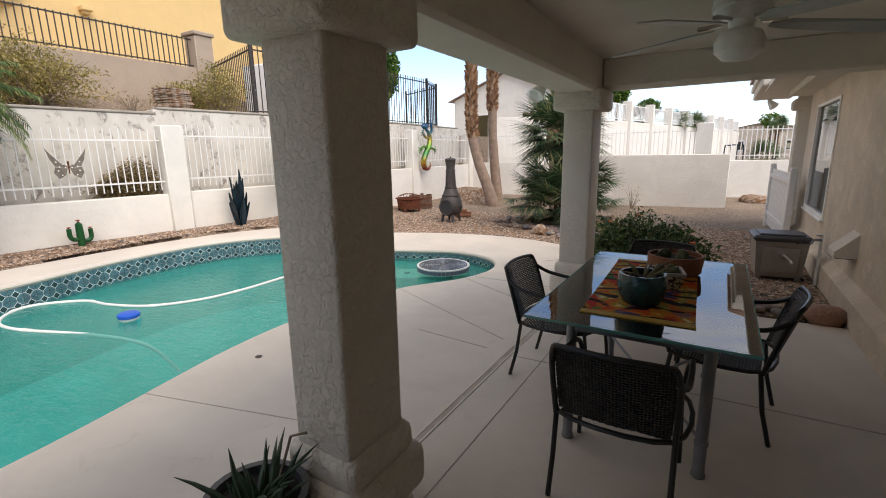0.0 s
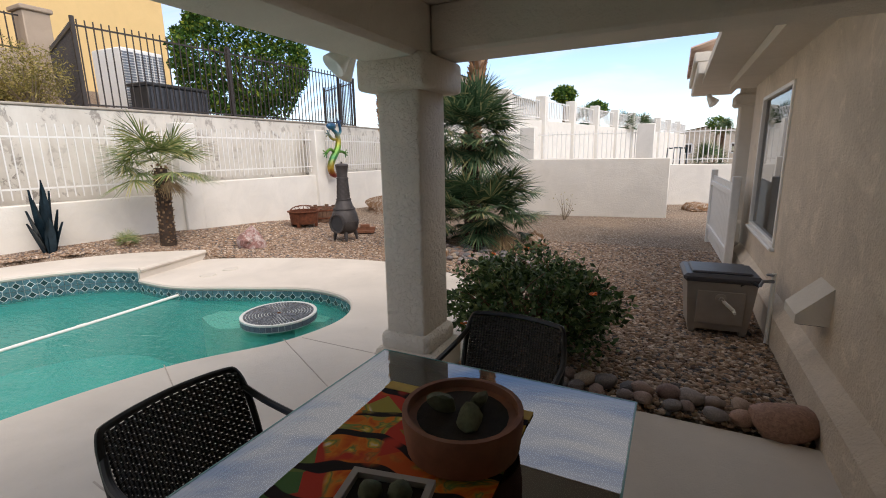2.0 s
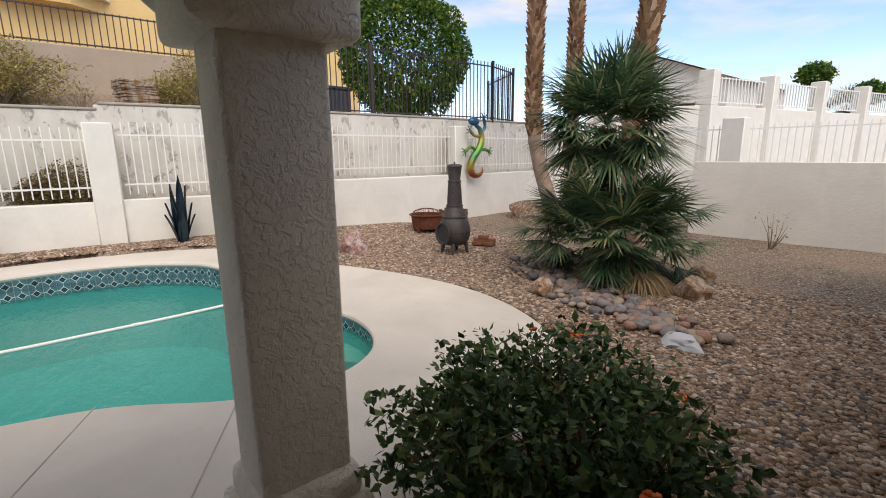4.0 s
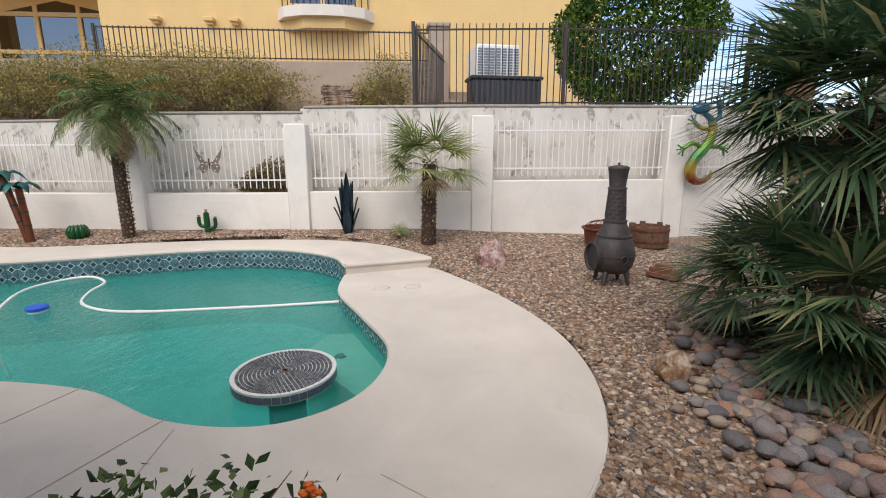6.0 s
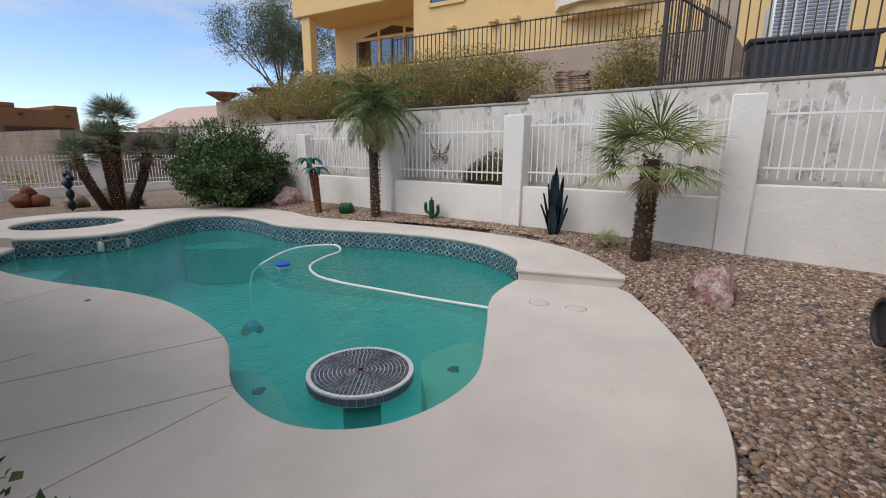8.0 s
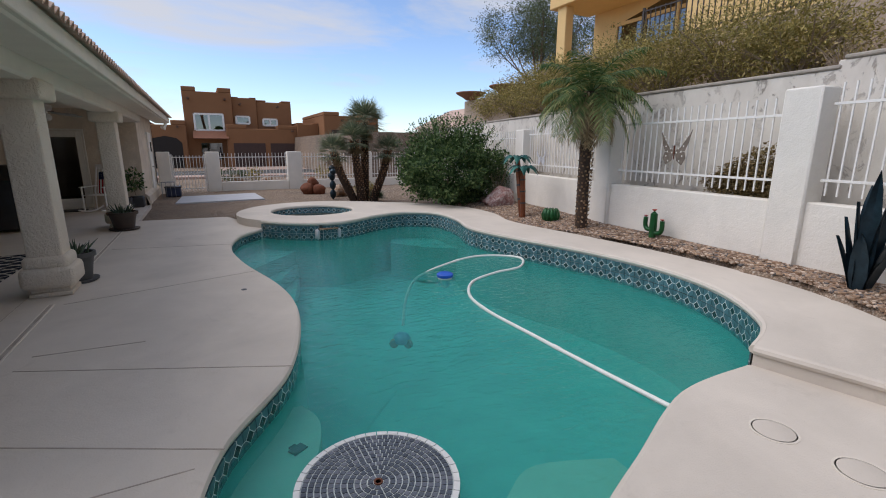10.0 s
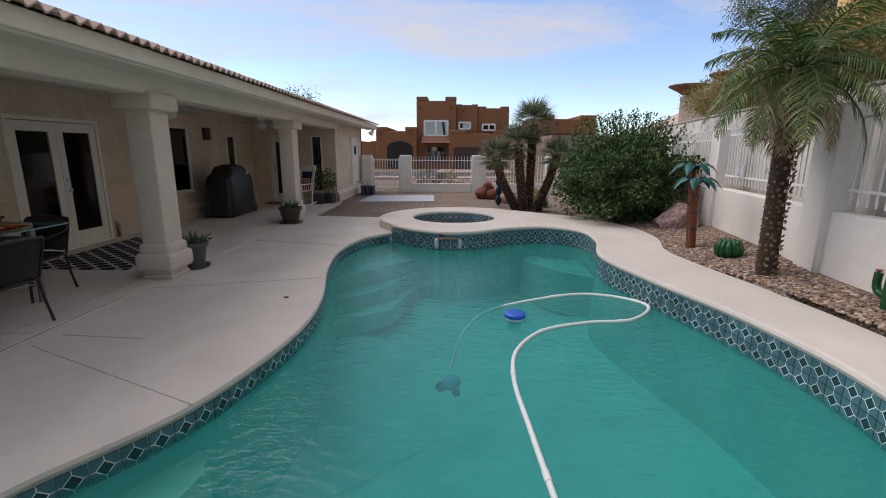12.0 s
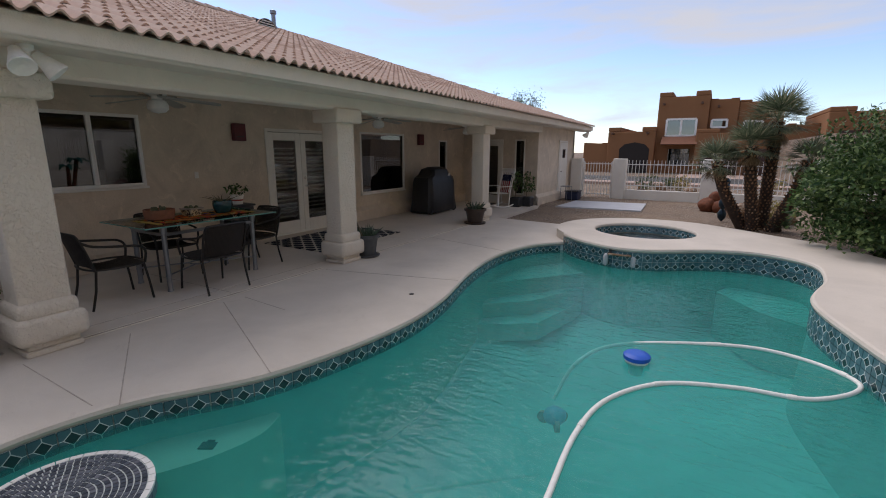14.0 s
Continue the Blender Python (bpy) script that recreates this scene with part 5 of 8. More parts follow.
for k, (x, y) in enumerate(((-0.03, 0.03), (0.04, -0.03), (0.035, 0.045), (-0.045, -0.04))):
    part("cactus", rock(Geo(), (x, y, 0.105), 0.028, k + 9, (1, 1, 1), 0.15), CACTUS, p)

# ---------- other patio things ----------
p = thing("plant_stand", (0.95, 1.5, 0), "black box plant stand by the house wall", "plant stand")
part("body", Geo().box((-0.18, -0.2, 0.04), (0.18, 0.2, 0.73), 0.02), BLACKPLASTIC, p)
part("top", Geo().box((-0.2, -0.22, 0.725), (0.2, 0.22, 0.76), 0.01), BLACKPLASTIC, p)
p = thing("painted_pot", (0.95, 1.5, 0.76), "white painted pot with a leafy plant on the stand", "plant pot")
part("pot", Geo().lathe([(0.085, 0), (0.10, 0.1), (0.115, 0.15), (0.115, 0.16), (0.10, 0.16), (0.0, 0.14)], 22), HOSE, p)
part("band", Geo().lathe([(0.098, 0.06), (0.101, 0.085)], 22), REDPAINT, p, "red painted motif band")


def leaf_ball(n, rad, size, seed, squash=(1, 1, 1), shell=0.45, droop=0.0, lumps=0.35, long=1.7):
    """Many small leaves filling an uneven crown."""
    q = np.random.RandomState(seed)
    d = q.normal(size=(n, 3))
    d /= np.linalg.norm(d, axis=1, keepdims=True)
    off = Vector((seed * 2.1, seed, 3.3))
    k = np.array([1 + lumps * noise.noise(Vector(v) * 2.2 + off) + lumps * 0.6 * noise.noise(Vector(v) * 5 + off) for v in d])
    rr = (shell + (1 - shell) * q.rand(n) ** 0.6) * k
    c = d * rr[:, None] * rad * np.array(squash)
    t = q.normal(size=(n, 3)) + d * 0.8
    t[:, 2] -= droop
    t /= np.linalg.norm(t, axis=1, keepdims=True)
    s = np.cross(t, q.normal(size=(n, 3)))
    s /= np.linalg.norm(s, axis=1, keepdims=True) + 1e-9
    w = size * q.uniform(0.6, 1.3, size=(n, 1))
    nr = np.cross(t, s)
    v = np.stack([c - t * w * long * 0.5, c + s * w * 0.45 + nr * w * 0.12, c + t * w * long * 0.5, c - s * w * 0.45 + nr * w * 0.12], 1).reshape(-1, 3)
    g = Geo()
    g.v = v.tolist()
    g.f = [(4 * i, 4 * i + 1, 4 * i + 2, 4 * i + 3) for i in range(n)]
    return g


part("plant", leaf_ball(70, 0.17, 0.045, 4, (1.2, 1.5, 0.5)).turned(pose(0, 0, 0.26)), LEAF_BUSH, p)
part("stem", Geo().tube([(0, 0, 0.14), (0.06, 0.05, 0.3)], 0.006).tube([(0, 0, 0.14), (-0.08, -0.12, 0.28)], 0.006), TWIG, p)


def potted(at, label, potmat, r, h, leaf, n, lh, seed, saucer=True):
    p = thing("potted_plant", at, label, "potted plant")
    part("pot", Geo().lathe([(r * 0.68, 0.02), (r * 0.8, h * 0.5), (r * 0.93, h * 0.85), (r * 1.05, h * 0.86), (r * 1.05, h), (r * 0.9, h), (r * 0.88, h * 0.9), (0, h * 0.88)], 26), potmat, p)
    if saucer:
        part("saucer", Geo().lathe([(r * 0.9, 0.0), (r * 1.02, 0.015), (r * 1.05, 0.035), (r * 0.98, 0.035), (0, 0.02)], 24), potmat, p)
    part("soil", Geo().lathe([(r * 0.88, h * 0.9), (0, h * 0.93)], 18), SOIL, p)
    part("plant", spikes(Geo(), n, r * 0.9, lh, 0.014, seed, 0.8, h * 0.88), leaf, p)
    return p


LEAF_ALOE = plain("dull green aloe leaf", (0.05, 0.085, 0.05), 0.55, 0, 0.3, 14)
p = potted((-1.45, 0.92, 0), "dark grey tapered pot of spiky aloe beside the column", DARKPOT, 0.195, 0.36, LEAF_ALOE, 34, 0.2, 5)
part("stalk", Geo().tube([(0.02, 0.08, 0.33), (0.06, 0.14, 0.55), (0.12, 0.17, 0.57)], 0.006), TWIG, p)
potted((-1.42, -3.05, 0), "dark brown pot of aloe on a saucer by the column", BROWNPOT, 0.25, 0.36, LEAF_ALOE, 30, 0.22, 6)
for k, y in enumerate((-6.75, -7.05)):
    p = thing("planter_box", (-0.98 - 0.24 * k, y, 0), "dark planter box with a thin leafy shrub", "planter", "planters at the patio end")
    part("pot", Geo().box((-0.17, -0.17, 0), (0.17, 0.17, 0.28), 0.02), BLACKPLASTIC, p)
    part("soil", Geo().box((-0.14, -0.14, 0.27), (0.14, 0.14, 0.287)), SOIL, p, smooth=False)
    part("stem", Geo().tube([(0, 0, 0.27), (0.04, 0.02, 0.6), (-0.05, 0, 0.95)], 0.01).tube([(0.02, 0, 0.4), (-0.14, 0.05, 0.75)], 0.007), TWIG, p)
    part("leaves", leaf_ball(140, 0.28, 0.06, 11 + k, (0.9, 0.9, 1.3), 0.2).turned(pose(-0.02, 0, 0.74)), LEAF_BUSH, p)


def grill():
    ob = thing("covered_grill", (0.52, -4.35, 0), "barbecue grill under a black vinyl cover", "grill", "", "", 0)
    b = Geo()
    prof = [(0.0, 0.36, 0.76, 0.06), (0.02, 0.37, 0.78, 0.06), (0.35, 0.35, 0.74, 0.07), (0.8, 0.34, 0.72, 0.09), (0.92, 0.31, 0.68, 0.1), (1.0, 0.29, 0.48, 0.12), (1.14, 0.23, 0.40, 0.14), (1.2, 0.1, 0.25, 0.08)]
    seg = 40
    for z, a, c, rr in prof:
        for k in range(seg):
            t = k * math.tau / seg
            cx_, sx_ = math.cos(t), math.sin(t)
            x = a * math.copysign(abs(cx_) ** 0.45, cx_)
            y = c * math.copysign(abs(sx_) ** 0.45, sx_)
            w = 1 + 0.035 * math.sin(7 * t + 3 * z) * (1.1 - z) + 0.02 * math.sin(13 * t)
            b.v.append((x * w, y * w, z + 0.05))
    b.f = [(i * seg + k, i * seg + (k + 1) % seg, (i + 1) * seg + (k + 1) % seg, (i + 1) * seg + k) for i in range(len(prof) - 1) for k in range(seg)]
    b.f.append(tuple(range((len(prof) - 1) * seg, len(prof) * seg)))
    part("cover", b, BLACKCLOTH, ob)
    part("badge", Geo().lathe([(0.055, -0.004), (0.055, 0.004)], 16).turned(pose(-0.30, -0.3, 1.02, 0, 78, 0)), WHITEPAINT, ob, "small pale emblem")
    for sy in (-0.62, 0.62):
        part("wheel", Geo().lathe([(0.07, -0.02), (0.075, 0), (0.07, 0.02)], 16).turned(pose(-0.28, sy, 0.075, 90, 0, 0)), BLACKPLASTIC, ob)
    return ob


grill()


def rug_mat():
    m = Mat("navy patterned outdoor rug", 0.9, spec=0.1)
    mp = m.n.new("ShaderNodeMapping")
    mp.inputs["Scale"].default_value = (10.5, 13.0, 1)
    m.l.new(m.tc.outputs["Object"], mp.inputs["Vector"])
    sx = m.n.new("ShaderNodeSeparateXYZ")
    m.l.new(mp.outputs[0], sx.inputs[0])
    u, v = m.math("ADD", sx.outputs[0], sx.outputs[1]), m.math("SUBTRACT", sx.outputs[0], sx.outputs[1])
    d = m.math("ABSOLUTE", m.math("MULTIPLY", m.math("COSINE", u), m.math("COSINE", v)))
    m.color(m.ramp(d, (0.16, (0.50, 0.47, 0.42)), (0.22, (0.018, 0.022, 0.035))))
    m.bump(m.noise(150, 2), 0.3, 0.003)
    return m.m


r = thing("outdoor_rug", (0.1, 0.0, 0), "navy outdoor rug with a pale lattice pattern", "rug")
part("rug_cloth", Geo().box((-0.72, -1.15, 0.0), (0.72, 1.12, 0.012), 0.004), rug_mat(), r, smooth=False)
m_ = thing("door_mat", (0.25, -6.85, 0), "dark door mat before the back door", "door mat")
part("mat", Geo().box((-0.4, -0.25, 0.0), (0.4, 0.25, 0.015), 0.004), BLACKCLOTH, m_, smooth=False)


def rocker():
    ob = thing("rocking_chair", (-0.55, -6.35, 0), "white wooden rocking chair with a flag-print cushion", "rocking chair", "", "", 65)
    for s in (-0.27, 0.27):
        part("rocker", Geo().tube(curve([(-0.45, s, 0.10), (-0.2, s, 0.03), (0.1, s, 0.025), (0.42, s, 0.09)], n=5), 0.02, 6), WHITEPAINT, ob)
        part("leg", Geo().tube([(0.22, s, 0.04), (0.22, s, 0.62)], 0.02), WHITEPAINT, ob)
        part("leg", Geo().tube([(-0.2, s, 0.04), (-0.24, s, 0.5), (-0.42, s, 1.12)], 0.02), WHITEPAINT, ob)
        part("armrest", Geo().box((-0.3, s - 0.035, 0.62), (0.28, s + 0.035, 0.64), 0.005), WHITEPAINT, ob)
    for k in range(5):
        part("slat", Geo().box((-0.18 + k * 0.09, -0.25, 0.42), (-0.11 + k * 0.09, 0.25, 0.435)), WHITEPAINT, ob, smooth=False)
    for k in range(6):
        y = -0.2 + k * 0.08
        part("spindle", Geo().tube([(-0.23, y, 0.45), (-0.41, y, 1.08)], 0.012, 6), WHITEPAINT, ob)
    part("crest", Geo().box((-0.45, -0.28, 1.04), (-0.4, 0.28, 1.16), 0.01), WHITEPAINT, ob)
    flag = Mat("flag print cloth", 0.9)
    sx = flag.n.new("ShaderNodeSeparateXYZ")
    flag.l.new(flag.tc.outputs["Object"], sx.inputs[0])
    st = flag.math("PINGPONG", flag.math("MULTIPLY", sx.outputs[1], 24.0), 1.0)
    col = flag.ramp(st, (0.48, (0.35, 0.02, 0.025)), (0.52, (0.6, 0.55, 0.5)))
    up = flag.ramp(sx.outputs[2], (0.78, 0.0), (0.79, 1.0))
    dots = flag.ramp(flag.voronoi(22).outputs["Distance"], (0.18, (0.6, 0.57, 0.52)), (0.24, (0.015, 0.02, 0.06)))
    flag.color(flag.mix(up, col, dots))
    part("cushion", Geo().box((-0.05, -0.2, 0.44), (0.03, 0.2, 1.0), 0.03).turned(pose(-0.16, 0, 0.0, 0, -12, 0)), flag.m, ob, "flag-print cushion")


rocker()
t = thing("wire_table", (-1.85, -9.2, 0), "small wire side table by the garage wall", "side table")
part("top", Geo().lathe([(0.2, 0.5), (0.2, 0.515)], 18), GREYSTEEL, t)
for k in range(4):
    a = k * math.tau / 4 + 0.4
    part("leg", Geo().tube([(0.18 * math.cos(a), 0.18 * math.sin(a), 0.5), (0.2 * math.cos(a), 0.2 * math.sin(a), 0)], 0.008, 6), GREYSTEEL, t)
t = thing("storage_bin", (-1.95, -9.75, 0), "dark blue plastic bin beside the garage wall", "bin")
part("body", Geo().box((-0.22, -0.25, 0), (0.22, 0.25, 0.3), 0.03), plain("dark blue plastic", (0.012, 0.022, 0.06), 0.5), t)
part("rim", Geo().box((-0.24, -0.27, 0.29), (0.24, 0.27, 0.33), 0.01), BLACKPLASTIC, t)
whole("concrete_pad", Geo().prism([(-2.1, -7.2), (-4.5, -7.4), (-4.4, -9.45), (-2.2, -9.2)], -0.05, 0.035), SLATE, "pale grey concrete pad set in gravel", "slab", "structure", smooth=False)

# hose reel box on the gravel
hb = thing("hose_box", (0.72, 7.2, 0.0), "grey moulded plastic hose box with dark lid", "hose box", "", "", 4)
b = Geo()
b.add([(-0.24, -0.2, 0.03), (0.24, -0.2, 0.03), (0.24, 0.2, 0.03), (-0.24, 0.2, 0.03), (-0.28, -0.235, 0.5), (0.28, -0.235, 0.5), (0.28, 0.235, 0.5), (-0.28, 0.235, 0.5)], [(3, 2, 1, 0), (4, 5, 6, 7)] + [(i, (i + 1) % 4, 4 + (i + 1) % 4, 4 + i) for i in range(4)])
for sx in (-0.235, 0.175):
    for sy in (-0.2, 0.14):
        b.box((sx, sy, -0.01), (sx + 0.06, sy + 0.06, 0.05), 0.008)
part("body", b, GREYPLASTIC, hb, smooth=False)
part("panel", Geo().box((-0.19, -0.232, 0.11), (0.19, -0.222, 0.43), 0.008).turned(pose(0, 0.0, 0, 3.5, 0, 0)), GREYPLASTIC, hb, "recessed front panel", False)
part("lid", Geo().box((-0.31, -0.265, 0.49), (0.31, 0.265, 0.565), 0.025).box((-0.24, -0.2, 0.56), (0.24, 0.2, 0.585), 0.015), DARKLID, hb, smooth=False)
crank = part("crank", Geo().lathe([(0.045, 0), (0.045, 0.03), (0.02, 0.035), (0.02, 0.07)], 16).turned(pose(0, -0.235, 0.35, 90, 0, 0)), GREYPLASTIC, hb)
part("crank_handle", Geo().tube([(0, -0.29, 0.35), (0.10, -0.30, 0.26)], 0.016).tube([(0.10, -0.30, 0.26), (0.10, -0.35, 0.25)], 0.013), HOSE, crank, "pale crank handle")
wg = thing("picket_gate", (1.02, 9.5, 0.0), "white painted slatted gate standing against the side wall", "gate", "", "", 92)
for k in range(17):
    part("slat", Geo().box((k * 0.15, -0.012, 0.05), (k * 0.15 + 0.135, 0.012, 1.22), 0.005), WHITEPAINT, wg, smooth=False)
for z in (0.25, 1.05):
    part("rail", Geo().box((0, 0.013, z), (2.55, 0.045, z + 0.08), 0.005), WHITEPAINT, wg, smooth=False)
for x in (0, 2.5):
    part("post", Geo().box((x - 0.05, -0.05, -0.05), (x + 0.05, 0.05, 1.32), 0.01), WHITEPAINT, wg, smooth=False)

# ---------- in and on the pool ----------
SEATTILE = plain("slate blue mosaic", (0.11, 0.13, 0.17), 0.3, 0, 0.3, 60)
t = thing("pool_table", (-3.55, 5.78, -0.045), "round mosaic-topped table standing in the pool", "pool table")
part("pedestal", Geo().lathe([(0.16, -0.6), (0.15, -0.05)], 24), GROUT, t)
tp = part("tabletop", Geo().lathe([(0.40, -0.08), (0.425, -0.07), (0.425, 0.0), (0.40, 0.012), (0.0, 0.012)], 48), GROUT, t, "white-edged round top")
mos = Geo()
for ring in range(11):
    r0 = 0.03 + ring * 0.0335
    k = max(6, int(math.tau * (r0 + 0.015) / 0.034))
    for i in range(k):
        a0, a1 = (i + 0.1 + 0.5 * (ring % 2)) * math.tau / k, (i + 0.9 + 0.5 * (ring % 2)) * math.tau / k
        r1 = r0 + 0.0265
        pts = [(r0 * math.cos(a0), r0 * math.sin(a0)), (r1 * math.cos(a0), r1 * math.sin(a0)), (r1 * math.cos(a1), r1 * math.sin(a1)), (r0 * math.cos(a1), r0 * math.sin(a1))]
        mos.prism(pts, 0.012, 0.017)
MOSAIC = Mat("grey-blue mosaic piece", 0.25)
MOSAIC.color(MOSAIC.ramp(MOSAIC.island(), (0.0, (0.04, 0.05, 0.07)), (0.6, (0.08, 0.095, 0.12)), (1.0, (0.14, 0.15, 0.18))))
tagged(part("mosaic", mos, MOSAIC.m, tp, "slate-blue mosaic pieces", False), kind="stuff")
EDGEWHITE = plain("white edge tile", (0.72, 0.72, 0.70), 0.3, 0, 0.06, 20)
for i in range(40):
    a0, a1 = (i + 0.04) * math.tau / 40, (i + 0.96) * math.tau / 40
    q = [(rr * math.cos(a), rr * math.sin(a)) for rr, a in ((0.398, a0), (0.43, a0), (0.43, a1), (0.398, a1))]
    part("edge_tile", Geo().prism(q, 0.0, 0.018), EDGEWHITE, tp, smooth=False)
    q = [(rr * math.cos(a), rr * math.sin(a)) for rr, a in ((0.42, a0), (0.431, a0), (0.431, a1), (0.42, a1))]
    part("side_tile", Geo().prism(q, -0.06, -0.004), SEATTILE, tp, smooth=False)
t.scale = (0.95, 0.95, 0.95)
part("umbrella_hole", Geo().lathe([(0.024, 0.012), (0.024, 0.02), (0.015, 0.02), (0.015, 0.0)], 14), COPPER, tp, "brown umbrella sleeve")
HOSEPATH = curve([(-5.05, 2.45, -0.7), (-5.2, 2.25, -0.36), (-5.55, 1.95, -0.2), (-6.5, 1.52, -0.16), (-7.05, 1.55, -0.16), (-7.36, 1.9, -0.16), (-7.0, 2.35, -0.16), (-6.5, 2.45, -0.16), (-5.98, 2.68, -0.16), (-5.65, 3.15, -0.16), (-5.55, 3.7, -0.16), (-5.57, 4.4, -0.16), (-5.6, 5.1, -0.16), (-5.62, 5.95, -0.14)], n=8)
h = thing("pool_cleaner_hose", (0, 0, 0), "white floating pool cleaner hose curled on the water", "hose")
part("hose", Geo().tube(HOSEPATH, 0.019, 10), HOSE, h)
for k in range(8, len(HOSEPATH) - 1, 14):
    part("coupling", Geo().tube([HOSEPATH[k], HOSEPATH[k + 1]], 0.023, 10), HOSE, h)
v = thing("pool_cleaner", (-5.05, 2.4, -1.0), "pale blue and grey robot pool cleaner under the water", "pool cleaner")
part("body", rock(Geo(), (0, 0, 0.1), 0.12, 2, (1, 1, 0.7), 0.15), plain("pale blue plastic", (0.16, 0.38, 0.55), 0.5), v)
for a in range(3):
    part("wheel", Geo().lathe([(0.06, -0.02), (0.06, 0.02)], 16).turned(pose(0.11 * math.cos(a * 2.1), 0.11 * math.sin(a * 2.1), 0.05, 90, 0, a * 120)), GREYPLASTIC, v)
fl = thing("chlorine_floater", (-5.74, 2.33, WATER_Z), "blue and white floating chlorine dispenser", "pool float")
part("cap", Geo().lathe([(0.105, 0.02), (0.115, 0.03), (0.115, 0.06), (0.095, 0.075), (0.05, 0.08), (0.0, 0.08)], 24), BLUEPLASTIC, fl)
part("body", Geo().lathe([(0.06, -0.12), (0.07, -0.02), (0.10, -0.01), (0.10, 0.022)], 24), HOSE, fl, "white underside")
# round covers in the deck
for x, y in ((-5.71, 6.48), (-5.73, 6.88)):
    c = thing("deck_cover", (x, y, 0), "round painted skimmer lid set in the deck", "lid", "deck lids")
    part("lid", Geo().lathe([(0.105, 0.0), (0.105, 0.004), (0.1, 0.006), (0.0, 0.006)], 28), DECK, c)
    part("ring", Geo().lathe([(0.125, 0.0), (0.125, 0.003), (0.112, 0.003), (0.112, 0.0)], 28), TRIM, c)
c = thing("deck_drain", (-3.2, 2.2, 0), "small dark drain cap in the deck", "drain")
part("cap", Geo().lathe([(0.03, 0.0), (0.03, 0.004), (0.0, 0.004)], 12), BLACKPLASTIC, c)
# spillway of the spa
sp = thing("spa_spillway", (-4.98, -1.25, 0.0), "small stone-lipped spa spillway over the tile", "spillway", "", "", 3)
part("lip", Geo().box((-0.18, -0.12, 0.02), (0.18, 0.14, 0.045), 0.008), BOULDER, sp)
part("cheek", Geo().box((-0.25, -0.02, -0.17), (-0.17, 0.11, 0.03), 0.03), SLATE, sp)
part("cheek", Geo().box((0.17, -0.02, -0.17), (0.25, 0.11, 0.03), 0.03), SLATE, sp)
# solid black box; its colour stands for shade inside the spillway opening
part("throat", Geo().box((-0.17, -0.02, 0.045), (0.17, 0.06, 0.105)), BLACKPLASTIC, sp, smooth=False)
# joints and drain strip across the deck
JOINT = plain("dark joint", (0.44, 0.385, 0.325), 0.9, 0, 0.3, 5)
for i, (a, b, w) in enumerate((((-1.55, 3.54), (-3.38, 4.38), 0.012), ((-1.63, 4.54), (-2.88, 5.2), 0.012), ((-1.6, 3.3), (-2.35, 3.36), 0.014), ((-1.58, 5.3), (-2.74, 5.3), 0.01), ((-1.5, 1.9), (-3.4, 1.4), 0.01), ((-1.5, -1.0), (-3.2, -0.6), 0.01), ((1.1, 3.36), (-1.3, 3.27), 0.012), ((-2.2, 6.6), (-1.7, 7.2), 0.008), ((-1.1, 1.3), (-1.1, 5.25), 0.008))):
    d = Vector((b[0] - a[0], b[1] - a[1], 0))
    whole("deck_joint_%d" % (i + 1), Geo().box((0, -w * 0.35, 0.0), (d.length, w * 0.35, 0.003)), JOINT, "dark control joint in the concrete deck", "joint", "structure", (*a, 0), math.degrees(math.atan2(d.y, d.x)), smooth=False)
dr = thing("drain_strip", (CX - 0.07, 0, 0), "slotted pale drain strip along the column line", "drain")
for y0, y1 in ((1.85, 5.0), (-3.1, 1.2)):
    part("channel", Geo().box((-0.03, y0, 0.0), (-0.018, y1, 0.006)).box((0.018, y0, 0.0), (0.03, y1, 0.006)), TRIM, dr, smooth=False)
    part("slot", Geo().box((-0.018, y0, 0.0), (0.018, y1, 0.003)), JOINT, dr, smooth=False)

# ---------- palms ----------


def fan_frond(g, q, base, az, el, stalk, size, n=26, spread=115, droop=0.5, wide=1.0):
    """A stalk with a fan of narrow pointed leaflets."""
    d = Vector((math.cos(az) * math.cos(el), math.sin(az) * math.cos(el), math.sin(el)))
    side = d.cross(Vector((0, 0, 1))).normalized()
    up = side.cross(d).normalized()
    b = Vector(base)
    tip = b + d * stalk - Vector((0, 0, droop * stalk * 0.12))
    w = 0.008
    g.add([b - side * w, b + side * w, tip + side * w, tip - side * w], [(0, 1, 2, 3)])
    for k in range(n):
        a = radians(-spread + 2 * spread * (k + 0.5) / n + q.uniform(-3, 3))
        L = size * (0.62 + 0.38 * math.cos(a * 0.75)) * q.uniform(0.85, 1.05)
        v = (d * math.cos(a) + side * math.sin(a) + up * (0.10 - 0.25 * abs(math.sin(a)))).normalized()
        s = v.cross(up).normalized() * (size * 0.020)
        m1 = tip + v * L * 0.5 - Vector((0, 0, 0.03 * size * droop))
        m2 = tip + v * L - Vector((0, 0, (0.18 + 0.2 * q.random()) * size * droop))
        s *= wide
        g.add([tip - s * 0.4, tip + s * 0.4, m1 + s, m1 - s, m2], [(0, 1, 2, 3), (3, 2, 4)])


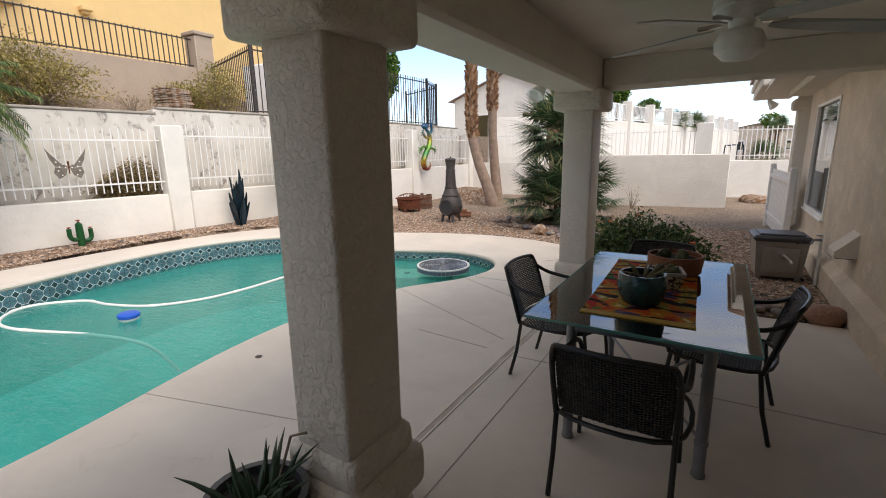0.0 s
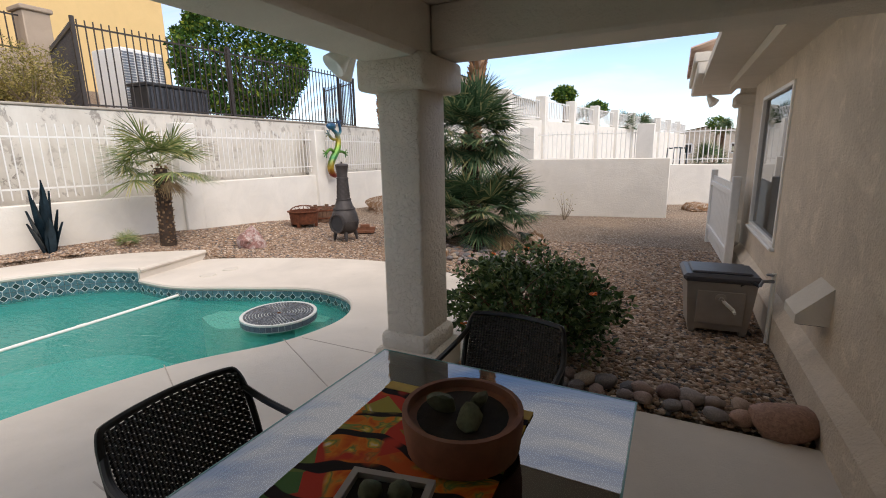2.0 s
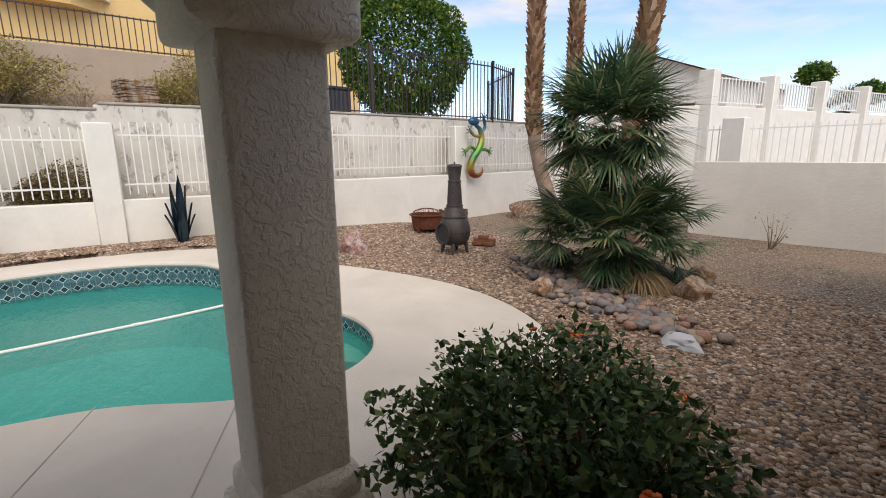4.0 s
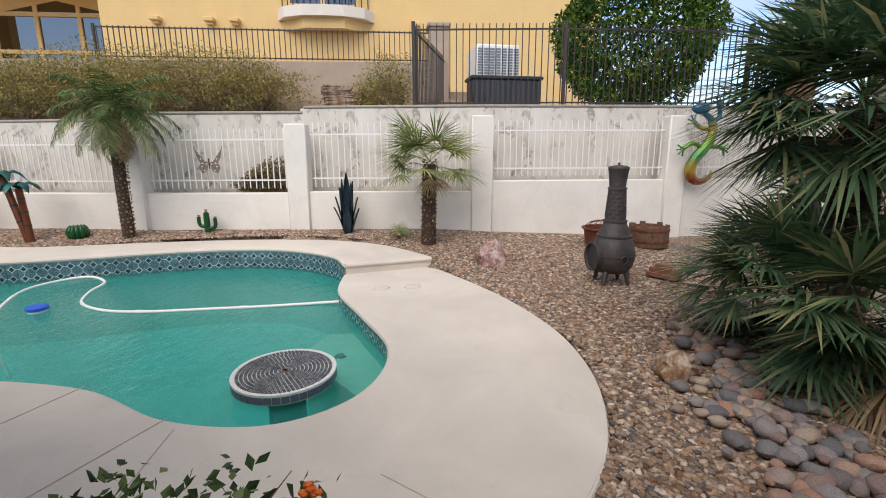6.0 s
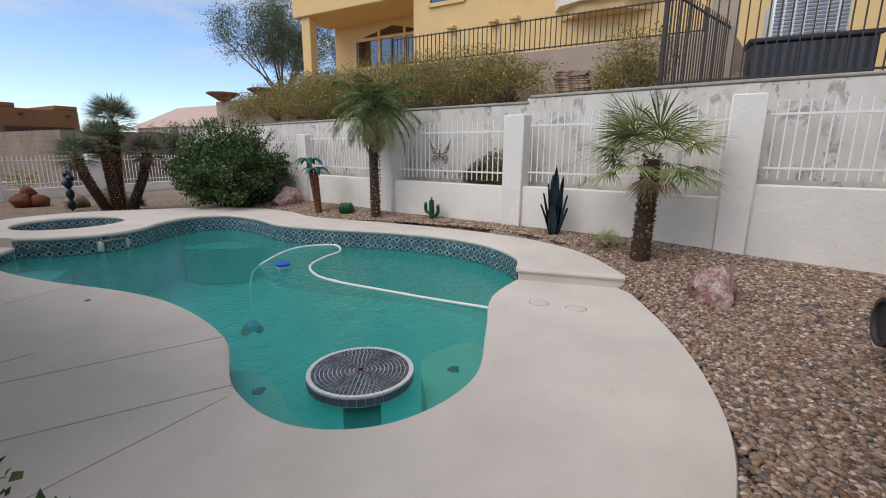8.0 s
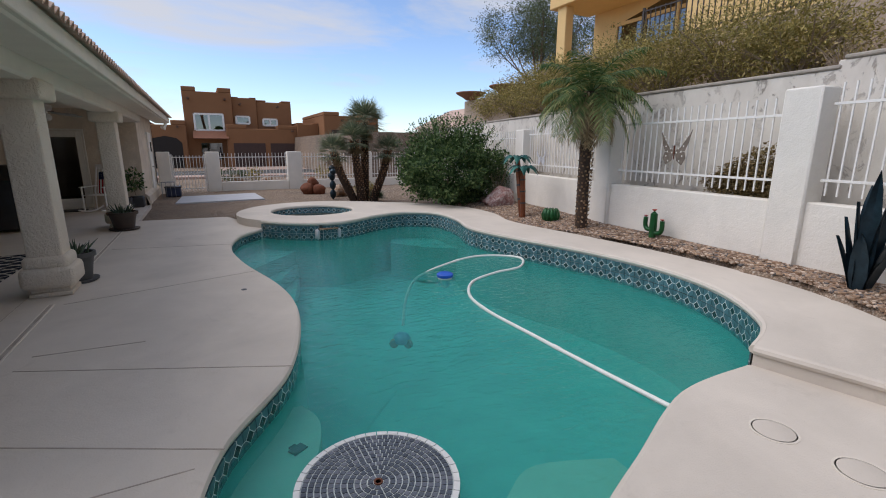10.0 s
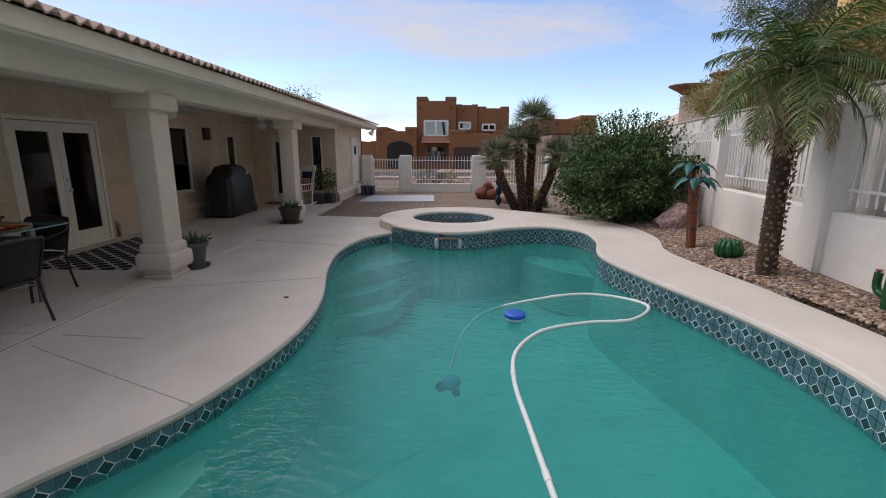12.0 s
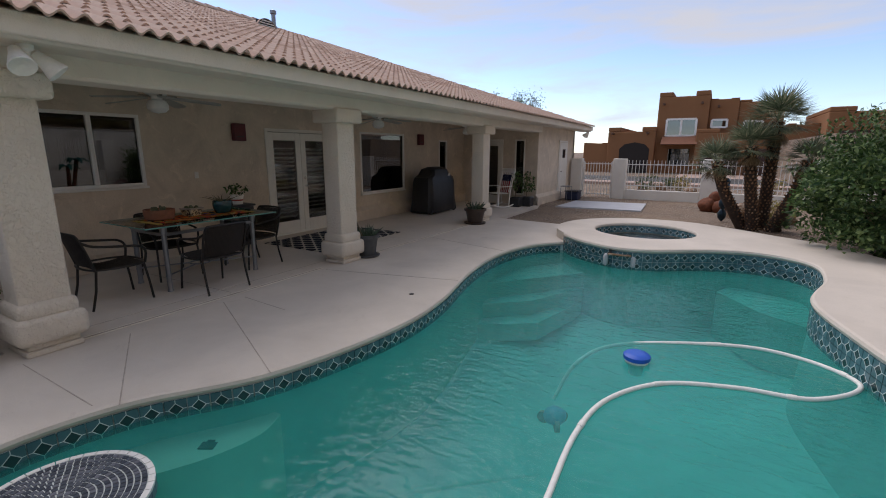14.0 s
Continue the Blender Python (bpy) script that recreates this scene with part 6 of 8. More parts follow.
def trunk_boots(ob, r0, r1, h, lean=(0, 0), mat=PALMBOOT, rows=None, size=0.04):
    """Old cut leaf bases set round a trunk."""
    bt = Geo()
    rows = rows or max(2, int(h / 0.065))
    for i in range(rows):
        t = (i + 0.5) / rows
        r = r0 + (r1 - r0) * t
        for k in range(9):
            a = (k + 0.5 * (i % 2)) * math.tau / 9 + 0.02 * i
            a += rng.uniform(-0.25, 0.25)
            c = Vector((lean[0] * t + r * math.cos(a), lean[1] * t + r * math.sin(a), h * t + rng.uniform(-0.03, 0.03)))
            o = Vector((math.cos(a), math.sin(a), 0))
            s = Vector((-math.sin(a), math.cos(a), 0)) * size * 0.5
            tipv = c + o * size * rng.uniform(0.5, 0.9) + Vector((0, 0, size * 0.9))
            bt.add([c - s, c + s, tipv + s * 0.5, tipv - s * 0.5, c - s * 0.8 + Vector((0, 0, size * 0.9)), c + s * 0.8 + Vector((0, 0, size * 0.9))], [(0, 1, 2, 3), (3, 2, 5, 4), (0, 3, 4), (1, 5, 2)])
    tagged(part("leaf_base_coat", bt, mat, ob, "cut leaf bases", False), kind="stuff")


def fan_palm(at, h, r, label, leaf, fronds, stalk, size, seed, dry=6, lean=(0, 0), group="", low=-0.5, name="fan_palm", high=1.35):
    ob = thing(name, at, label, "palm tree", group)
    part("trunk", Geo().tube([(lean[0] * t, lean[1] * t, h * t - 0.05) for t in (0, 0.3, 0.6, 0.85, 1)], [r * 1.15, r, r * 0.95, r, r * 0.8], 14), PALMBARK, ob)
    trunk_boots(ob, r, r * 0.95, h, lean, SHAG if group else PALMBOOT)
    q = random.Random(seed)
    crown, dead = Geo(), Geo()
    for i in range(fronds):
        t = i / fronds
        fan_frond(crown, q, (lean[0], lean[1], h), q.uniform(0, math.tau), low + (high - low) * t ** 1.2 + q.uniform(-0.15, 0.15), stalk * q.uniform(0.75, 1.1), size * q.uniform(0.85, 1.1))
    part("crown", crown, leaf, ob, smooth=False)
    for i in range(dry):
        fan_frond(dead, q, (lean[0], lean[1], h - 0.08), q.uniform(0, math.tau), q.uniform(-1.1, -0.6), stalk * 0.5, size * 0.6, 18, 70, 0.9)
    if dry:
        part("dry_leaves", dead, LEAF_DRY, ob, "dry brown hanging leaves", False)
    return ob


fan_palm((-7.77, 7.23, 0.16), 1.42, 0.12, "small fan palm with shaggy trunk in the gravel bed", LEAF_PALMLIT, 27, 0.56, 0.62, 21, 4, (0.02, 0.03), low=-0.35, high=1.1)


def feather_palm(at, h, r, label, seed):
    ob = thing("feather_palm", at, label, "palm tree")
    part("trunk", Geo().tube([(0, 0, -0.1), (0.02, 0, h * 0.5), (0, 0.03, h)], [r * 1.05, r * 0.95, r * 1.15], 14), PALMBARK, ob)
    trunk_boots(ob, r, r * 1.1, h, (0, 0.03), size=0.036)
    q = random.Random(seed)
    for name, n, mat, e0, e1, tag in (("crown", 22, LEAF_MID, 0.05, 1.5, ""), ("yellow_leaves", 7, LEAF_PALMLIT, -0.3, 0.35, "yellowing fronds"), ("dry_leaves", 9, LEAF_DRY, -0.75, -0.2, "dry brown hanging fronds")):
        g = Geo()
        for i in range(n):
            az, el = i * 2.4 + q.uniform(-0.3, 0.3), e0 + (e1 - e0) * (i + q.random()) / n
            L = q.uniform(0.95, 1.25) * (0.8 if mat is LEAF_DRY else 1)
            out = Vector((math.cos(az), math.sin(az), 0))
            pts = []
            for t in (0, 0.2, 0.4, 0.6, 0.8, 1.0):
                e = el - 1.35 * t
                p = (pts[-1] if pts else Vector((0, 0.03, h - 0.02))) + (out * math.cos(e) + Vector((0, 0, math.sin(e)))) * (L * 0.2 if pts else 0)
                pts.append(p)
            g.tube(pts, [0.014, 0.011, 0.009, 0.007, 0.005, 0.003], 4, False)
            side = out.cross(Vector((0, 0, 1)))
            for k in range(34):
                t = 0.14 + 0.86 * k / 34
                j = min(4, int(t * 5))
                c = pts[j].lerp(pts[j + 1], t * 5 - j)
                fw = (pts[j + 1] - pts[j]).normalized()
                for s in (-1, 1):
                    l = 0.30 * math.sin(math.pi * (0.15 + 0.8 * t)) * q.uniform(0.85, 1.1)
                    v = (side * s * 0.85 + fw * 0.55 + Vector((0, 0, -0.15 + q.uniform(-0.2, 0.15)))).normalized()
                    w = fw * 0.011
                    m = c + v * l * 0.55
                    e_ = c + v * l + Vector((0, 0, -0.07 * q.random() - 0.03))
                    g.add([c - w * 0.5, c + w * 0.5, m + w, m - w, e_], [(0, 1, 2, 3), (3, 2, 4)])
        part(name, g, mat, ob, tag, False)
    return ob


feather_palm((-8.72, 1.81, 0.2), 2.3, 0.1, "feather palm with shaggy trunk and drooping dry fronds", 5)
# the large double-crowned clump on the gravel
bp = fan_palm((-3.0, 10.05, 0.0), 2.05, 0.15, "large multi-crowned dark green fan palm on the gravel", LEAF_PALM, 84, 0.62, 0.72, 31, 8, (-0.1, 0.0), low=-0.6, name="clumping_fan_palm")
q = random.Random(77)
g = Geo()
for i in range(120):
    a = q.uniform(0, math.tau)
    rr = q.uniform(0.05, 0.45)
    fan_frond(g, q, (rr * math.cos(a), rr * math.sin(a), 0.55 + q.uniform(-0.15, 0.3)), a + q.uniform(-0.5, 0.5), q.uniform(-0.5, 1.0), q.uniform(0.32, 0.7), q.uniform(0.46, 0.62), 26, 100, 0.5, 1.35)
part("lower_crown", g, LEAF_PALM, bp, "", False)
g = Geo()
for i in range(12):
    a = q.uniform(0, math.tau)
    fan_frond(g, q, (0.3 * math.cos(a), 0.3 * math.sin(a), 0.5), a, q.uniform(-0.75, -0.35), 0.45, 0.5, 16, 60, 1.0)
tagged(part("dry_skirt", g, LEAF_DRY, bp, "yellow-brown dry leaf skirt", False), kind="stuff")
# tall palms in the far corner: trunks, with crowns far above
for bx, by, bz, mx_, my_, mz, shag in ((-6.05, 12.95, 0.1, -6.83, 12.95, 2.2, 2.1), (-6.55, 14.35, 0.0, -6.8, 14.4, 2.6, 3.0), (-3.75, 12.1, -0.05, -3.9, 12.1, 2.4, 1.6)):
    ob = thing("tall_palm", (bx, by, bz), "tall palm with smooth leaning foot and shaggy reddish-brown trunk", "palm tree", "tall palms")
    H = 9.5
    dx, dy = mx_ - bx, my_ - by
    up_x = 0.55 if bx > -5 else 0.0
    pts = [(0, 0, -0.15), (dx * 0.3, dy * 0.3, mz * 0.25), (dx * 0.66, dy * 0.66, mz * 0.55), (dx * 0.92, dy * 0.92, mz * 0.85), (dx + 0.1 * up_x, dy, mz * 1.2), (dx + 0.5 * up_x, dy, mz * 1.9), (dx + up_x * 1.6, dy + 0.1, H)]
    part("trunk", Geo().tube(pts, [0.21, 0.175, 0.16, 0.15, 0.15, 0.15, 0.14], 14), TALLBARK, ob)
    bt = Geo()
    ctr = curve([Vector(p_) for p_ in pts], n=10)
    rows = 0
    z = shag - bz
    while z < H - 0.2:
        c0 = min(ctr, key=lambda v: abs(v[2] - z))
        nx_ = min(ctr, key=lambda v: abs(v[2] - z - 0.3) if v[2] > z else 9)
        k = 0.0 if nx_[2] == c0[2] else max(0, min(1, (z - c0[2]) / (nx_[2] - c0[2])))
        c0 = Vector(c0).lerp(Vector(nx_), k)
        c0.z = z
        for s in range(8):
            a = s * math.tau / 8 + rows * 0.55 + q.uniform(-0.1, 0.1)
            o = Vector((math.cos(a), math.sin(a), 0))
            sd = Vector((-math.sin(a), math.cos(a), 0)) * 0.05
            c = c0 + o * 0.145
            e_ = c + o * q.uniform(0.05, 0.10) + Vector((0, 0, q.uniform(0.11, 0.18)))
            bt.add([c - sd, c + sd, e_ + sd * 0.5, e_ - sd * 0.5, c + Vector((0, 0, 0.13))], [(0, 1, 2, 3), (3, 2, 4), (0, 3, 4), (1, 4, 2)])
        z += 0.085
        rows += 1
    tagged(part("leaf_base_coat", bt, SHAG, ob, "split dry leaf bases", False), kind="stuff")
    g = Geo()
    for s in range(26):
        fan_frond(g, q, pts[-1], q.uniform(0, math.tau), q.uniform(-0.5, 1.2), 0.9, 0.9, 20)
    part("crown", g, LEAF_PALM, ob, "", False)
# four-trunk palm group by the spa, leaning out of one clump


def clump_palm(at, head, r, fronds, stalk, size, seed, sag):
    """A palm whose trunk leaves the clump low and curves up to its head."""
    ob = thing("clustered_palm", at, "grey-green fan palm curving out of a shared clump", "palm tree", "clustered palms")
    dx, dy, h = head[0] - at[0], head[1] - at[1], head[2] - at[2]
    pts = curve([(0, 0, -0.1), (dx * (0.25 + sag), dy * (0.25 + sag), h * 0.25), (dx * (0.62 + sag), dy * (0.62 + sag), h * 0.6), (dx, dy, h)], n=6)
    part("trunk", Geo().tube(pts, [r * 1.1 - r * 0.2 * i / (len(pts) - 1) for i in range(len(pts))], 12), PALMBARK, ob)
    q = random.Random(seed)
    bt = Geo()
    rows = int(h / 0.06)
    for i in range(rows):
        f = (i + 0.5) / rows * (len(pts) - 1)
        k = min(int(f), len(pts) - 2)
        c0 = Vector(pts[k]).lerp(Vector(pts[k + 1]), f - k)
        for j in range(9):
            a = (j + 0.5 * (i % 2)) * math.tau / 9 + q.uniform(-0.15, 0.15)
            o = Vector((math.cos(a), math.sin(a), 0))
            sd = Vector((-math.sin(a), math.cos(a), 0)) * 0.024
            c = c0 + o * r * 0.95
            e_ = c + o * q.uniform(0.02, 0.045) + Vector((0, 0, q.uniform(0.04, 0.06)))
            bt.add([c - sd, c + sd, e_ + sd * 0.5, e_ - sd * 0.5, c + Vector((0, 0, 0.05))], [(0, 1, 2, 3), (3, 2, 4), (0, 3, 4), (1, 4, 2)])
    tagged(part("leaf_base_coat", bt, SHAG, ob, "cut leaf bases", False), kind="stuff")
    crown, dead = Geo(), Geo()
    for i in range(fronds):
        t = i / fronds
        fan_frond(crown, q, (dx, dy, h), i * 2.4 + q.uniform(-0.3, 0.3), -0.45 + 1.75 * t ** 1.1 + q.uniform(-0.12, 0.12), stalk * q.uniform(0.8, 1.1), size * q.uniform(0.85, 1.1), 22, 88, 0.2)
    part("crown", crown, LEAF_SAGE, ob, "", False)
    for i in range(10):
        fan_frond(dead, q, (dx, dy, h - 0.06), q.uniform(0, math.tau), q.uniform(-1.1, -0.5), stalk * 0.6, size * 0.6, 14, 60, 0.8)
    part("dry_leaves", dead, LEAF_DRY, ob, "dry hanging leaves under the crown", False)


for i, (b0, hd, fr, stk, sz) in enumerate((((-6.88, -5.6, 0.05), (-6.2, -5.25, 1.45), 40, 0.3, 0.42), ((-7.02, -5.45, 0.05), (-6.78, -5.2, 1.78), 44, 0.32, 0.45), ((-7.2, -5.7, 0.05), (-7.2, -5.5, 2.3), 50, 0.38, 0.5), ((-7.35, -5.5, 0.05), (-7.8, -5.2, 1.5), 36, 0.28, 0.4))):
    clump_palm(b0, hd, 0.115, fr, stk, sz, 50 + i, (0.12, 0.05, 0.0, 0.1)[i])
fan_palm((-7.5, -5.5, 0.0), 0.12, 0.05, "low green palm sprout under the clustered palms", LEAF_PALM, 16, 0.12, 0.28, 63, 0, (0, 0), "", 0.1)
fan_palm((-8.05, 6.7, 0.2), 0.06, 0.03, "small green palm seedling beside the fan palm", LEAF_PALMLIT, 7, 0.14, 0.22, 64, 0, (0, 0), "", 0.1)

# ---------- shrubs ----------


def shrub(name, at, n, rad, size, seed, mat, label, squash=(1, 1, 1), shell=0.4, stems=14, cat="bush", twig=TWIG, lumps=0.35, group="", long=1.7):
    ob = thing(name, at, label, cat, group)
    st = Geo()
    q = random.Random(seed)
    for _ in range(stems):
        a, k = q.uniform(0, math.tau), q.uniform(0.3, 0.95)
        e = Vector((math.cos(a) * rad * squash[0] * k, math.sin(a) * rad * squash[1] * k, rad * squash[2] * (0.7 + 0.9 * q.random())))
        m = e * 0.5 + Vector((q.uniform(-0.1, 0.1), q.uniform(-0.1, 0.1), 0.02)) * rad
        st.tube([(0, 0, -0.05), m, e], [0.014 * rad + 0.004, 0.009 * rad + 0.003, 0.003], 5)
    part("branching", st, twig, ob)
    part("foliage", leaf_ball(n, rad, size, seed, squash, shell, 0, lumps, long).turned(pose(0, 0, rad * squash[2] * 0.98)), mat, ob, smooth=False)
    return ob


lan = shrub("lantana_bush", (-0.76, 6.0, 0), 8200, 0.76, 0.036, 8, LEAF_LANTANA, "dark green lantana bush with a few orange flowers by the patio", (0.98, 0.92, 0.55), 0.42, 90, lumps=0.42, twig=REDTWIG)
q = random.Random(3)
for x, y, z in ((-0.42, -0.45, 0.30), (0.55, -0.2, 0.6), (-0.1, 0.3, 0.82), (-0.5, 0.45, 0.7), (0.3, 0.6, 0.55), (0.1, -0.6, 0.12)):
    fl = Geo()
    for _ in range(10):
        rock(fl, (x + q.uniform(-0.025, 0.025), y + q.uniform(-0.025, 0.025), z + q.uniform(-0.012, 0.012)), 0.013, q.random() * 9, (1, 1, 0.6), 0.2, 1)
    part("flower", fl, PETAL, lan, "orange flower head")
tw = Geo()
for _ in range(60):
    a = q.uniform(0, math.tau)
    p0 = Vector((math.cos(a) * 0.55 * q.random(), math.sin(a) * 0.55 * q.random(), q.uniform(0.15, 0.55)))
    v = Vector((q.uniform(-1, 1), q.uniform(-1, 1), q.uniform(0.0, 1.2))).normalized()
    tw.tube([p0, p0 + v * 0.25, p0 + v * 0.42 + Vector((0, 0, -0.04))], [0.005, 0.004, 0.002], 4)
part("bare_twig_tangle", tw, REDTWIG, lan, "thin bare shoots")
sh = Geo()
for _ in range(70):
    a, rr = q.uniform(0, math.tau), q.uniform(0.1, 0.68)
    b0 = Vector((rr * math.cos(a), rr * math.sin(a), 0.70 - 0.4 * rr))
    for k in range(9):
        c = b0 + Vector((q.uniform(-0.03, 0.03), q.uniform(-0.03, 0.03), 0.035 * k))
        s = Vector((q.uniform(-1, 1), q.uniform(-1, 1), 0.3)).normalized() * 0.03
        p = s.cross(Vector((0, 0, 1))).normalized() * 0.013
        sh.add([c, c + s * 0.5 + p, c + s * 1.2, c + s * 0.5 - p], [(0, 1, 2, 3)])
part("young_leaves", sh, LEAF_LANTANA, lan, "", False)
bb = shrub("large_shrub", (-8.75, -3.1, 0.1), 26000, 1.2, 0.052, 15, LEAF_BUSH, "large rounded dense green shrub on the gravel bed", (1.12, 1.12, 0.80), 0.55, 20, lumps=0.45)
sp_ = Geo()
for _ in range(190):
    a, rr = q.uniform(0, math.tau), q.uniform(0.1, 1.08)
    b0 = Vector((1.15 * rr * math.cos(a), 1.15 * rr * math.sin(a), 0.95 + 0.85 * math.sqrt(max(0.0, 1.15 - rr * rr)) * q.uniform(0.85, 1.0)))
    v = Vector((math.cos(a) * 0.8 * rr, math.sin(a) * 0.8 * rr, 1)).normalized()
    for k in range(14):
        c = b0 + v * 0.04 * k
        s = Vector((q.uniform(-1, 1), q.uniform(-1, 1), 0.6)).normalized() * 0.075
        p = s.cross(Vector((0, 0, 1))).normalized() * 0.02
        sp_.add([c, c + s * 0.5 + p, c + s, c + s * 0.5 - p], [(0, 1, 2, 3)])
tagged(part("sprigs", sp_, LEAF_BUSH, bb, "upright leafy sprigs", False), kind="stuff")
shrub("sparse_shrub", (-9.6, -2.1, 0.2), 500, 0.6, 0.03, 19, LEAF_ACACIA, "thin open shrub beside the yard wall", (0.8, 0.8, 1.0), 0.2, 24)
shrub("small_shrub", (-7.6, -6.9, 0.0), 900, 0.4, 0.035, 20, LEAF_DESERT, "low straw-green shrub behind the palms", (1, 1, 0.7), 0.3, 16)
shrub("bare_rose", (-2.15, 13.9, 0.0), 50, 0.42, 0.03, 22, LEAF_DESERT, "small bare twiggy rose bush before the low wall", (0.8, 0.8, 1), 0.2, 10)
# dry brush heaped behind the fence panel
g = leaf_ball(9000, 0.45, 0.03, 41, (0.3, 1.45, 1.5), 0.1, 0, 0.3)
g.v = [(x, y, z * (0.25 + 0.75 * max(0.0, min(1.0, (y + 0.6) / 1.1)))) for x, y, z in g.v]
db = thing("dry_brush", (-9.36, 4.1, 1.12), "heap of dry brown brush behind the white fence", "brush")
part("brush", g, DRYBRUSH, db, "", False)
# desert shrubs on the bank
q = random.Random(12)
for i, (y, s) in enumerate(((-7.6, 1.0), (-5.9, 1.1), (-4.4, 1.15), (-2.9, 1.2), (-1.5, 1.15), (-0.2, 1.25), (1.2, 1.1), (2.4, 1.2), (3.6, 0.95), (6.3, 0.6))):
    x = wall_x(y) - q.uniform(1.5, 2.3)
    shrub("desert_shrub", (x, y, ground_h(x, y) - 0.05), int(7500 * s), 0.92 * s, 0.024, 100 + i, LEAF_DESERT, "olive-brown feathery desert shrub on the bank", (1.0, 1.35, 0.68), 0.2, 40, lumps=0.5, long=3.2, group="desert shrubs on the bank")
shrub("dry_shrub", (-10.0, 6.6, 2.5), 4200, 0.66, 0.022, 131, LEAF_DESERT, "wispy yellowing shrub by the dark fence", (0.9, 1.0, 0.95), 0.1, 40, lumps=0.5, long=3.0)
shrub("dead_shrub", (-10.0, 4.7, 2.45), 60, 0.3, 0.03, 132, DRYBRUSH, "small bare grey shrub on the bank", (1, 1.2, 0.9), 0.1, 34)
# clipped tree behind the dark fence
tr = thing("clipped_tree", (-11.9, 12.8, 2.4), "dense round clipped tree behind the dark fence", "tree")
part("trunk", Geo().tube([(0, 0, 0), (0.05, 0, 0.6), (0, 0.05, 1.3)], [0.13, 0.11, 0.1], 10), BARK, tr)
limb = Geo()
for k in range(7):
    a = k * 0.9
    limb.tube([(0, 0, 0.7), (0.5 * math.cos(a), 0.5 * math.sin(a), 1.4), (1.1 * math.cos(a), 1.1 * math.sin(a), 2.3)], [0.06, 0.04, 0.015], 6)
part("branching", limb, BARK, tr)
part("crown", leaf_ball(17000, 1.88, 0.085, 51, (1.05, 1.05, 1.0), 0.72, 0.2, 0.16).turned(pose(0, 0, 2.25)), LEAF_TREE, tr, smooth=False)


def airy_tree(at, h, rad, label, seed, n=9000, mat=LEAF_ACACIA):
    ob = thing("airy_tree", at, label, "tree")
    q = random.Random(seed)
    br, lf = Geo(), []
    part("trunk", Geo().tube([(0, 0, -0.2), (0.1, 0.05, h * 0.2), (0, 0.2, h * 0.35)], [0.22, 0.18, 0.14], 10), BARK, ob)
    for k in range(16):
        a, e = q.uniform(0, math.tau), q.uniform(0.35, 1.3)
        d = Vector((math.cos(a) * math.cos(e), math.sin(a) * math.cos(e), math.sin(e)))
        p0 = Vector((0, 0.15, h * q.uniform(0.2, 0.36)))
        p1 = p0 + d * rad * 0.55
        p2 = p0 + d * rad * 1.1 + Vector((0, 0, q.uniform(-0.1, 0.3)))
        br.tube([p0, p1, p2], [0.07, 0.045, 0.012], 6)
        for j in range(5):
            f = p1.lerp(p2, j / 4)
            v = (d + Vector((q.uniform(-1, 1), q.uniform(-1, 1), q.uniform(-0.4, 0.8)))).normalized()
            br.tube([f, f + v * rad * 0.3], [0.02, 0.006], 5)
            lf.append(f + v * rad * 0.26)
    part("branching", br, BARK, ob)
    g = Geo()
    for i, c in enumerate(lf):
        b = leaf_ball(n // len(lf), rad * 0.25, 0.042, seed * 10 + i, (1, 1, 0.8), 0.05, 0.6, 0.6, 3.4)
        b.turned(Matrix.Translation(c))
        g.add(b.v, b.f)
    part("crown", g, mat, ob, "", False)


airy_tree((-23.5, -18.0, 3.0), 7.4, 4.4, "tall airy grey-green desert tree beside the yellow house", 5, 42000)
airy_tree((-26.0, -12.0, 3.2), 6.0, 3.2, "airy grey-green desert tree behind the terrace", 6, 16000)
airy_tree((4.5, -19.0, 0.0), 4.8, 2.6, "airy willow-like tree beyond the house roof", 7, 12000)
airy_tree((-14.5, -16.5, 0.0), 3.3, 1.3, "small rough palm-like tree beyond the corner wall", 8, 2500, LEAF_SAGE)

# ---------- yard art and stones ----------
ag = thing("metal_agave", (-8.5, 5.78, 0.2), "dark blue-black metal agave sculpture by the wall", "garden sculpture")
q = random.Random(6)
for k, (az, lean, h) in enumerate(((0.2, 0.05, 1.2), (1.3, 0.12, 1.02), (2.6, 0.14, 0.98), (3.9, 0.12, 1.05), (5.2, 0.14, 0.9), (1.55, 0.34, 0.72), (4.75, 0.34, 0.74), (1.4, 0.55, 0.52), (4.85, 0.55, 0.55), (3.1, 0.3, 0.6), (0.0, 0.3, 0.62))):
    d = Vector((math.cos(az), math.sin(az), 0))
    s = Vector((-d.y, d.x, 0))
    b = Geo()
    rows = []
    for t, w in ((0, 0.035), (0.3, 0.075), (0.6, 0.072), (0.85, 0.04), (1.0, 0.002)):
        c = d * (0.04 + 0.62 * lean * h * t * (0.5 + 0.5 * t)) + Vector((0, 0, h * t))
        rows.append([c - s * w + d * 0.02, c, c + s * w + d * 0.02])
    for r in rows:
        b.v += [tuple(v) for v in r]
    b.f = [(3 * i + j, 3 * i + j + 1, 3 * i + j + 4, 3 * i + j + 3) for i in range(4) for j in range(2)]
    o = len(b.v)
    b.v += [tuple(Vector(v) - d * 0.006) for v in b.v[:o]]
    b.f += [tuple(o + i for i in f[::-1]) for f in b.f]
    part("leaf", b, NAVYMETAL, ag)


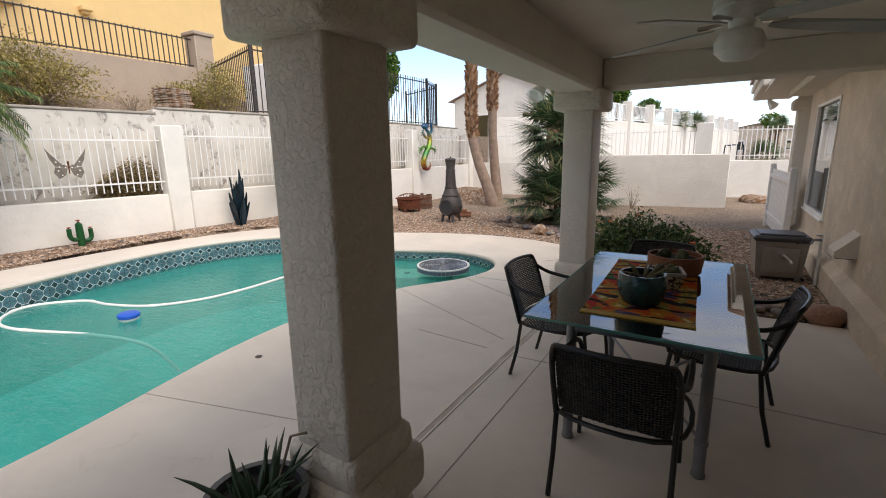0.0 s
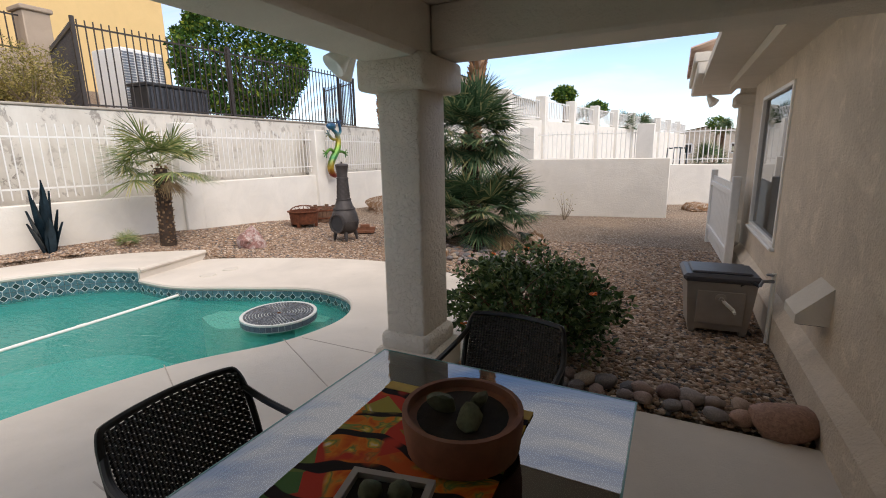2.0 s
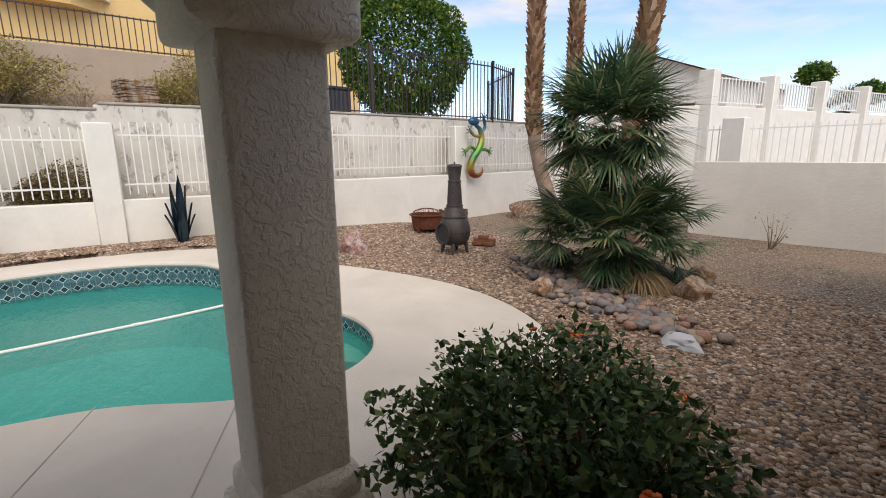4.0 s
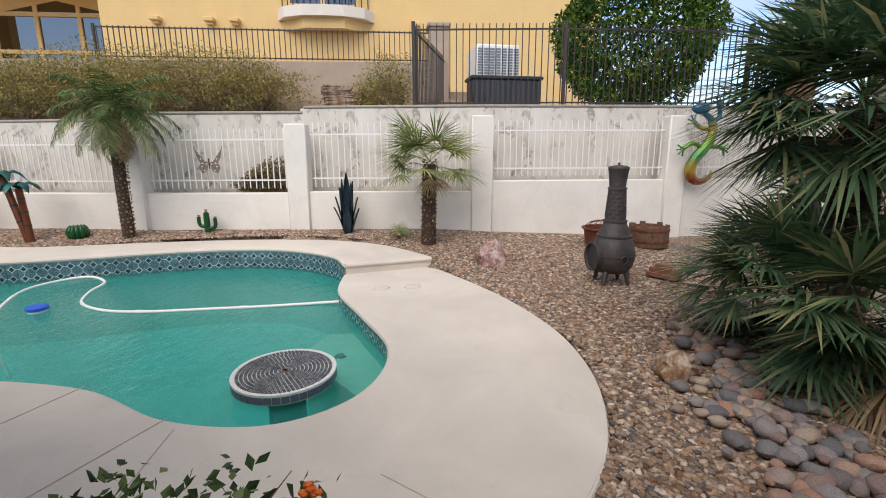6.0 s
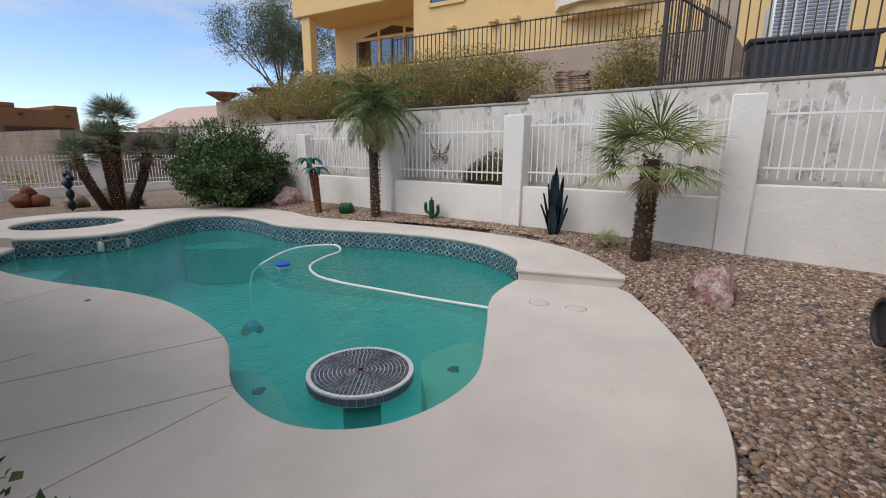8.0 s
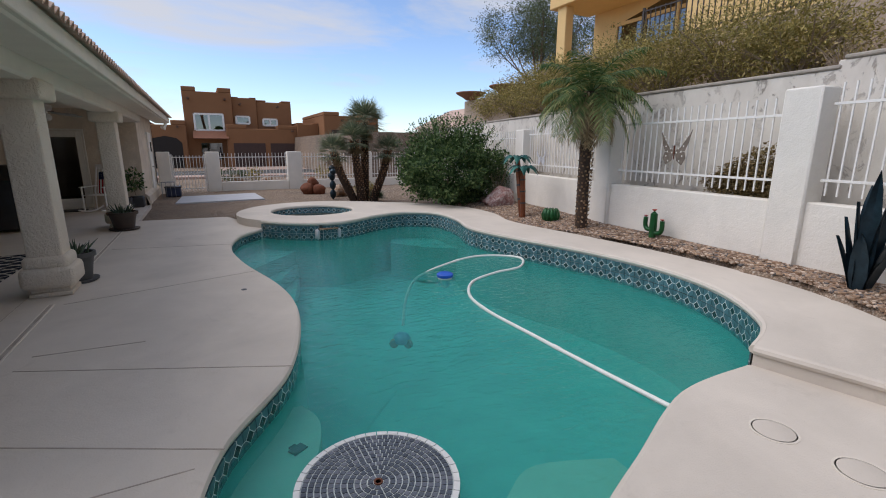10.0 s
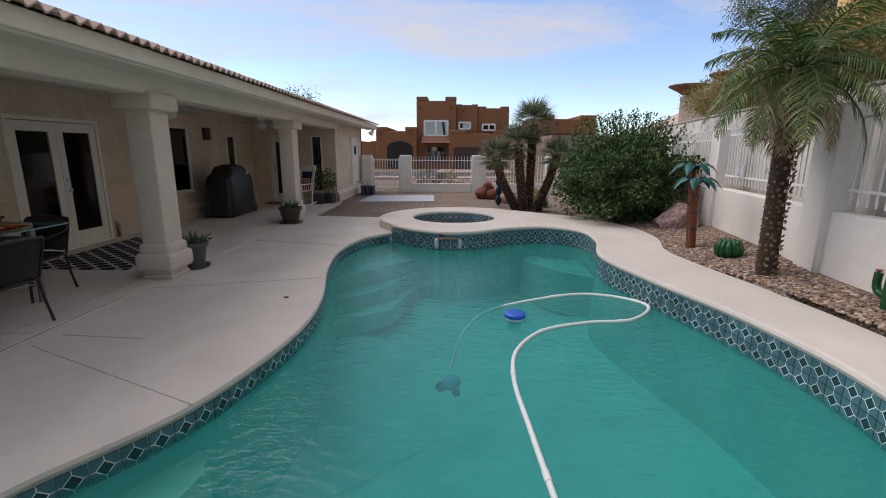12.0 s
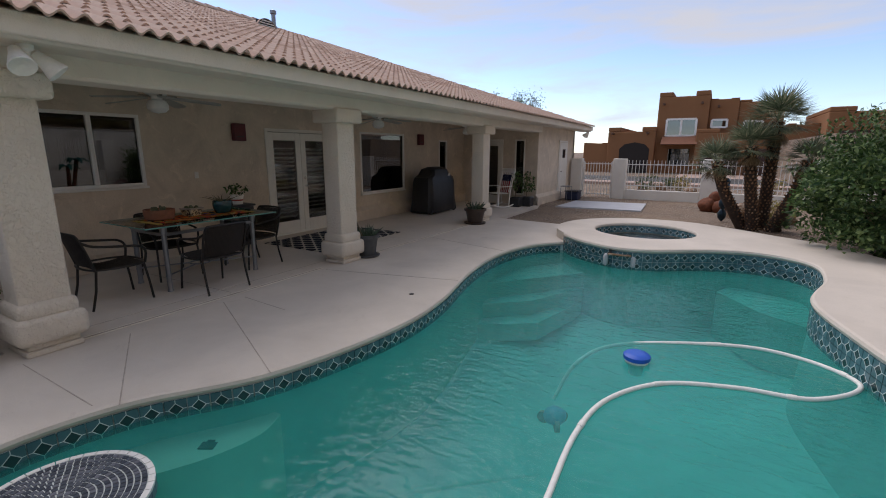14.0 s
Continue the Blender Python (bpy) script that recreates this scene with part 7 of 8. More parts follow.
def cactus_sculpture(at, h, mat, label, arms, turn=0, ribs=True):
    ob = thing("metal_cactus", at, label, "garden sculpture", "", "", turn)
    def stem(pts, r):
        b = Geo().tube(pts, r, 12)
        return b
    part("trunk", stem([(0, 0, -0.02), (0, 0, h * 0.5), (0, 0, h * 0.92), (0, 0, h)], [0.05, 0.055, 0.05, 0.01]), mat, ob)
    for s, z0, out, z1 in arms:
        part("arm", stem(curve([(0, 0, z0), (0, s * out * 0.7, z0), (0, s * out, z0 + 0.06), (0, s * out, z1)], n=4), 0.034), mat, ob)
        part("flower", Geo().lathe([(0.004, 0), (0.035, 0.025), (0.0, 0.02)], 8, (0, s * out, z1)), REDPAINT, ob, "red flower")
    part("flower", Geo().lathe([(0.004, 0), (0.04, 0.03), (0.0, 0.02)], 8, (0, 0, h)), REDPAINT, ob, "red flower")


cactus_sculpture((-8.9, 3.12, 0.2), 0.46, GREENMETAL, "small green metal saguaro cactus with red flowers", ((1, 0.14, 0.15, 0.33), (-1, 0.18, 0.14, 0.36)))
bc = thing("metal_barrel_cactus", (-8.85, 0.86, 0.2), "ribbed green metal barrel cactus on the gravel", "garden sculpture")
for k in range(12):
    a = k * math.tau / 12
    b = Geo().lathe([(0.0, 0.0), (0.035, 0.03), (0.055, 0.12), (0.04, 0.21), (0.0, 0.25)], 8).turned(pose(0.13 * math.cos(a), 0.13 * math.sin(a), 0.0))
    b.v = [(x * (1 - 1.2 * max(0, z - 0.12)), y * (1 - 1.2 * max(0, z - 0.12)), z) for x, y, z in b.v]
    part("rib", b, GREENMETAL, bc)
part("core", Geo().lathe([(0.12, 0.0), (0.15, 0.1), (0.1, 0.22), (0.0, 0.25)], 14), GREENMETAL, bc)
mp = thing("metal_palm", (-8.72, 0.05, 0.18), "brown and teal metal palm tree sculpture", "garden sculpture")
for k, (x, y, tx, ty, h) in enumerate(((0, 0.05, -0.05, -0.22, 1.15), (0, 0.1, 0.02, 0.06, 0.95))):
    part("trunk", Geo().tube([(x, y, 0), (tx, ty, h)], 0.055, 12), COPPER, mp)
    for r in (0.3, 0.55, 0.8):
        c0, c1 = Vector((x, y, 0)).lerp(Vector((tx, ty, h)), r), Vector((x, y, 0)).lerp(Vector((tx, ty, h)), r + 0.03)
        part("band", Geo().tube([c0, c1], 0.059, 12), BLACKPLASTIC, mp, "dark band")
    for j in range(7):
        a = j * math.tau / 7 + k
        b = Geo()
        for i, t in enumerate((0, 0.25, 0.5, 0.75, 1)):
            w = (0.015, 0.06, 0.075, 0.055, 0.005)[i]
            c = Vector((tx + 0.36 * t * math.cos(a), ty + 0.36 * t * math.sin(a), h + 0.17 * math.sin(math.pi * t * 0.8) - 0.17 * t * t))
            s = Vector((-math.sin(a), math.cos(a), 0)) * w
            b.v += [tuple(c - s - Vector((0, 0, w * 0.5))), tuple(c), tuple(c + s - Vector((0, 0, w * 0.5)))]
        b.f = [(3 * i + m, 3 * i + m + 1, 3 * i + m + 4, 3 * i + m + 3) for i in range(4) for m in range(2)]
        part("leaf", b, TEALMETAL, mp, "teal metal leaf")
bl = thing("blue_metal_cactus", (-6.45, -6.6, 0.0), "dark blue metal prickly cactus sculpture by the spa", "garden sculpture")
for k, (y, z, s) in enumerate(((0, 0.0, 0.3), (0.02, 0.28, 0.3), (-0.02, 0.56, 0.28), (0.14, 0.75, 0.2), (-0.13, 0.62, 0.2), (0.0, 0.84, 0.22))):
    part("pad", Geo().lathe([(0.02, 0), (0.09, s * 0.3), (0.1, s * 0.65), (0.05, s * 0.97), (0, s)], 12, (0, y, z)), NAVYMETAL, bl)
# butterfly on the fence
PIERCED = plain("dull bronze metal", (0.22, 0.18, 0.145), 0.6, 0.4, 0.3, 12)
for at, sc, label in (((-9.09, 3.2, 1.55), 1.0, "brown pierced-metal butterfly hung on the white fence"), ((-9.75, -0.6, 1.35), 0.7, "pale pierced-metal fish ornament hung on the white fence")):
    bf = thing("metal_butterfly" if sc == 1.0 else "metal_fish", at, label, "wall ornament", "", "", 84)
    for s in (-1, 1):
        for prof, up in (([(0.01, 0.0), (0.10, 0.05), (0.24, 0.24), (0.27, 0.30), (0.22, 0.10), (0.17, 0.0), (0.05, -0.03)], 1), ([(0.01, -0.01), (0.06, -0.03), (0.17, -0.01), (0.20, -0.10), (0.14, -0.20), (0.05, -0.14)], -1)):
            pts = [(s * u * sc, v * sc) for u, v in prof]
            b = Geo().prism([(u, v) for u, v in pts], -0.004, 0.004).turned(pose(0, 0, 0, 90, 0, 0))
            wing = part("wing", b, PIERCED if sc == 1.0 else SLATE, bf, smooth=False)
            for k in range(4):
                u, v = prof[1 + k % (len(prof) - 2)]
                part("hole", Geo().lathe([(0.012 * sc, -0.001), (0.012 * sc, 0.001)], 8).turned(pose(s * u * 0.7 * sc, -0.006, v * 0.7 * sc, 90, 0, 0)), WHITEPAINT, wing, "pierced hole")
    part("body", Geo().tube([(0, 0, -0.12 * sc), (0, -0.01, 0.08 * sc)], [0.008, 0.014], 6), RUST if sc == 1.0 else SLATE, bf)


def gecko_mat():
    m = Mat("painted gecko metal", 0.3, 0.4)
    sx = m.n.new("ShaderNodeSeparateXYZ")
    m.l.new(m.tc.outputs["Object"], sx.inputs[0])
    h = m.math("ADD", m.math("MULTIPLY", sx.outputs[2], 0.62), m.math("MULTIPLY", m.noise(9, 3), 0.12))
    m.color(m.ramp(h, (0.08, (0.20, 0.03, 0.02)), (0.2, (0.40, 0.26, 0.03)), (0.36, (0.02, 0.16, 0.05)), (0.52, (0.12, 0.26, 0.03)), (0.66, (0.40, 0.30, 0.04)), (0.8, (0.02, 0.14, 0.20)), (0.95, (0.03, 0.07, 0.16))))
    return m.m


GECKO = gecko_mat()
gk = thing("metal_gecko", (-8.2, 12.25, 1.15), "large painted metal gecko climbing the wall pillar", "wall ornament", "", "", 90)
part("body", Geo().tube(curve([(0.38, 0, 0.22), (0.36, -0.02, 0.1), (0.22, -0.04, 0.02), (0.02, -0.04, 0.04), (-0.08, -0.05, 0.22), (0.0, -0.07, 0.45), (0.2, -0.08, 0.7), (0.28, -0.08, 0.95), (0.22, -0.07, 1.15), (0.08, -0.06, 1.25)], n=5), [0.014, 0.016, 0.018, 0.022, 0.026, 0.03, 0.035, 0.04, 0.045, 0.05, 0.055, 0.06, 0.065, 0.07, 0.075, 0.08, 0.085, 0.088, 0.09, 0.092, 0.094, 0.096, 0.096, 0.096, 0.096, 0.096, 0.095, 0.094, 0.093, 0.092, 0.09, 0.088, 0.086, 0.083, 0.08, 0.077, 0.074, 0.072, 0.07, 0.066, 0.06, 0.056, 0.052, 0.048, 0.045, 0.04][:46]), GECKO, gk)
part("head", rock(Geo(), (0.0, -0.09, 1.33), 0.14, 1, (1.25, 0.6, 0.75), 0.12), GECKO, gk, "blue and yellow head")
for pts in ([(0.22, -0.07, 1.05), (0.36, -0.1, 1.2), (0.32, -0.1, 1.42)], [(0.2, -0.07, 0.98), (0.0, -0.1, 1.0), (-0.12, -0.1, 1.1)], [(0.12, -0.07, 0.62), (-0.1, -0.1, 0.72), (-0.28, -0.1, 0.62)], [(0.18, -0.07, 0.64), (0.36, -0.1, 0.66), (0.5, -0.1, 0.62)]):
    leg = part("leg", Geo().tube(curve(pts, n=4), 0.04, 8), GECKO, gk)
    e, d = Vector(pts[-1]), (Vector(pts[-1]) - Vector(pts[-2])).normalized()
    for k in range(4):
        v = Matrix.Rotation(radians(-60 + 40 * k), 3, "Y") @ d
        part("toe", Geo().tube([e, e + v * 0.11], [0.02, 0.012], 6).lathe([(0.0, -0.02), (0.022, 0), (0, 0.02)], 8, tuple(e + v * 0.12)), GECKO, leg)

# chiminea
cm = thing("chiminea", (-5.585, 9.5, 0.03), "grey cast-iron chiminea with round belly, open mouth and tall neck", "chiminea", "", "", 277)
part("belly", Geo().lathe([(0.09, 0.11), (0.19, 0.14), (0.25, 0.22), (0.275, 0.32), (0.27, 0.42), (0.245, 0.52), (0.205, 0.61)], 32), CHIMINEA, cm)
part("band", Geo().lathe([(0.268, 0.355), (0.281, 0.36), (0.281, 0.38), (0.268, 0.385)], 32), CHIMINEA, cm)
part("shoulder", Geo().lathe([(0.205, 0.60), (0.222, 0.605), (0.222, 0.625), (0.20, 0.63), (0.165, 0.72), (0.14, 0.79), (0.15, 0.795), (0.15, 0.815), (0.13, 0.82)], 32), CHIMINEA, cm)
nk = part("neck", Geo().lathe([(0.13, 0.815), (0.105, 1.20), (0.117, 1.205), (0.117, 1.23), (0.10, 1.235), (0.108, 1.32), (0.125, 1.455), (0.13, 1.46), (0.13, 1.475), (0.11, 1.475)], 28), CHIMINEA, cm)
diamond = Geo().add([(0, -0.034, 0), (0.006, 0, 0), (0, 0.034, 0), (0, 0, 0.05), (0, 0, -0.05)], [(0, 4, 1), (4, 2, 1), (2, 3, 1), (3, 0, 1)]).mesh("diamond", CHIMINEA, False)
for i in range(7):
    for k in range(8):
        z = 0.86 + i * 0.05
        a = (k + 0.5 * (i % 2)) * math.tau / 8
        r = 0.131 - 0.065 * (z - 0.815)
        part("diamond", diamond, CHIMINEA, nk).matrix_basis = pose(r * math.cos(a), r * math.sin(a), z, 0, 4, math.degrees(a))
part("lid", Geo().lathe([(0.13, 1.475), (0.128, 1.485), (0.09, 1.50), (0.02, 1.51), (0.012, 1.515), (0.018, 1.535), (0.0, 1.545)], 26), CHIMINEA, cm)
ring = [(math.cos(k * math.tau / 24), math.sin(k * math.tau / 24)) for k in range(25)]
collar = Geo()
for x, ry, rz in ((0.18, 0.15, 0.175), (0.30, 0.165, 0.19), (0.315, 0.165, 0.19), (0.315, 0.138, 0.163), (0.2, 0.12, 0.145)):
    collar.v += [(x, ry * c, 0.35 + rz * q_) for c, q_ in ring[:24]]
collar.f = [(i * 24 + k, i * 24 + (k + 1) % 24, (i + 1) * 24 + (k + 1) % 24, (i + 1) * 24 + k) for i in range(4) for k in range(24)]
mo = part("mouth", collar, CHIMINEA, cm, "protruding oval rim of the firebox mouth")
# black disc before the closed belly, its colour giving the hollow's shade
part("firebox", Geo().add([(0.285, 0.137 * c, 0.35 + 0.162 * q_) for c, q_ in ring[:24]], [tuple(range(24))]), BLACKPLASTIC, mo, "black disc for the shaded firebox opening", False)
for sy in (-1, 1):
    part("handle", Geo().tube([(0.02 + 0.045 * math.sin(k * math.tau / 14), sy * 0.29, 0.34 + 0.05 * math.cos(k * math.tau / 14)) for k in range(15)], 0.008, 6), CHIMINEA, cm)
for k in range(4):
    a = k * math.tau / 4 + 0.6
    part("leg", Geo().tube([(0.13 * math.cos(a), 0.13 * math.sin(a), 0.2), (0.2 * math.cos(a), 0.2 * math.sin(a), 0.13), (0.225 * math.cos(a), 0.225 * math.sin(a), -0.02)], [0.045, 0.04, 0.02], 8), CHIMINEA, cm)
# fire pit, cut barrel, bricks
fp = thing("fire_pit", (-7.35, 10.2, 0.1), "rusted steel fire bowl with mesh dome", "fire pit")
part("bowl", Geo().lathe([(0.24, 0.05), (0.30, 0.07), (0.33, 0.32), (0.37, 0.34), (0.37, 0.36), (0.32, 0.36), (0.28, 0.12), (0, 0.1)], 26), RUST, fp)
for k in range(4):
    a = k * math.tau / 4 + 0.3
    part("leg", Geo().box((-0.03, -0.03, 0), (0.03, 0.03, 0.2)).turned(pose(0.29 * math.cos(a), 0.29 * math.sin(a), 0, 0, 0, math.degrees(a))), RUST, fp, smooth=False)
dome = Geo()
for k in range(8):
    a = k * math.pi / 8
    dome.tube([(0.31 * math.cos(t) * math.cos(a), 0.31 * math.cos(t) * math.sin(a), 0.36 + 0.12 * math.sin(t)) for t in [i * math.pi / 10 for i in range(11)]], 0.006, 4)
part("mesh_dome", dome, RUST, fp)
wb = thing("wine_barrel_half", (-7.6, 11.15, 0.08), "weathered half wooden barrel planter", "barrel")
for k in range(20):
    a0, a1 = k * math.tau / 20, (k + 0.94) * math.tau / 20
    h = 0.36 + 0.03 * math.sin(k * 2.3)
    part("stave", Geo().prism([(r * math.cos(a), r * math.sin(a)) for r, a in ((0.30, a0), (0.335, a0), (0.335, a1), (0.30, a1))], 0, h), BARRELWOOD, wb, smooth=False)
for z in (0.08, 0.27):
    part("hoop", Geo().lathe([(0.34, z), (0.345, z + 0.02), (0.34, z + 0.04)], 30), RUST, wb, "rusted iron hoop")
bs = thing("brick_stack", (-5.75, 10.2, 0.03), "small stack of red clay bricks by the chiminea", "bricks", "", "", 30)
bm_ = Geo().box((-0.1, -0.05, 0), (0.1, 0.05, 0.06), 0.005).mesh("brick", TERRACOTTA, False)
for k, (x, y, z, a) in enumerate(((0, 0, 0, 0), (0, 0.11, 0, 3), (0.21, 0, 0, -2), (0.21, 0.11, 0, 0), (0.02, 0.05, 0.06, 5), (0.22, 0.06, 0.06, -4), (0.1, 0.05, 0.12, 8))):
    part("brick", bm_, TERRACOTTA, bs).matrix_basis = pose(x, y, z, 0, 0, a)


def boulder(at, r, squash, seed, mat, label, cat="rock", rough=0.45):
    g = rock(Geo(), (0, 0, 0), r, seed, squash, rough, 3)
    q = random.Random(seed)
    for _ in range(9 if rough > 0.3 else 0):  # flat broken faces
        n_ = Vector((q.uniform(-1, 1), q.uniform(-1, 1), q.uniform(-0.3, 1))).normalized()
        lim = r * q.uniform(0.55, 0.8) * (abs(n_.x) * squash[0] + abs(n_.y) * squash[1] + abs(n_.z) * squash[2]) / (abs(n_.x) + abs(n_.y) + abs(n_.z))
        g.v = [tuple(Vector(p) - n_ * max(0.0, Vector(p).dot(n_) - lim) * 0.92) for p in g.v]
    g.v = [(x, y, z + r * squash[2] * 0.55) for x, y, z in g.v]
    return whole("boulder", g, mat, label, cat, "", at, 0)


boulder((-6.7, 8.1, 0.03), 0.25, (0.9, 1.15, 1.1), 3, PINKROCK, "rough pink and white quartz boulder on the gravel", "rock", 0.75)
boulder((-9.35, -1.65, 0.2), 0.4, (1.0, 1.25, 0.75), 5, PINKROCK, "tan and pink boulder below the yard wall")
boulder((-3.08, 8.8, 0.0), 0.19, (1.35, 0.8, 0.65), 8, BOULDER, "tan flat-sided boulder beside the pebble bed")
boulder((-1.85, 10.05, 0.0), 0.22, (1.0, 1.2, 0.8), 9, BOULDER, "tan weathered boulder under the palm")
boulder((-1.3, 8.55, -0.02), 0.17, (1.5, 0.9, 0.5), 12, SLATE, "smooth pale flat stone at the pebble bed's end")
boulder((-2.1, 10.9, 0.0), 0.2, (1.2, 1, 0.6), 13, BOULDER, "small tan boulder beside the palm")
boulder((0.95, 17.0, -0.02), 0.5, (1.5, 0.8, 0.35), 14, BOULDER, "flat brown boulder by the boundary wall")
boulder((-7.0, 13.6, 0.0), 0.7, (1.3, 1.3, 0.5), 15, BOULDER, "broad tan boulder mound near the corner")
boulder((-6.9, -7.4, 0.0), 0.28, (1.2, 1, 0.9), 16, BOULDER, "tan boulder beside the clustered palms")
boulder((-7.7, -7.0, 0.0), 0.3, (1.1, 1, 0.8), 17, BOULDER, "tan boulder behind the clustered palms")
for x, y, r, s in ((-6.1, -8.8, 0.24, 20), (-6.45, -8.6, 0.22, 21), (-6.3, -8.9, 0.2, 22)):
    boulder((x, y, 0.0 if s < 22 else 0.25), r, (1, 1, 0.95), s, RUST, "round rust-coloured lava stone near the street fence", "rock", 0.25)

# ---------- upper bank: dark fence, terrace wall, machines ----------
FP = [(-9.41, 7.09), (-9.1, 10.0), (-9.0, 13.76), (-9.4, 15.0), (-11.5, 16.0)]
for i, (a, b) in enumerate(zip(FP, FP[1:])):
    iron_fence(a, b, 2.62, 4.14, BLACKIRON, "dark iron fence on top of the retaining wall", "dark iron fence panels", 0.125, 0.018, (0.04, 0.93), 0.06)
iron_fence((-9.41, 7.09), (-12.4, 8.0), 2.62, 4.14, BLACKIRON, "dark iron fence on top of the retaining wall", "dark iron fence panels", 0.125, 0.018, (0.04, 0.93), 0.06)
whole("upper_terrace", Geo().prism([(-9.5, 7.2), (-9.16, 10.0), (-9.05, 13.76), (-9.45, 15.0), (-11.5, 16.1), (-16, 17.5), (-17.5, 9), (-12.6, 7.9)], 1.5, 2.60), SLATE, "pale paved terrace of the upper garden", "terrace", "structure", smooth=False)
segment("terrace_edge_wall", (-12.9, -4.5), (-12.5, 7.9), 0.25, 2.0, 4.02, TANWALL, "tan block terrace wall on the bank")
segment("terrace_side_wall", (-12.5, 7.9), (-17.6, 8.6), 0.25, 2.0, 4.02, TANWALL, "tan block terrace wall on the bank")
iron_fence((-12.55, -0.5), (-12.5, 7.7), 4.04, 4.78, BLACKIRON, "brown iron railing on the terrace wall", "terrace railing", 0.13, 0.02, (0.05, 0.95), 0.05)
whole("terrace_pillar_tan", Geo().box((-12.8, 7.6, 2.0), (-12.3, 8.1, 4.85), 0.02).box((-12.85, 7.55, 4.85), (-12.25, 8.15, 4.95), 0.02), TANWALL, "tan pillar with a cap at the terrace corner", "pillar", "structure")
segment("garden_bank_wall", (-13.2, -9.8), (-12.9, -4.5), 0.3, 2.0, 3.5, TANWALL, "tan rounded garden wall on the bank")
for y in (-9.2, -6.7):
    pl = thing("terrace_planter", (-13.0, y, 3.5), "wide terracotta bowl on the tan garden wall", "planter", "terrace planters")
    part("bowl", Geo().lathe([(0.2, 0), (0.3, 0.08), (0.62, 0.26), (0.62, 0.30), (0.5, 0.28), (0, 0.2)], 22), TERRACOTTA, pl)
    part("soil", Geo().lathe([(0.5, 0.27), (0, 0.28)], 16), SOIL, pl)
ac = thing("air_conditioner", (-11.2, 9.0, 2.6), "large white louvred air conditioner on the terrace", "air conditioner", "", "", 4)
part("body", Geo().box((-0.5, -0.5, 0.1), (0.5, 0.5, 1.5), 0.03), WHITEPAINT, ac)
sl = Geo().box((-0.012, -0.055, -0.016), (0.012, 0.055, 0.016)).mesh("louvre", GREYSTEEL, False)
for i in range(7):
    for j in range(22):
        part("louvre", sl, GREYSTEEL, ac).location = (0.505, -0.42 + i * 0.14, 0.2 + j * 0.057)
part("base", Geo().box((-0.55, -0.55, 0.0), (0.55, 0.55, 0.1)), BLACKPLASTIC, ac, smooth=False)
dk = thing("storage_box", (-9.75, 8.95, 2.6), "dark grey ribbed plastic storage box behind the fence", "storage box", "", "", 4)
part("body", Geo().box((-0.28, -0.72, 0.0), (0.28, 0.72, 0.56), 0.02), BLACKPLASTIC, dk)
part("lid", Geo().box((-0.31, -0.76, 0.56), (0.31, 0.76, 0.63), 0.02), BLACKPLASTIC, dk)
for k in range(13):
    part("rib", Geo().box((0.28, -0.66 + k * 0.108, 0.03), (0.292, -0.61 + k * 0.108, 0.54)), DARKLID, dk, smooth=False)
st = thing("tile_stack", (-10.0, 5.6, 2.45), "slumped stack of flat brown roof slabs on the bank", "slab stack", "", "", 12)
sm = Geo().box((-0.2, -0.3, 0), (0.2, 0.3, 0.035), 0.006).mesh("slab", BOULDER, False)
for k in range(17):
    part("slab", sm, BOULDER, st).matrix_basis = pose(0.01 * math.sin(k), 0.02 * math.sin(k * 1.7) - k * 0.006, k * 0.036, 3 * math.sin(k), 0, 5 * math.sin(k * 2.1))
for k in range(5):
    part("slab", sm, BOULDER, st).matrix_basis = pose(0.03, 0.62 + 0.02 * k, k * 0.036, 0, 0, 8 * math.sin(k))

# ---------- yellow house on the hill ----------
yh = thing("yellow_house", (-18.0, 0, 0), "yellow stucco two-storey house on the bank", "house")
w = Geo().box((-10, -3.4, 2.0), (0, 14.5, 12.5), 0.03)
part("wall", w, YELLOW, yh, smooth=False)
part("recessed_wall", Geo().box((-10, -9.8, 2.0), (-2.2, -3.4, 12.5)), YELLOW, yh, smooth=False)
part("porch_roof", Geo().box((-2.2, -10.2, 7.75), (0.25, -3.4, 8.6), 0.03).box((-10, -10.2, 8.6), (0.25, 14.6, 8.8), 0.03), YELLOW, yh, smooth=False)
part("porch_post", Geo().box((-0.35, -9.8, 2.5), (0.1, -9.25, 7.8), 0.02), YELLOW, yh, smooth=False)
part("porch_floor", Geo().box((-2.2, -10.0, 2.2), (0.2, -3.4, 3.9)), YELLOW, yh, smooth=False)
WINGLASS = glass("far window glass", (0.12, 0.16, 0.22), 2.6)


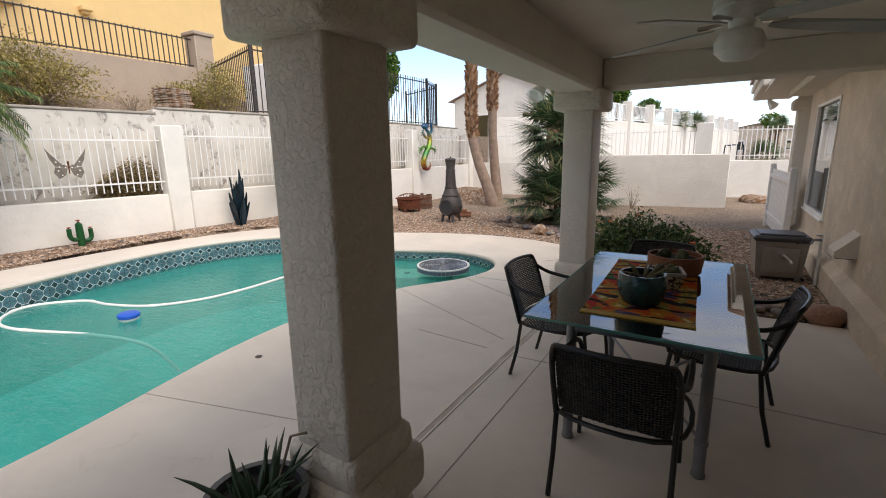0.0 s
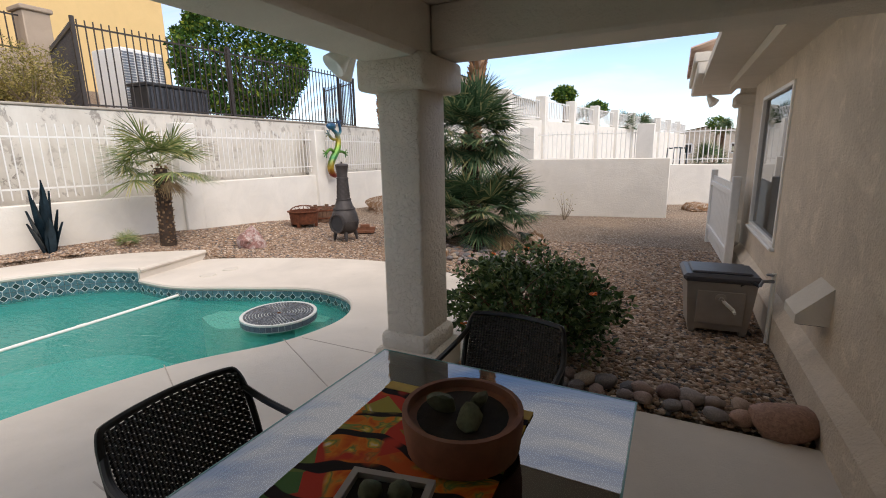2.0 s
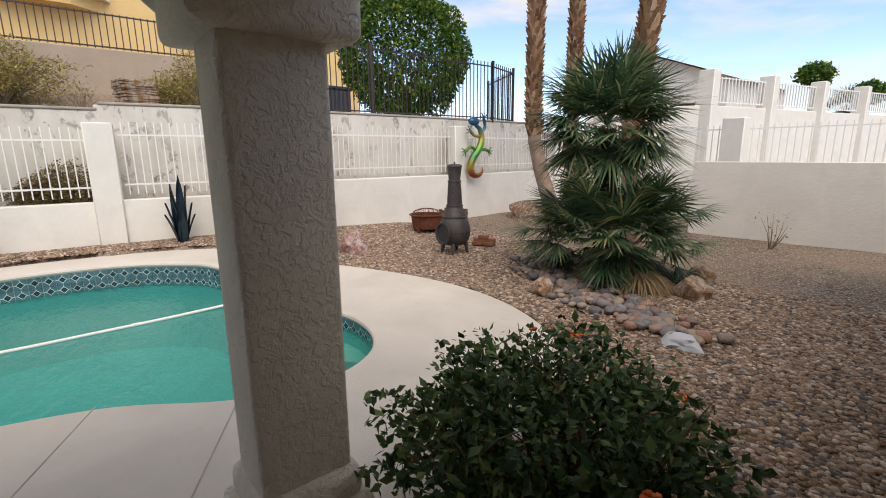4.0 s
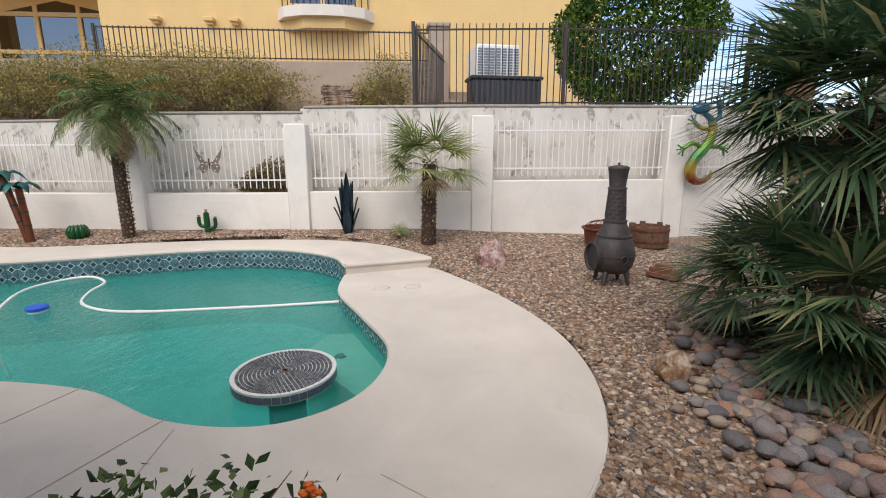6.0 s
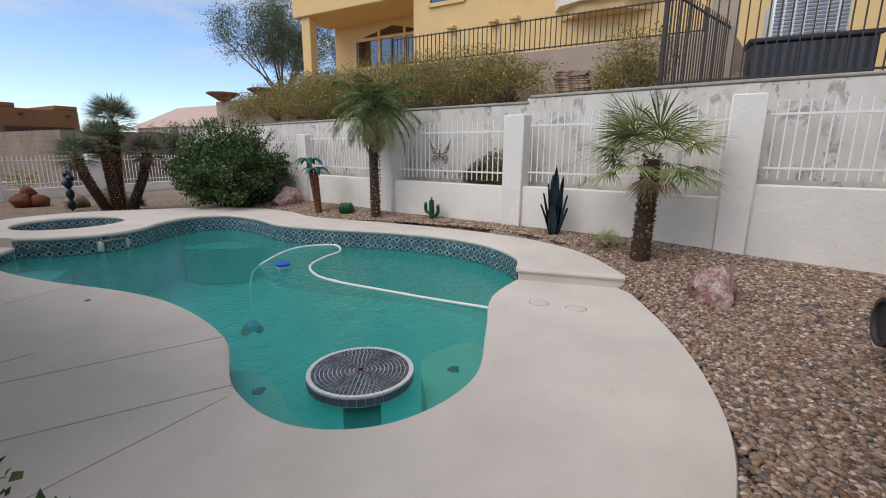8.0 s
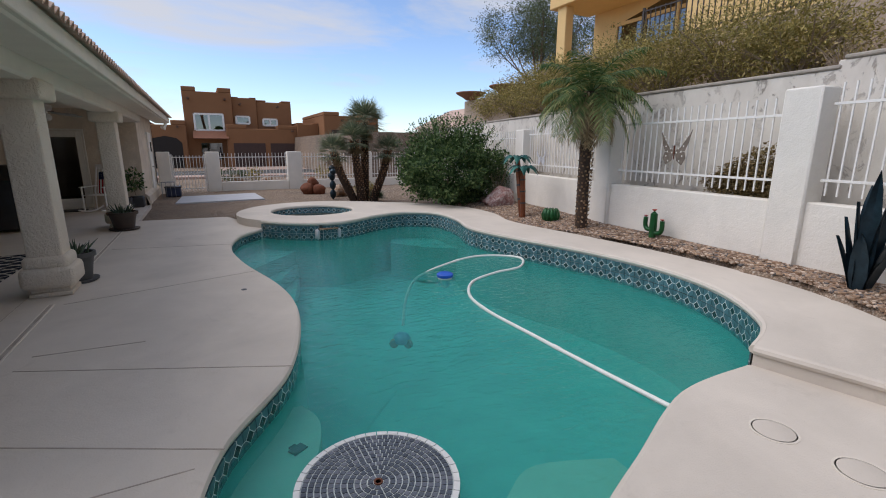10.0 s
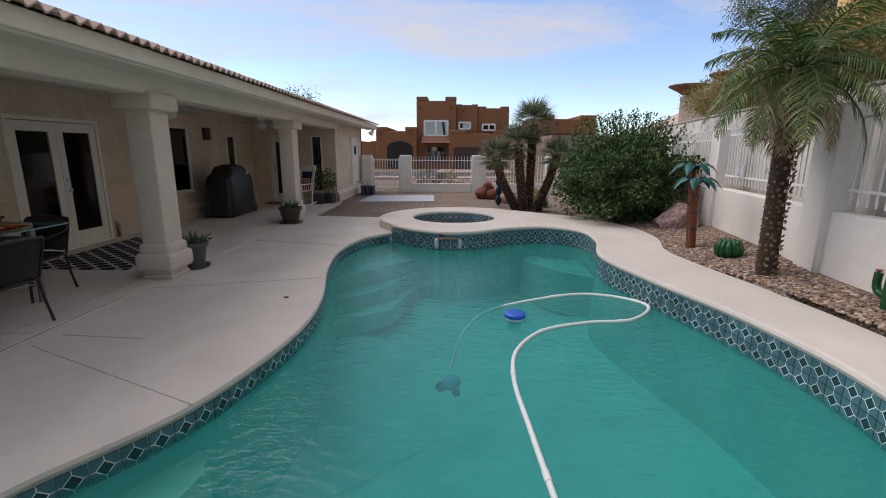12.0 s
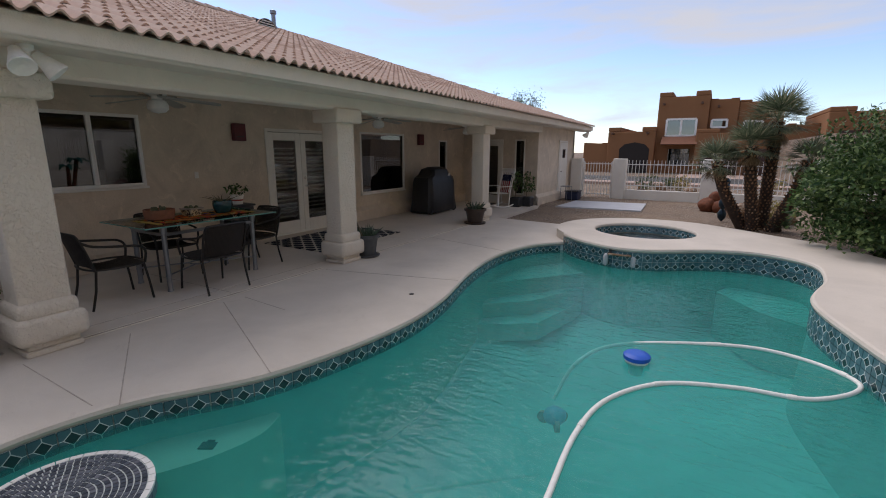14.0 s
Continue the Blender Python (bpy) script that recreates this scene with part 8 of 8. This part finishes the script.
def far_window(parent, x, y0, y1, z0, z1, nx, nz, frame_mat, arch=0.0, axis="x"):
    wd = Geo()
    def P(u, v, d):
        return (x + d, u, v) if axis == "x" else (u, x + d, v)
    w_ = part("window", Geo().add([P(y0, z0, 0.02), P(y1, z0, 0.02), P(y1, z1, 0.02), P((y0 + y1) / 2, z1 + arch, 0.02), P(y0, z1, 0.02)], [(0, 1, 2, 3, 4)]), WINGLASS, parent, "", False)
    f = Geo()
    t = 0.07
    for i in range(nx + 1):
        u = y0 + (y1 - y0) * i / nx
        k = 1 - abs(2 * i / nx - 1)
        lo, hi = P(u - t, z0, 0.0), P(u + t, z1 + arch * k, 0.09)
        f.box([min(a, b) for a, b in zip(lo, hi)], [max(a, b) for a, b in zip(lo, hi)])
    for j in range(nz + 1):
        v = z0 + (z1 - z0) * j / nz
        lo, hi = P(y0, v - t, 0.0), P(y1, v + t, 0.085)
        f.box([min(a, b) for a, b in zip(lo, hi)], [max(a, b) for a, b in zip(lo, hi)])
    part("window_frame", f, frame_mat, w_, "", False)


far_window(yh, -2.2, -8.4, -3.8, 4.3, 7.0, 3, 2, YELLOW, 0.5)
far_window(yh, 0.0, 3.0, 5.4, 6.9, 9.5, 2, 2, YELLOW)
far_window(yh, 0.0, -2.6, -1.0, 7.3, 8.4, 1, 1, YELLOW)
far_window(yh, 0.0, 2.0, 5.6, 4.1, 5.0, 2, 1, YELLOW)
bk = part("balcony", Geo().prism([(0, 2.6), (0.5, 2.9), (0.8, 3.6), (0.85, 4.3), (0.8, 5.0), (0.5, 5.7), (0, 6.0)], 6.4, 6.75), TRIM, yh, "stone balcony slab", False)
for k in range(15):
    t = k / 14
    part("baluster", Geo().tube([(0.1 + 0.65 * math.sin(math.pi * t), 2.8 + 3.0 * t, 6.75), (0.1 + 0.65 * math.sin(math.pi * t), 2.8 + 3.0 * t, 7.6)], 0.02, 6), BLACKIRON, bk)
part("corbel", Geo().prism([(0, 2.8), (0.6, 3.6), (0.62, 5.0), (0, 5.8)], 6.05, 6.4), YELLOW, bk, "", False)
for y in (-1.5, 0.3, 1.15, 7.5):
    part("drain_spout", Geo().box((0, y - 0.16, 6.28), (0.3, y + 0.16, 6.42), 0.02).box((0, y - 0.1, 6.2), (0.2, y + 0.1, 6.28)), YELLOW, yh, "", False)

# ---------- brown adobe house across the street ----------
bh = thing("adobe_house", (0, -34.0, 0), "brown adobe-style two-storey house across the street", "house")


def block(x0, x1, d0, d1, z, name="wall", mer=0.35):
    x0, x1 = min(x0, x1), max(x0, x1)
    g = Geo().box((x0, -d1, -0.1), (x1, -d0, z - mer), 0.05)
    wd = (x1 - x0)
    # stepped parapet
    g.box((x0, -d1, z - mer), (x0 + 0.28 * wd, -d0, z), 0.05)
    g.box((x1 - 0.28 * wd, -d1, z - mer), (x1, -d0, z), 0.05)
    return part(name, g, BROWN, bh, "", False)


block(3.6, 1.5, -0.3, 8, 2.4, mer=0.05)
block(1.6, -1.95, -0.6, 8, 3.6)
block(-1.9, -5.4, 0.2, 8, 6.2)
block(-5.4, -7.3, 0.6, 8, 5.6, mer=0.05)
block(-7.3, -10.1, 0.8, 8, 5.45, mer=0.15)
block(-4.75, -10.2, -0.8, 0.8, 3.35, mer=0.3)
block(-12.0, -16.7, -3.0, 6, 4.45, mer=0.3)
block(-10.2, -12.0, -1.0, 8, 3.6, mer=0.1)
far_window(bh, 0.0 - 0.15, -4.65, -2.6, 2.9, 4.15, 2, 1, WHITEPAINT, 0, "y")
far_window(bh, -0.55, -6.65, -5.65, 3.5, 4.05, 1, 1, WHITEPAINT, 0, "y")
far_window(bh, -0.72, -8.85, -7.75, 3.4, 3.9, 2, 1, WHITEPAINT, 0, "y")
# flat near-black sheet on the wall: the archway's inner shade as colour
OPENSHADE = plain("opening shade colour", (0.02, 0.014, 0.011), 0.8)
part("archway", Geo().add([(-1.6, 0.62, 0), (0.65, 0.62, 0), (0.65, 0.62, 1.9), (0.3, 0.62, 2.25), (-0.5, 0.62, 2.42), (-1.25, 0.62, 2.25), (-1.6, 0.62, 1.9)], [(0, 1, 2, 3, 4, 5, 6)]), OPENSHADE, bh, "flat dark sheet for the shaded arched entrance", False)
GARAGE = plain("dark brown garage door", (0.055, 0.026, 0.018), 0.6, 0, 0.15, 4)
for x0, x1, d in ((-7.6, -5.2, 0.83), (-10.0, -8.0, 0.83), (-16.3, -12.6, 3.03)):
    part("garage_door", Geo().box((x0, d - 0.02, 0), (x1, d + 0.03, 1.9 if d < 1 else 3.0)), GARAGE, bh, "", False)
part("awning", Geo().add([(-4.9, 0.0, 2.85), (-2.4, 0.0, 2.85), (-2.4, 1.1, 2.25), (-4.9, 1.1, 2.25), (-4.9, 0, 2.2), (-2.4, 0, 2.2)], [(0, 1, 2, 3), (0, 3, 4), (1, 5, 2), (3, 2, 5, 4)]), TERRACOTTA, bh, "red tiled awning", False)
part("window", Geo().box((-4.4, -0.15, 0.6), (-2.9, -0.1, 1.9)), WINGLASS, bh, "", False)
for x, z in ((-2.3, 5.3), (-4.9, 5.3), (-6.0, 5.0), (-8.9, 4.9), (-9.8, 2.9), (-13.5, 3.8), (-16.0, 3.8), (1.2, 3.1), (-1.4, 3.1)):
    y = 0.8 if z < 3.3 else (3.0 if x < -12 else -0.2)
    part("roof_beam", Geo().tube([(x, y - 0.3, z), (x, y + 0.4, z)], 0.09, 8), WOODDARK, bh)
# street, pavement and gravel verge
ASPHALT = plain("asphalt street", (0.06, 0.058, 0.056), 0.9, 0, 0.2, 2, 0.3)
PAVER = plain("pink concrete drive", (0.46, 0.33, 0.27), 0.85, 0, 0.15, 2, 0.2)
whole("road", Geo().box((-60, -27.0, -0.05), (60, -20.0, 0.03)), ASPHALT, "grey asphalt street before the adobe house", "road", "structure", smooth=False)
whole("pavement", Geo().box((-60, -20.0, -0.05), (60, -18.6, 0.13), 0.02), PAVER, "pinkish concrete pavement along the street", "pavement", "structure", smooth=False)
whole("driveway", Geo().box((-11.0, -32.5, -0.05), (-4.0, -27.0, 0.04)), PAVER, "pinkish concrete driveway of the adobe house", "driveway", "structure", smooth=False)
for i, (x, y, s) in enumerate(((-3.8, -14.5, 0.5), (-5.0, -16.0, 0.45), (-4.5, -17.2, 0.35), (-8.2, -15.2, 0.5))):
    shrub("verge_shrub", (x, y, 0), 260, s, 0.06, 300 + i, LEAF_DESERT if i % 2 else LEAF_ACACIA, "small desert shrub on the street verge", (1, 1, 0.8), 0.2, 10, group="verge shrubs")
for i, (x, y, r) in enumerate(((-4.2, -15.5, 0.3), (-5.4, -14.6, 0.25), (-3.4, -15.8, 0.22))):
    boulder((x, y, 0), r, (1.2, 1, 0.8), 40 + i, BOULDER, "pale tan boulder on the street verge")

# ---------- houses and trees beyond the stepped walls ----------


def far_house(at, w, d, eave, ridge, label, mat):
    ob = thing("far_house", at, label, "house", "houses beyond the walls")
    part("wall", Geo().box((0, 0, -0.1), (w, d, eave)).add([(0, 0, eave), (w, 0, eave), (w / 2, 0, ridge), (0, d, eave), (w, d, eave), (w / 2, d, ridge)], [(0, 1, 2), (3, 5, 4)]), mat, ob, "", False)
    part("roof", Geo().add([(-0.4, -0.4, eave - 0.1), (w / 2, -0.4, ridge + 0.08), (w + 0.4, -0.4, eave - 0.1), (-0.4, d + 0.4, eave - 0.1), (w / 2, d + 0.4, ridge + 0.08), (w + 0.4, d + 0.4, eave - 0.1)], [(0, 1, 4, 3), (1, 2, 5, 4)]), ROOFTILE, ob, "", False)
    for k in range(2):
        far_window(ob, -0.04, w * (0.2 + 0.45 * k), w * (0.38 + 0.45 * k), eave * 0.45, eave * 0.8, 1, 1, WHITEPAINT, 0, "y")
    return ob


far_house((-17.5, 30.5, 0), 8.2, 9, 5.4, 7.0, "white stucco house with a gabled tile roof", YARD)
far_house((-3.5, 62.0, 0), 14, 9, 3.0, 4.3, "distant low pale house beyond the gardens", HOUSE)
far_house((9.0, 52.0, 0), 9, 9, 2.8, 4.0, "distant low pale house beyond the gardens", YARD)
far_house((-27.0, -30.0, 0), 7, 8, 3.2, 4.8, "distant white house with a red tile roof", YARD)
for i, (x, y, h, r) in enumerate(((-6.4, 33.0, 5.3, 0.7), (-5.0, 37.0, 4.6, 0.7), (8.5, 48.0, 4.2, 1.4), (4.0, 60.0, 4.4, 1.0))):
    ob = thing("far_tree", (x, y, 0), "small round garden tree beyond the walls", "tree", "far garden trees")
    part("trunk", Geo().tube([(0, 0, 0), (0, 0, h - r)], 0.1, 6), BARK, ob)
    part("crown", leaf_ball(1500, r, 0.12, 400 + i, (1.1, 1.1, 0.85), 0.4).turned(pose(0, 0, h)), LEAF_TREE, ob, "", False)
for i, (x, y, h) in enumerate(((-4.3, 29.0, 3.4), (-2.6, 33.0, 3.3), (-1.9, 35.5, 3.3), (3.5, 46, 3.4), (1.5, 24.0, 1.2))):
    fan_palm((x, y, 0), h, 0.15, "garden palm rising behind the stepped walls", LEAF_PALM, 26, 0.5, 0.7, 500 + i, 3, (0, 0), "far palms")
ch_ = thing("patio_chair_far", (0.3, 20.2, 0.0), "dark metal garden chair behind the boundary fence", "chair")
part("frame", Geo().tube(curve([(-0.3, 0, 0), (-0.3, 0, 1.6), (-0.2, 0, 1.75), (0.2, 0, 1.75), (0.3, 0, 1.6), (0.3, 0, 0)], n=3), 0.025, 6), NAVYMETAL, ch_)
part("slats", Geo().tube([(-0.1, 0, 0.5), (-0.1, 0, 1.74)], 0.02, 5).tube([(0.1, 0, 0.5), (0.1, 0, 1.74)], 0.02, 5), NAVYMETAL, ch_)
part("seat", Geo().box((-0.3, -0.25, 0.45), (0.3, 0.25, 0.5)), NAVYMETAL, ch_, smooth=False)

# ---------- loose stones ----------
creek = thing("river_stones", (0, 0, 0), "smooth grey, brown and red river stones in a winding bed", "stones")
q = random.Random(9)
stone_meshes = [rock(Geo(), (0, 0, 0), 1.0, k * 3, (1.0, 0.8, 0.6), 0.18, 2).mesh("stone", RIVER) for k in range(7)]
CREEK = curve([(-4.2, 10.3, 0), (-3.6, 9.5, 0), (-2.8, 9.15, 0), (-2.1, 8.95, 0), (-1.45, 8.75, 0)], n=8)
for k in range(300):
    c = CREEK[q.randrange(len(CREEK))]
    wdt = 0.34
    x, y = c[0] + q.gauss(0, wdt * 0.55), c[1] + q.gauss(0, wdt * 0.6)
    if y < 8.5 or inside(x, y, DECK_OUT):
        continue
    s = q.uniform(0.038, 0.085)
    part("stone", stone_meshes[k % 7], RIVER, creek).matrix_basis = pose(x, y, 0.01 + s * 0.25 + 0.03 * q.random(), q.uniform(-15, 15), q.uniform(-15, 15), q.uniform(0, 360)) @ Matrix.Diagonal((s, s, s, 1))
edge_stones = thing("border_stones", (0, 0, 0), "row of smooth river stones edging the patio slab", "stones")
x = -1.05
while x < 1.1:
    for row in range(2):
        s = q.uniform(0.055, 0.095)
        part("stone", stone_meshes[q.randrange(7)], RIVER, edge_stones).matrix_basis = pose(x + q.uniform(-0.03, 0.03), 5.40 + row * 0.14 + q.uniform(-0.02, 0.02), 0.03 + s * 0.2, q.uniform(-10, 10), q.uniform(-10, 10), q.uniform(0, 360)) @ Matrix.Diagonal((s, s, s, 1))
    x += 0.14
part("stone", stone_meshes[3], BOULDER, edge_stones, "larger tan stone").matrix_basis = pose(0.98, 5.42, 0.06, 0, 0, 20) @ Matrix.Diagonal((0.2, 0.17, 0.2, 1))

# gravel as many small stones where the walk passes near
oc = rock(Geo(), (0, 0, 0), 1.0, 4, (1.15, 0.85, 0.65), 0.45, 1)
ov = np.array(oc.v)
of = np.array(oc.f)
npr = np.random.RandomState(5)


def gravel(name, count, area, size, label):
    (x0, x1), (y0, y1) = area
    pts = []
    while len(pts) < count:
        x, y = npr.uniform(x0, x1), npr.uniform(y0, y1)
        d = x - wall_x(y)
        if d < 0.15 or x > HX - 0.12 or inside(x, y, DECK_OUT) or inside(x + 0.006 * (-4.2 - x), y + 0.008 * (3.5 - y), DECK_OUT):
            continue
        pts.append((x, y, ground_h(x, y) + 0.025 * noise.noise(Vector((x * 0.9, y * 0.9, 0))) + 0.004))
    c = np.array(pts)
    n = len(c)
    ang = npr.uniform(0, math.tau, n)
    s = npr.uniform(0.6, 1.35, n) * size
    ca, sa_ = np.cos(ang), np.sin(ang)
    v = ov[None] * s[:, None, None] * npr.uniform(0.75, 1.25, (n, 1, 3))
    w = np.stack([v[..., 0] * ca[:, None] - v[..., 1] * sa_[:, None], v[..., 0] * sa_[:, None] + v[..., 1] * ca[:, None], v[..., 2]], -1) + c[:, None]
    f = (of[None] + (np.arange(n) * len(ov))[:, None, None]).reshape(-1, 3)
    me = bpy.data.meshes.new(name)
    me.vertices.add(n * len(ov))
    me.vertices.foreach_set("co", w.reshape(-1).astype(np.float32))
    me.loops.add(len(f) * 3)
    me.loops.foreach_set("vertex_index", f.reshape(-1).astype(np.int32))
    me.polygons.add(len(f))
    me.polygons.foreach_set("loop_start", np.arange(0, len(f) * 3, 3, dtype=np.int32))
    me.update(calc_edges=True)
    me.materials.append(PEBBLE)
    tagged(new(name, me), label, "gravel", "", "stuff")


gravel("gravel_path", 44000, ((-3.6, 1.2), (5.35, 11.0)), 0.02, "mixed tan and brown crushed gravel stones")
gravel("gravel_bed", 26000, ((-8.6, -3.6), (6.4, 11.5)), 0.021, "mixed tan and brown crushed gravel stones")
gravel("gravel_border", 13000, ((-9.6, -8.0), (-3.0, 7.5)), 0.021, "mixed tan and brown crushed gravel stones along the wall")

# ---------- waterline tiles ----------
tiles = thing("waterline_tiles", (0, 0, 0), "dark teal glazed waterline tiles with pale diamond lines", "tiles", "", "structure")
TS = 0.148
tm = Geo().box((-TS / 2 + 0.004, -0.006, -TS / 2 + 0.004), (TS / 2 - 0.004, 0.006, TS / 2 - 0.004)).mesh("tile", TILE, False)


def spaced(line, step):
    out, acc = [], 0.0
    for a, b in zip(line, line[1:]):
        a, b = Vector((a[0], a[1], 0)), Vector((b[0], b[1], 0))
        L = (b - a).length
        while acc <= L:
            out.append((a + (b - a) * (acc / L), (b - a).normalized()))
            acc += step
        acc -= L
    return out


rest = Geo()
back = Geo()
for line, rows in ((POOL_NEAR, (-0.142,)), (POOL_FAR, (0.018, -0.13))):
    sp2 = [p for p, _ in spaced(line, TS)]
    a, b = sp2[3], sp2[4]
    mid, d = (a + b) / 2, (b - a).normalized()
    side = 1 if inside(mid.x + d.y * 0.1, mid.y - d.x * 0.1, POOL) else -1
    for z in rows:
        for a, b in zip(sp2, sp2[1:]):
            d = (b - a).normalized()
            nrm = Vector((d.y, -d.x, 0)) * side  # towards the water
            c = (a + b) / 2 + nrm * 0.02
            m = Matrix.Translation((c.x, c.y, z)) @ Matrix.Rotation(math.atan2(d.y, d.x), 4, "Z")
            part("tile", tm, TILE, tiles).matrix_basis = m
    n = len(line)
    z0, z1 = min(rows) - TS / 2, max(rows) + TS / 2
    off = []
    for i, p in enumerate(line):
        a, b = line[max(i - 1, 0)], line[min(i + 1, n - 1)]
        d = (Vector((b[0], b[1], 0)) - Vector((a[0], a[1], 0))).normalized()
        nrm = Vector((d.y, -d.x, 0)) * side
        off.append((p[0] + nrm.x * 0.013, p[1] + nrm.y * 0.013))
    back.add([(x, y, z0) for x, y in off] + [(x, y, z1) for x, y in off], [(i, i + 1, n + i + 1, n + i) for i in range(n - 1)])
part("grout", back, GROUT, tiles, "pale grout behind the tiles", False)
st_ = thing("spa_tiles", (*SPA, 0), "dark teal glazed tiles round the spa's waterline", "tiles", "", "structure")
for k in range(40):
    a = k * math.tau / 40
    part("tile", tm, TILE, st_).matrix_basis = pose(0.94 * math.cos(a), 0.935 * math.sin(a), 0.025, 0, 0, math.degrees(a) + 90)
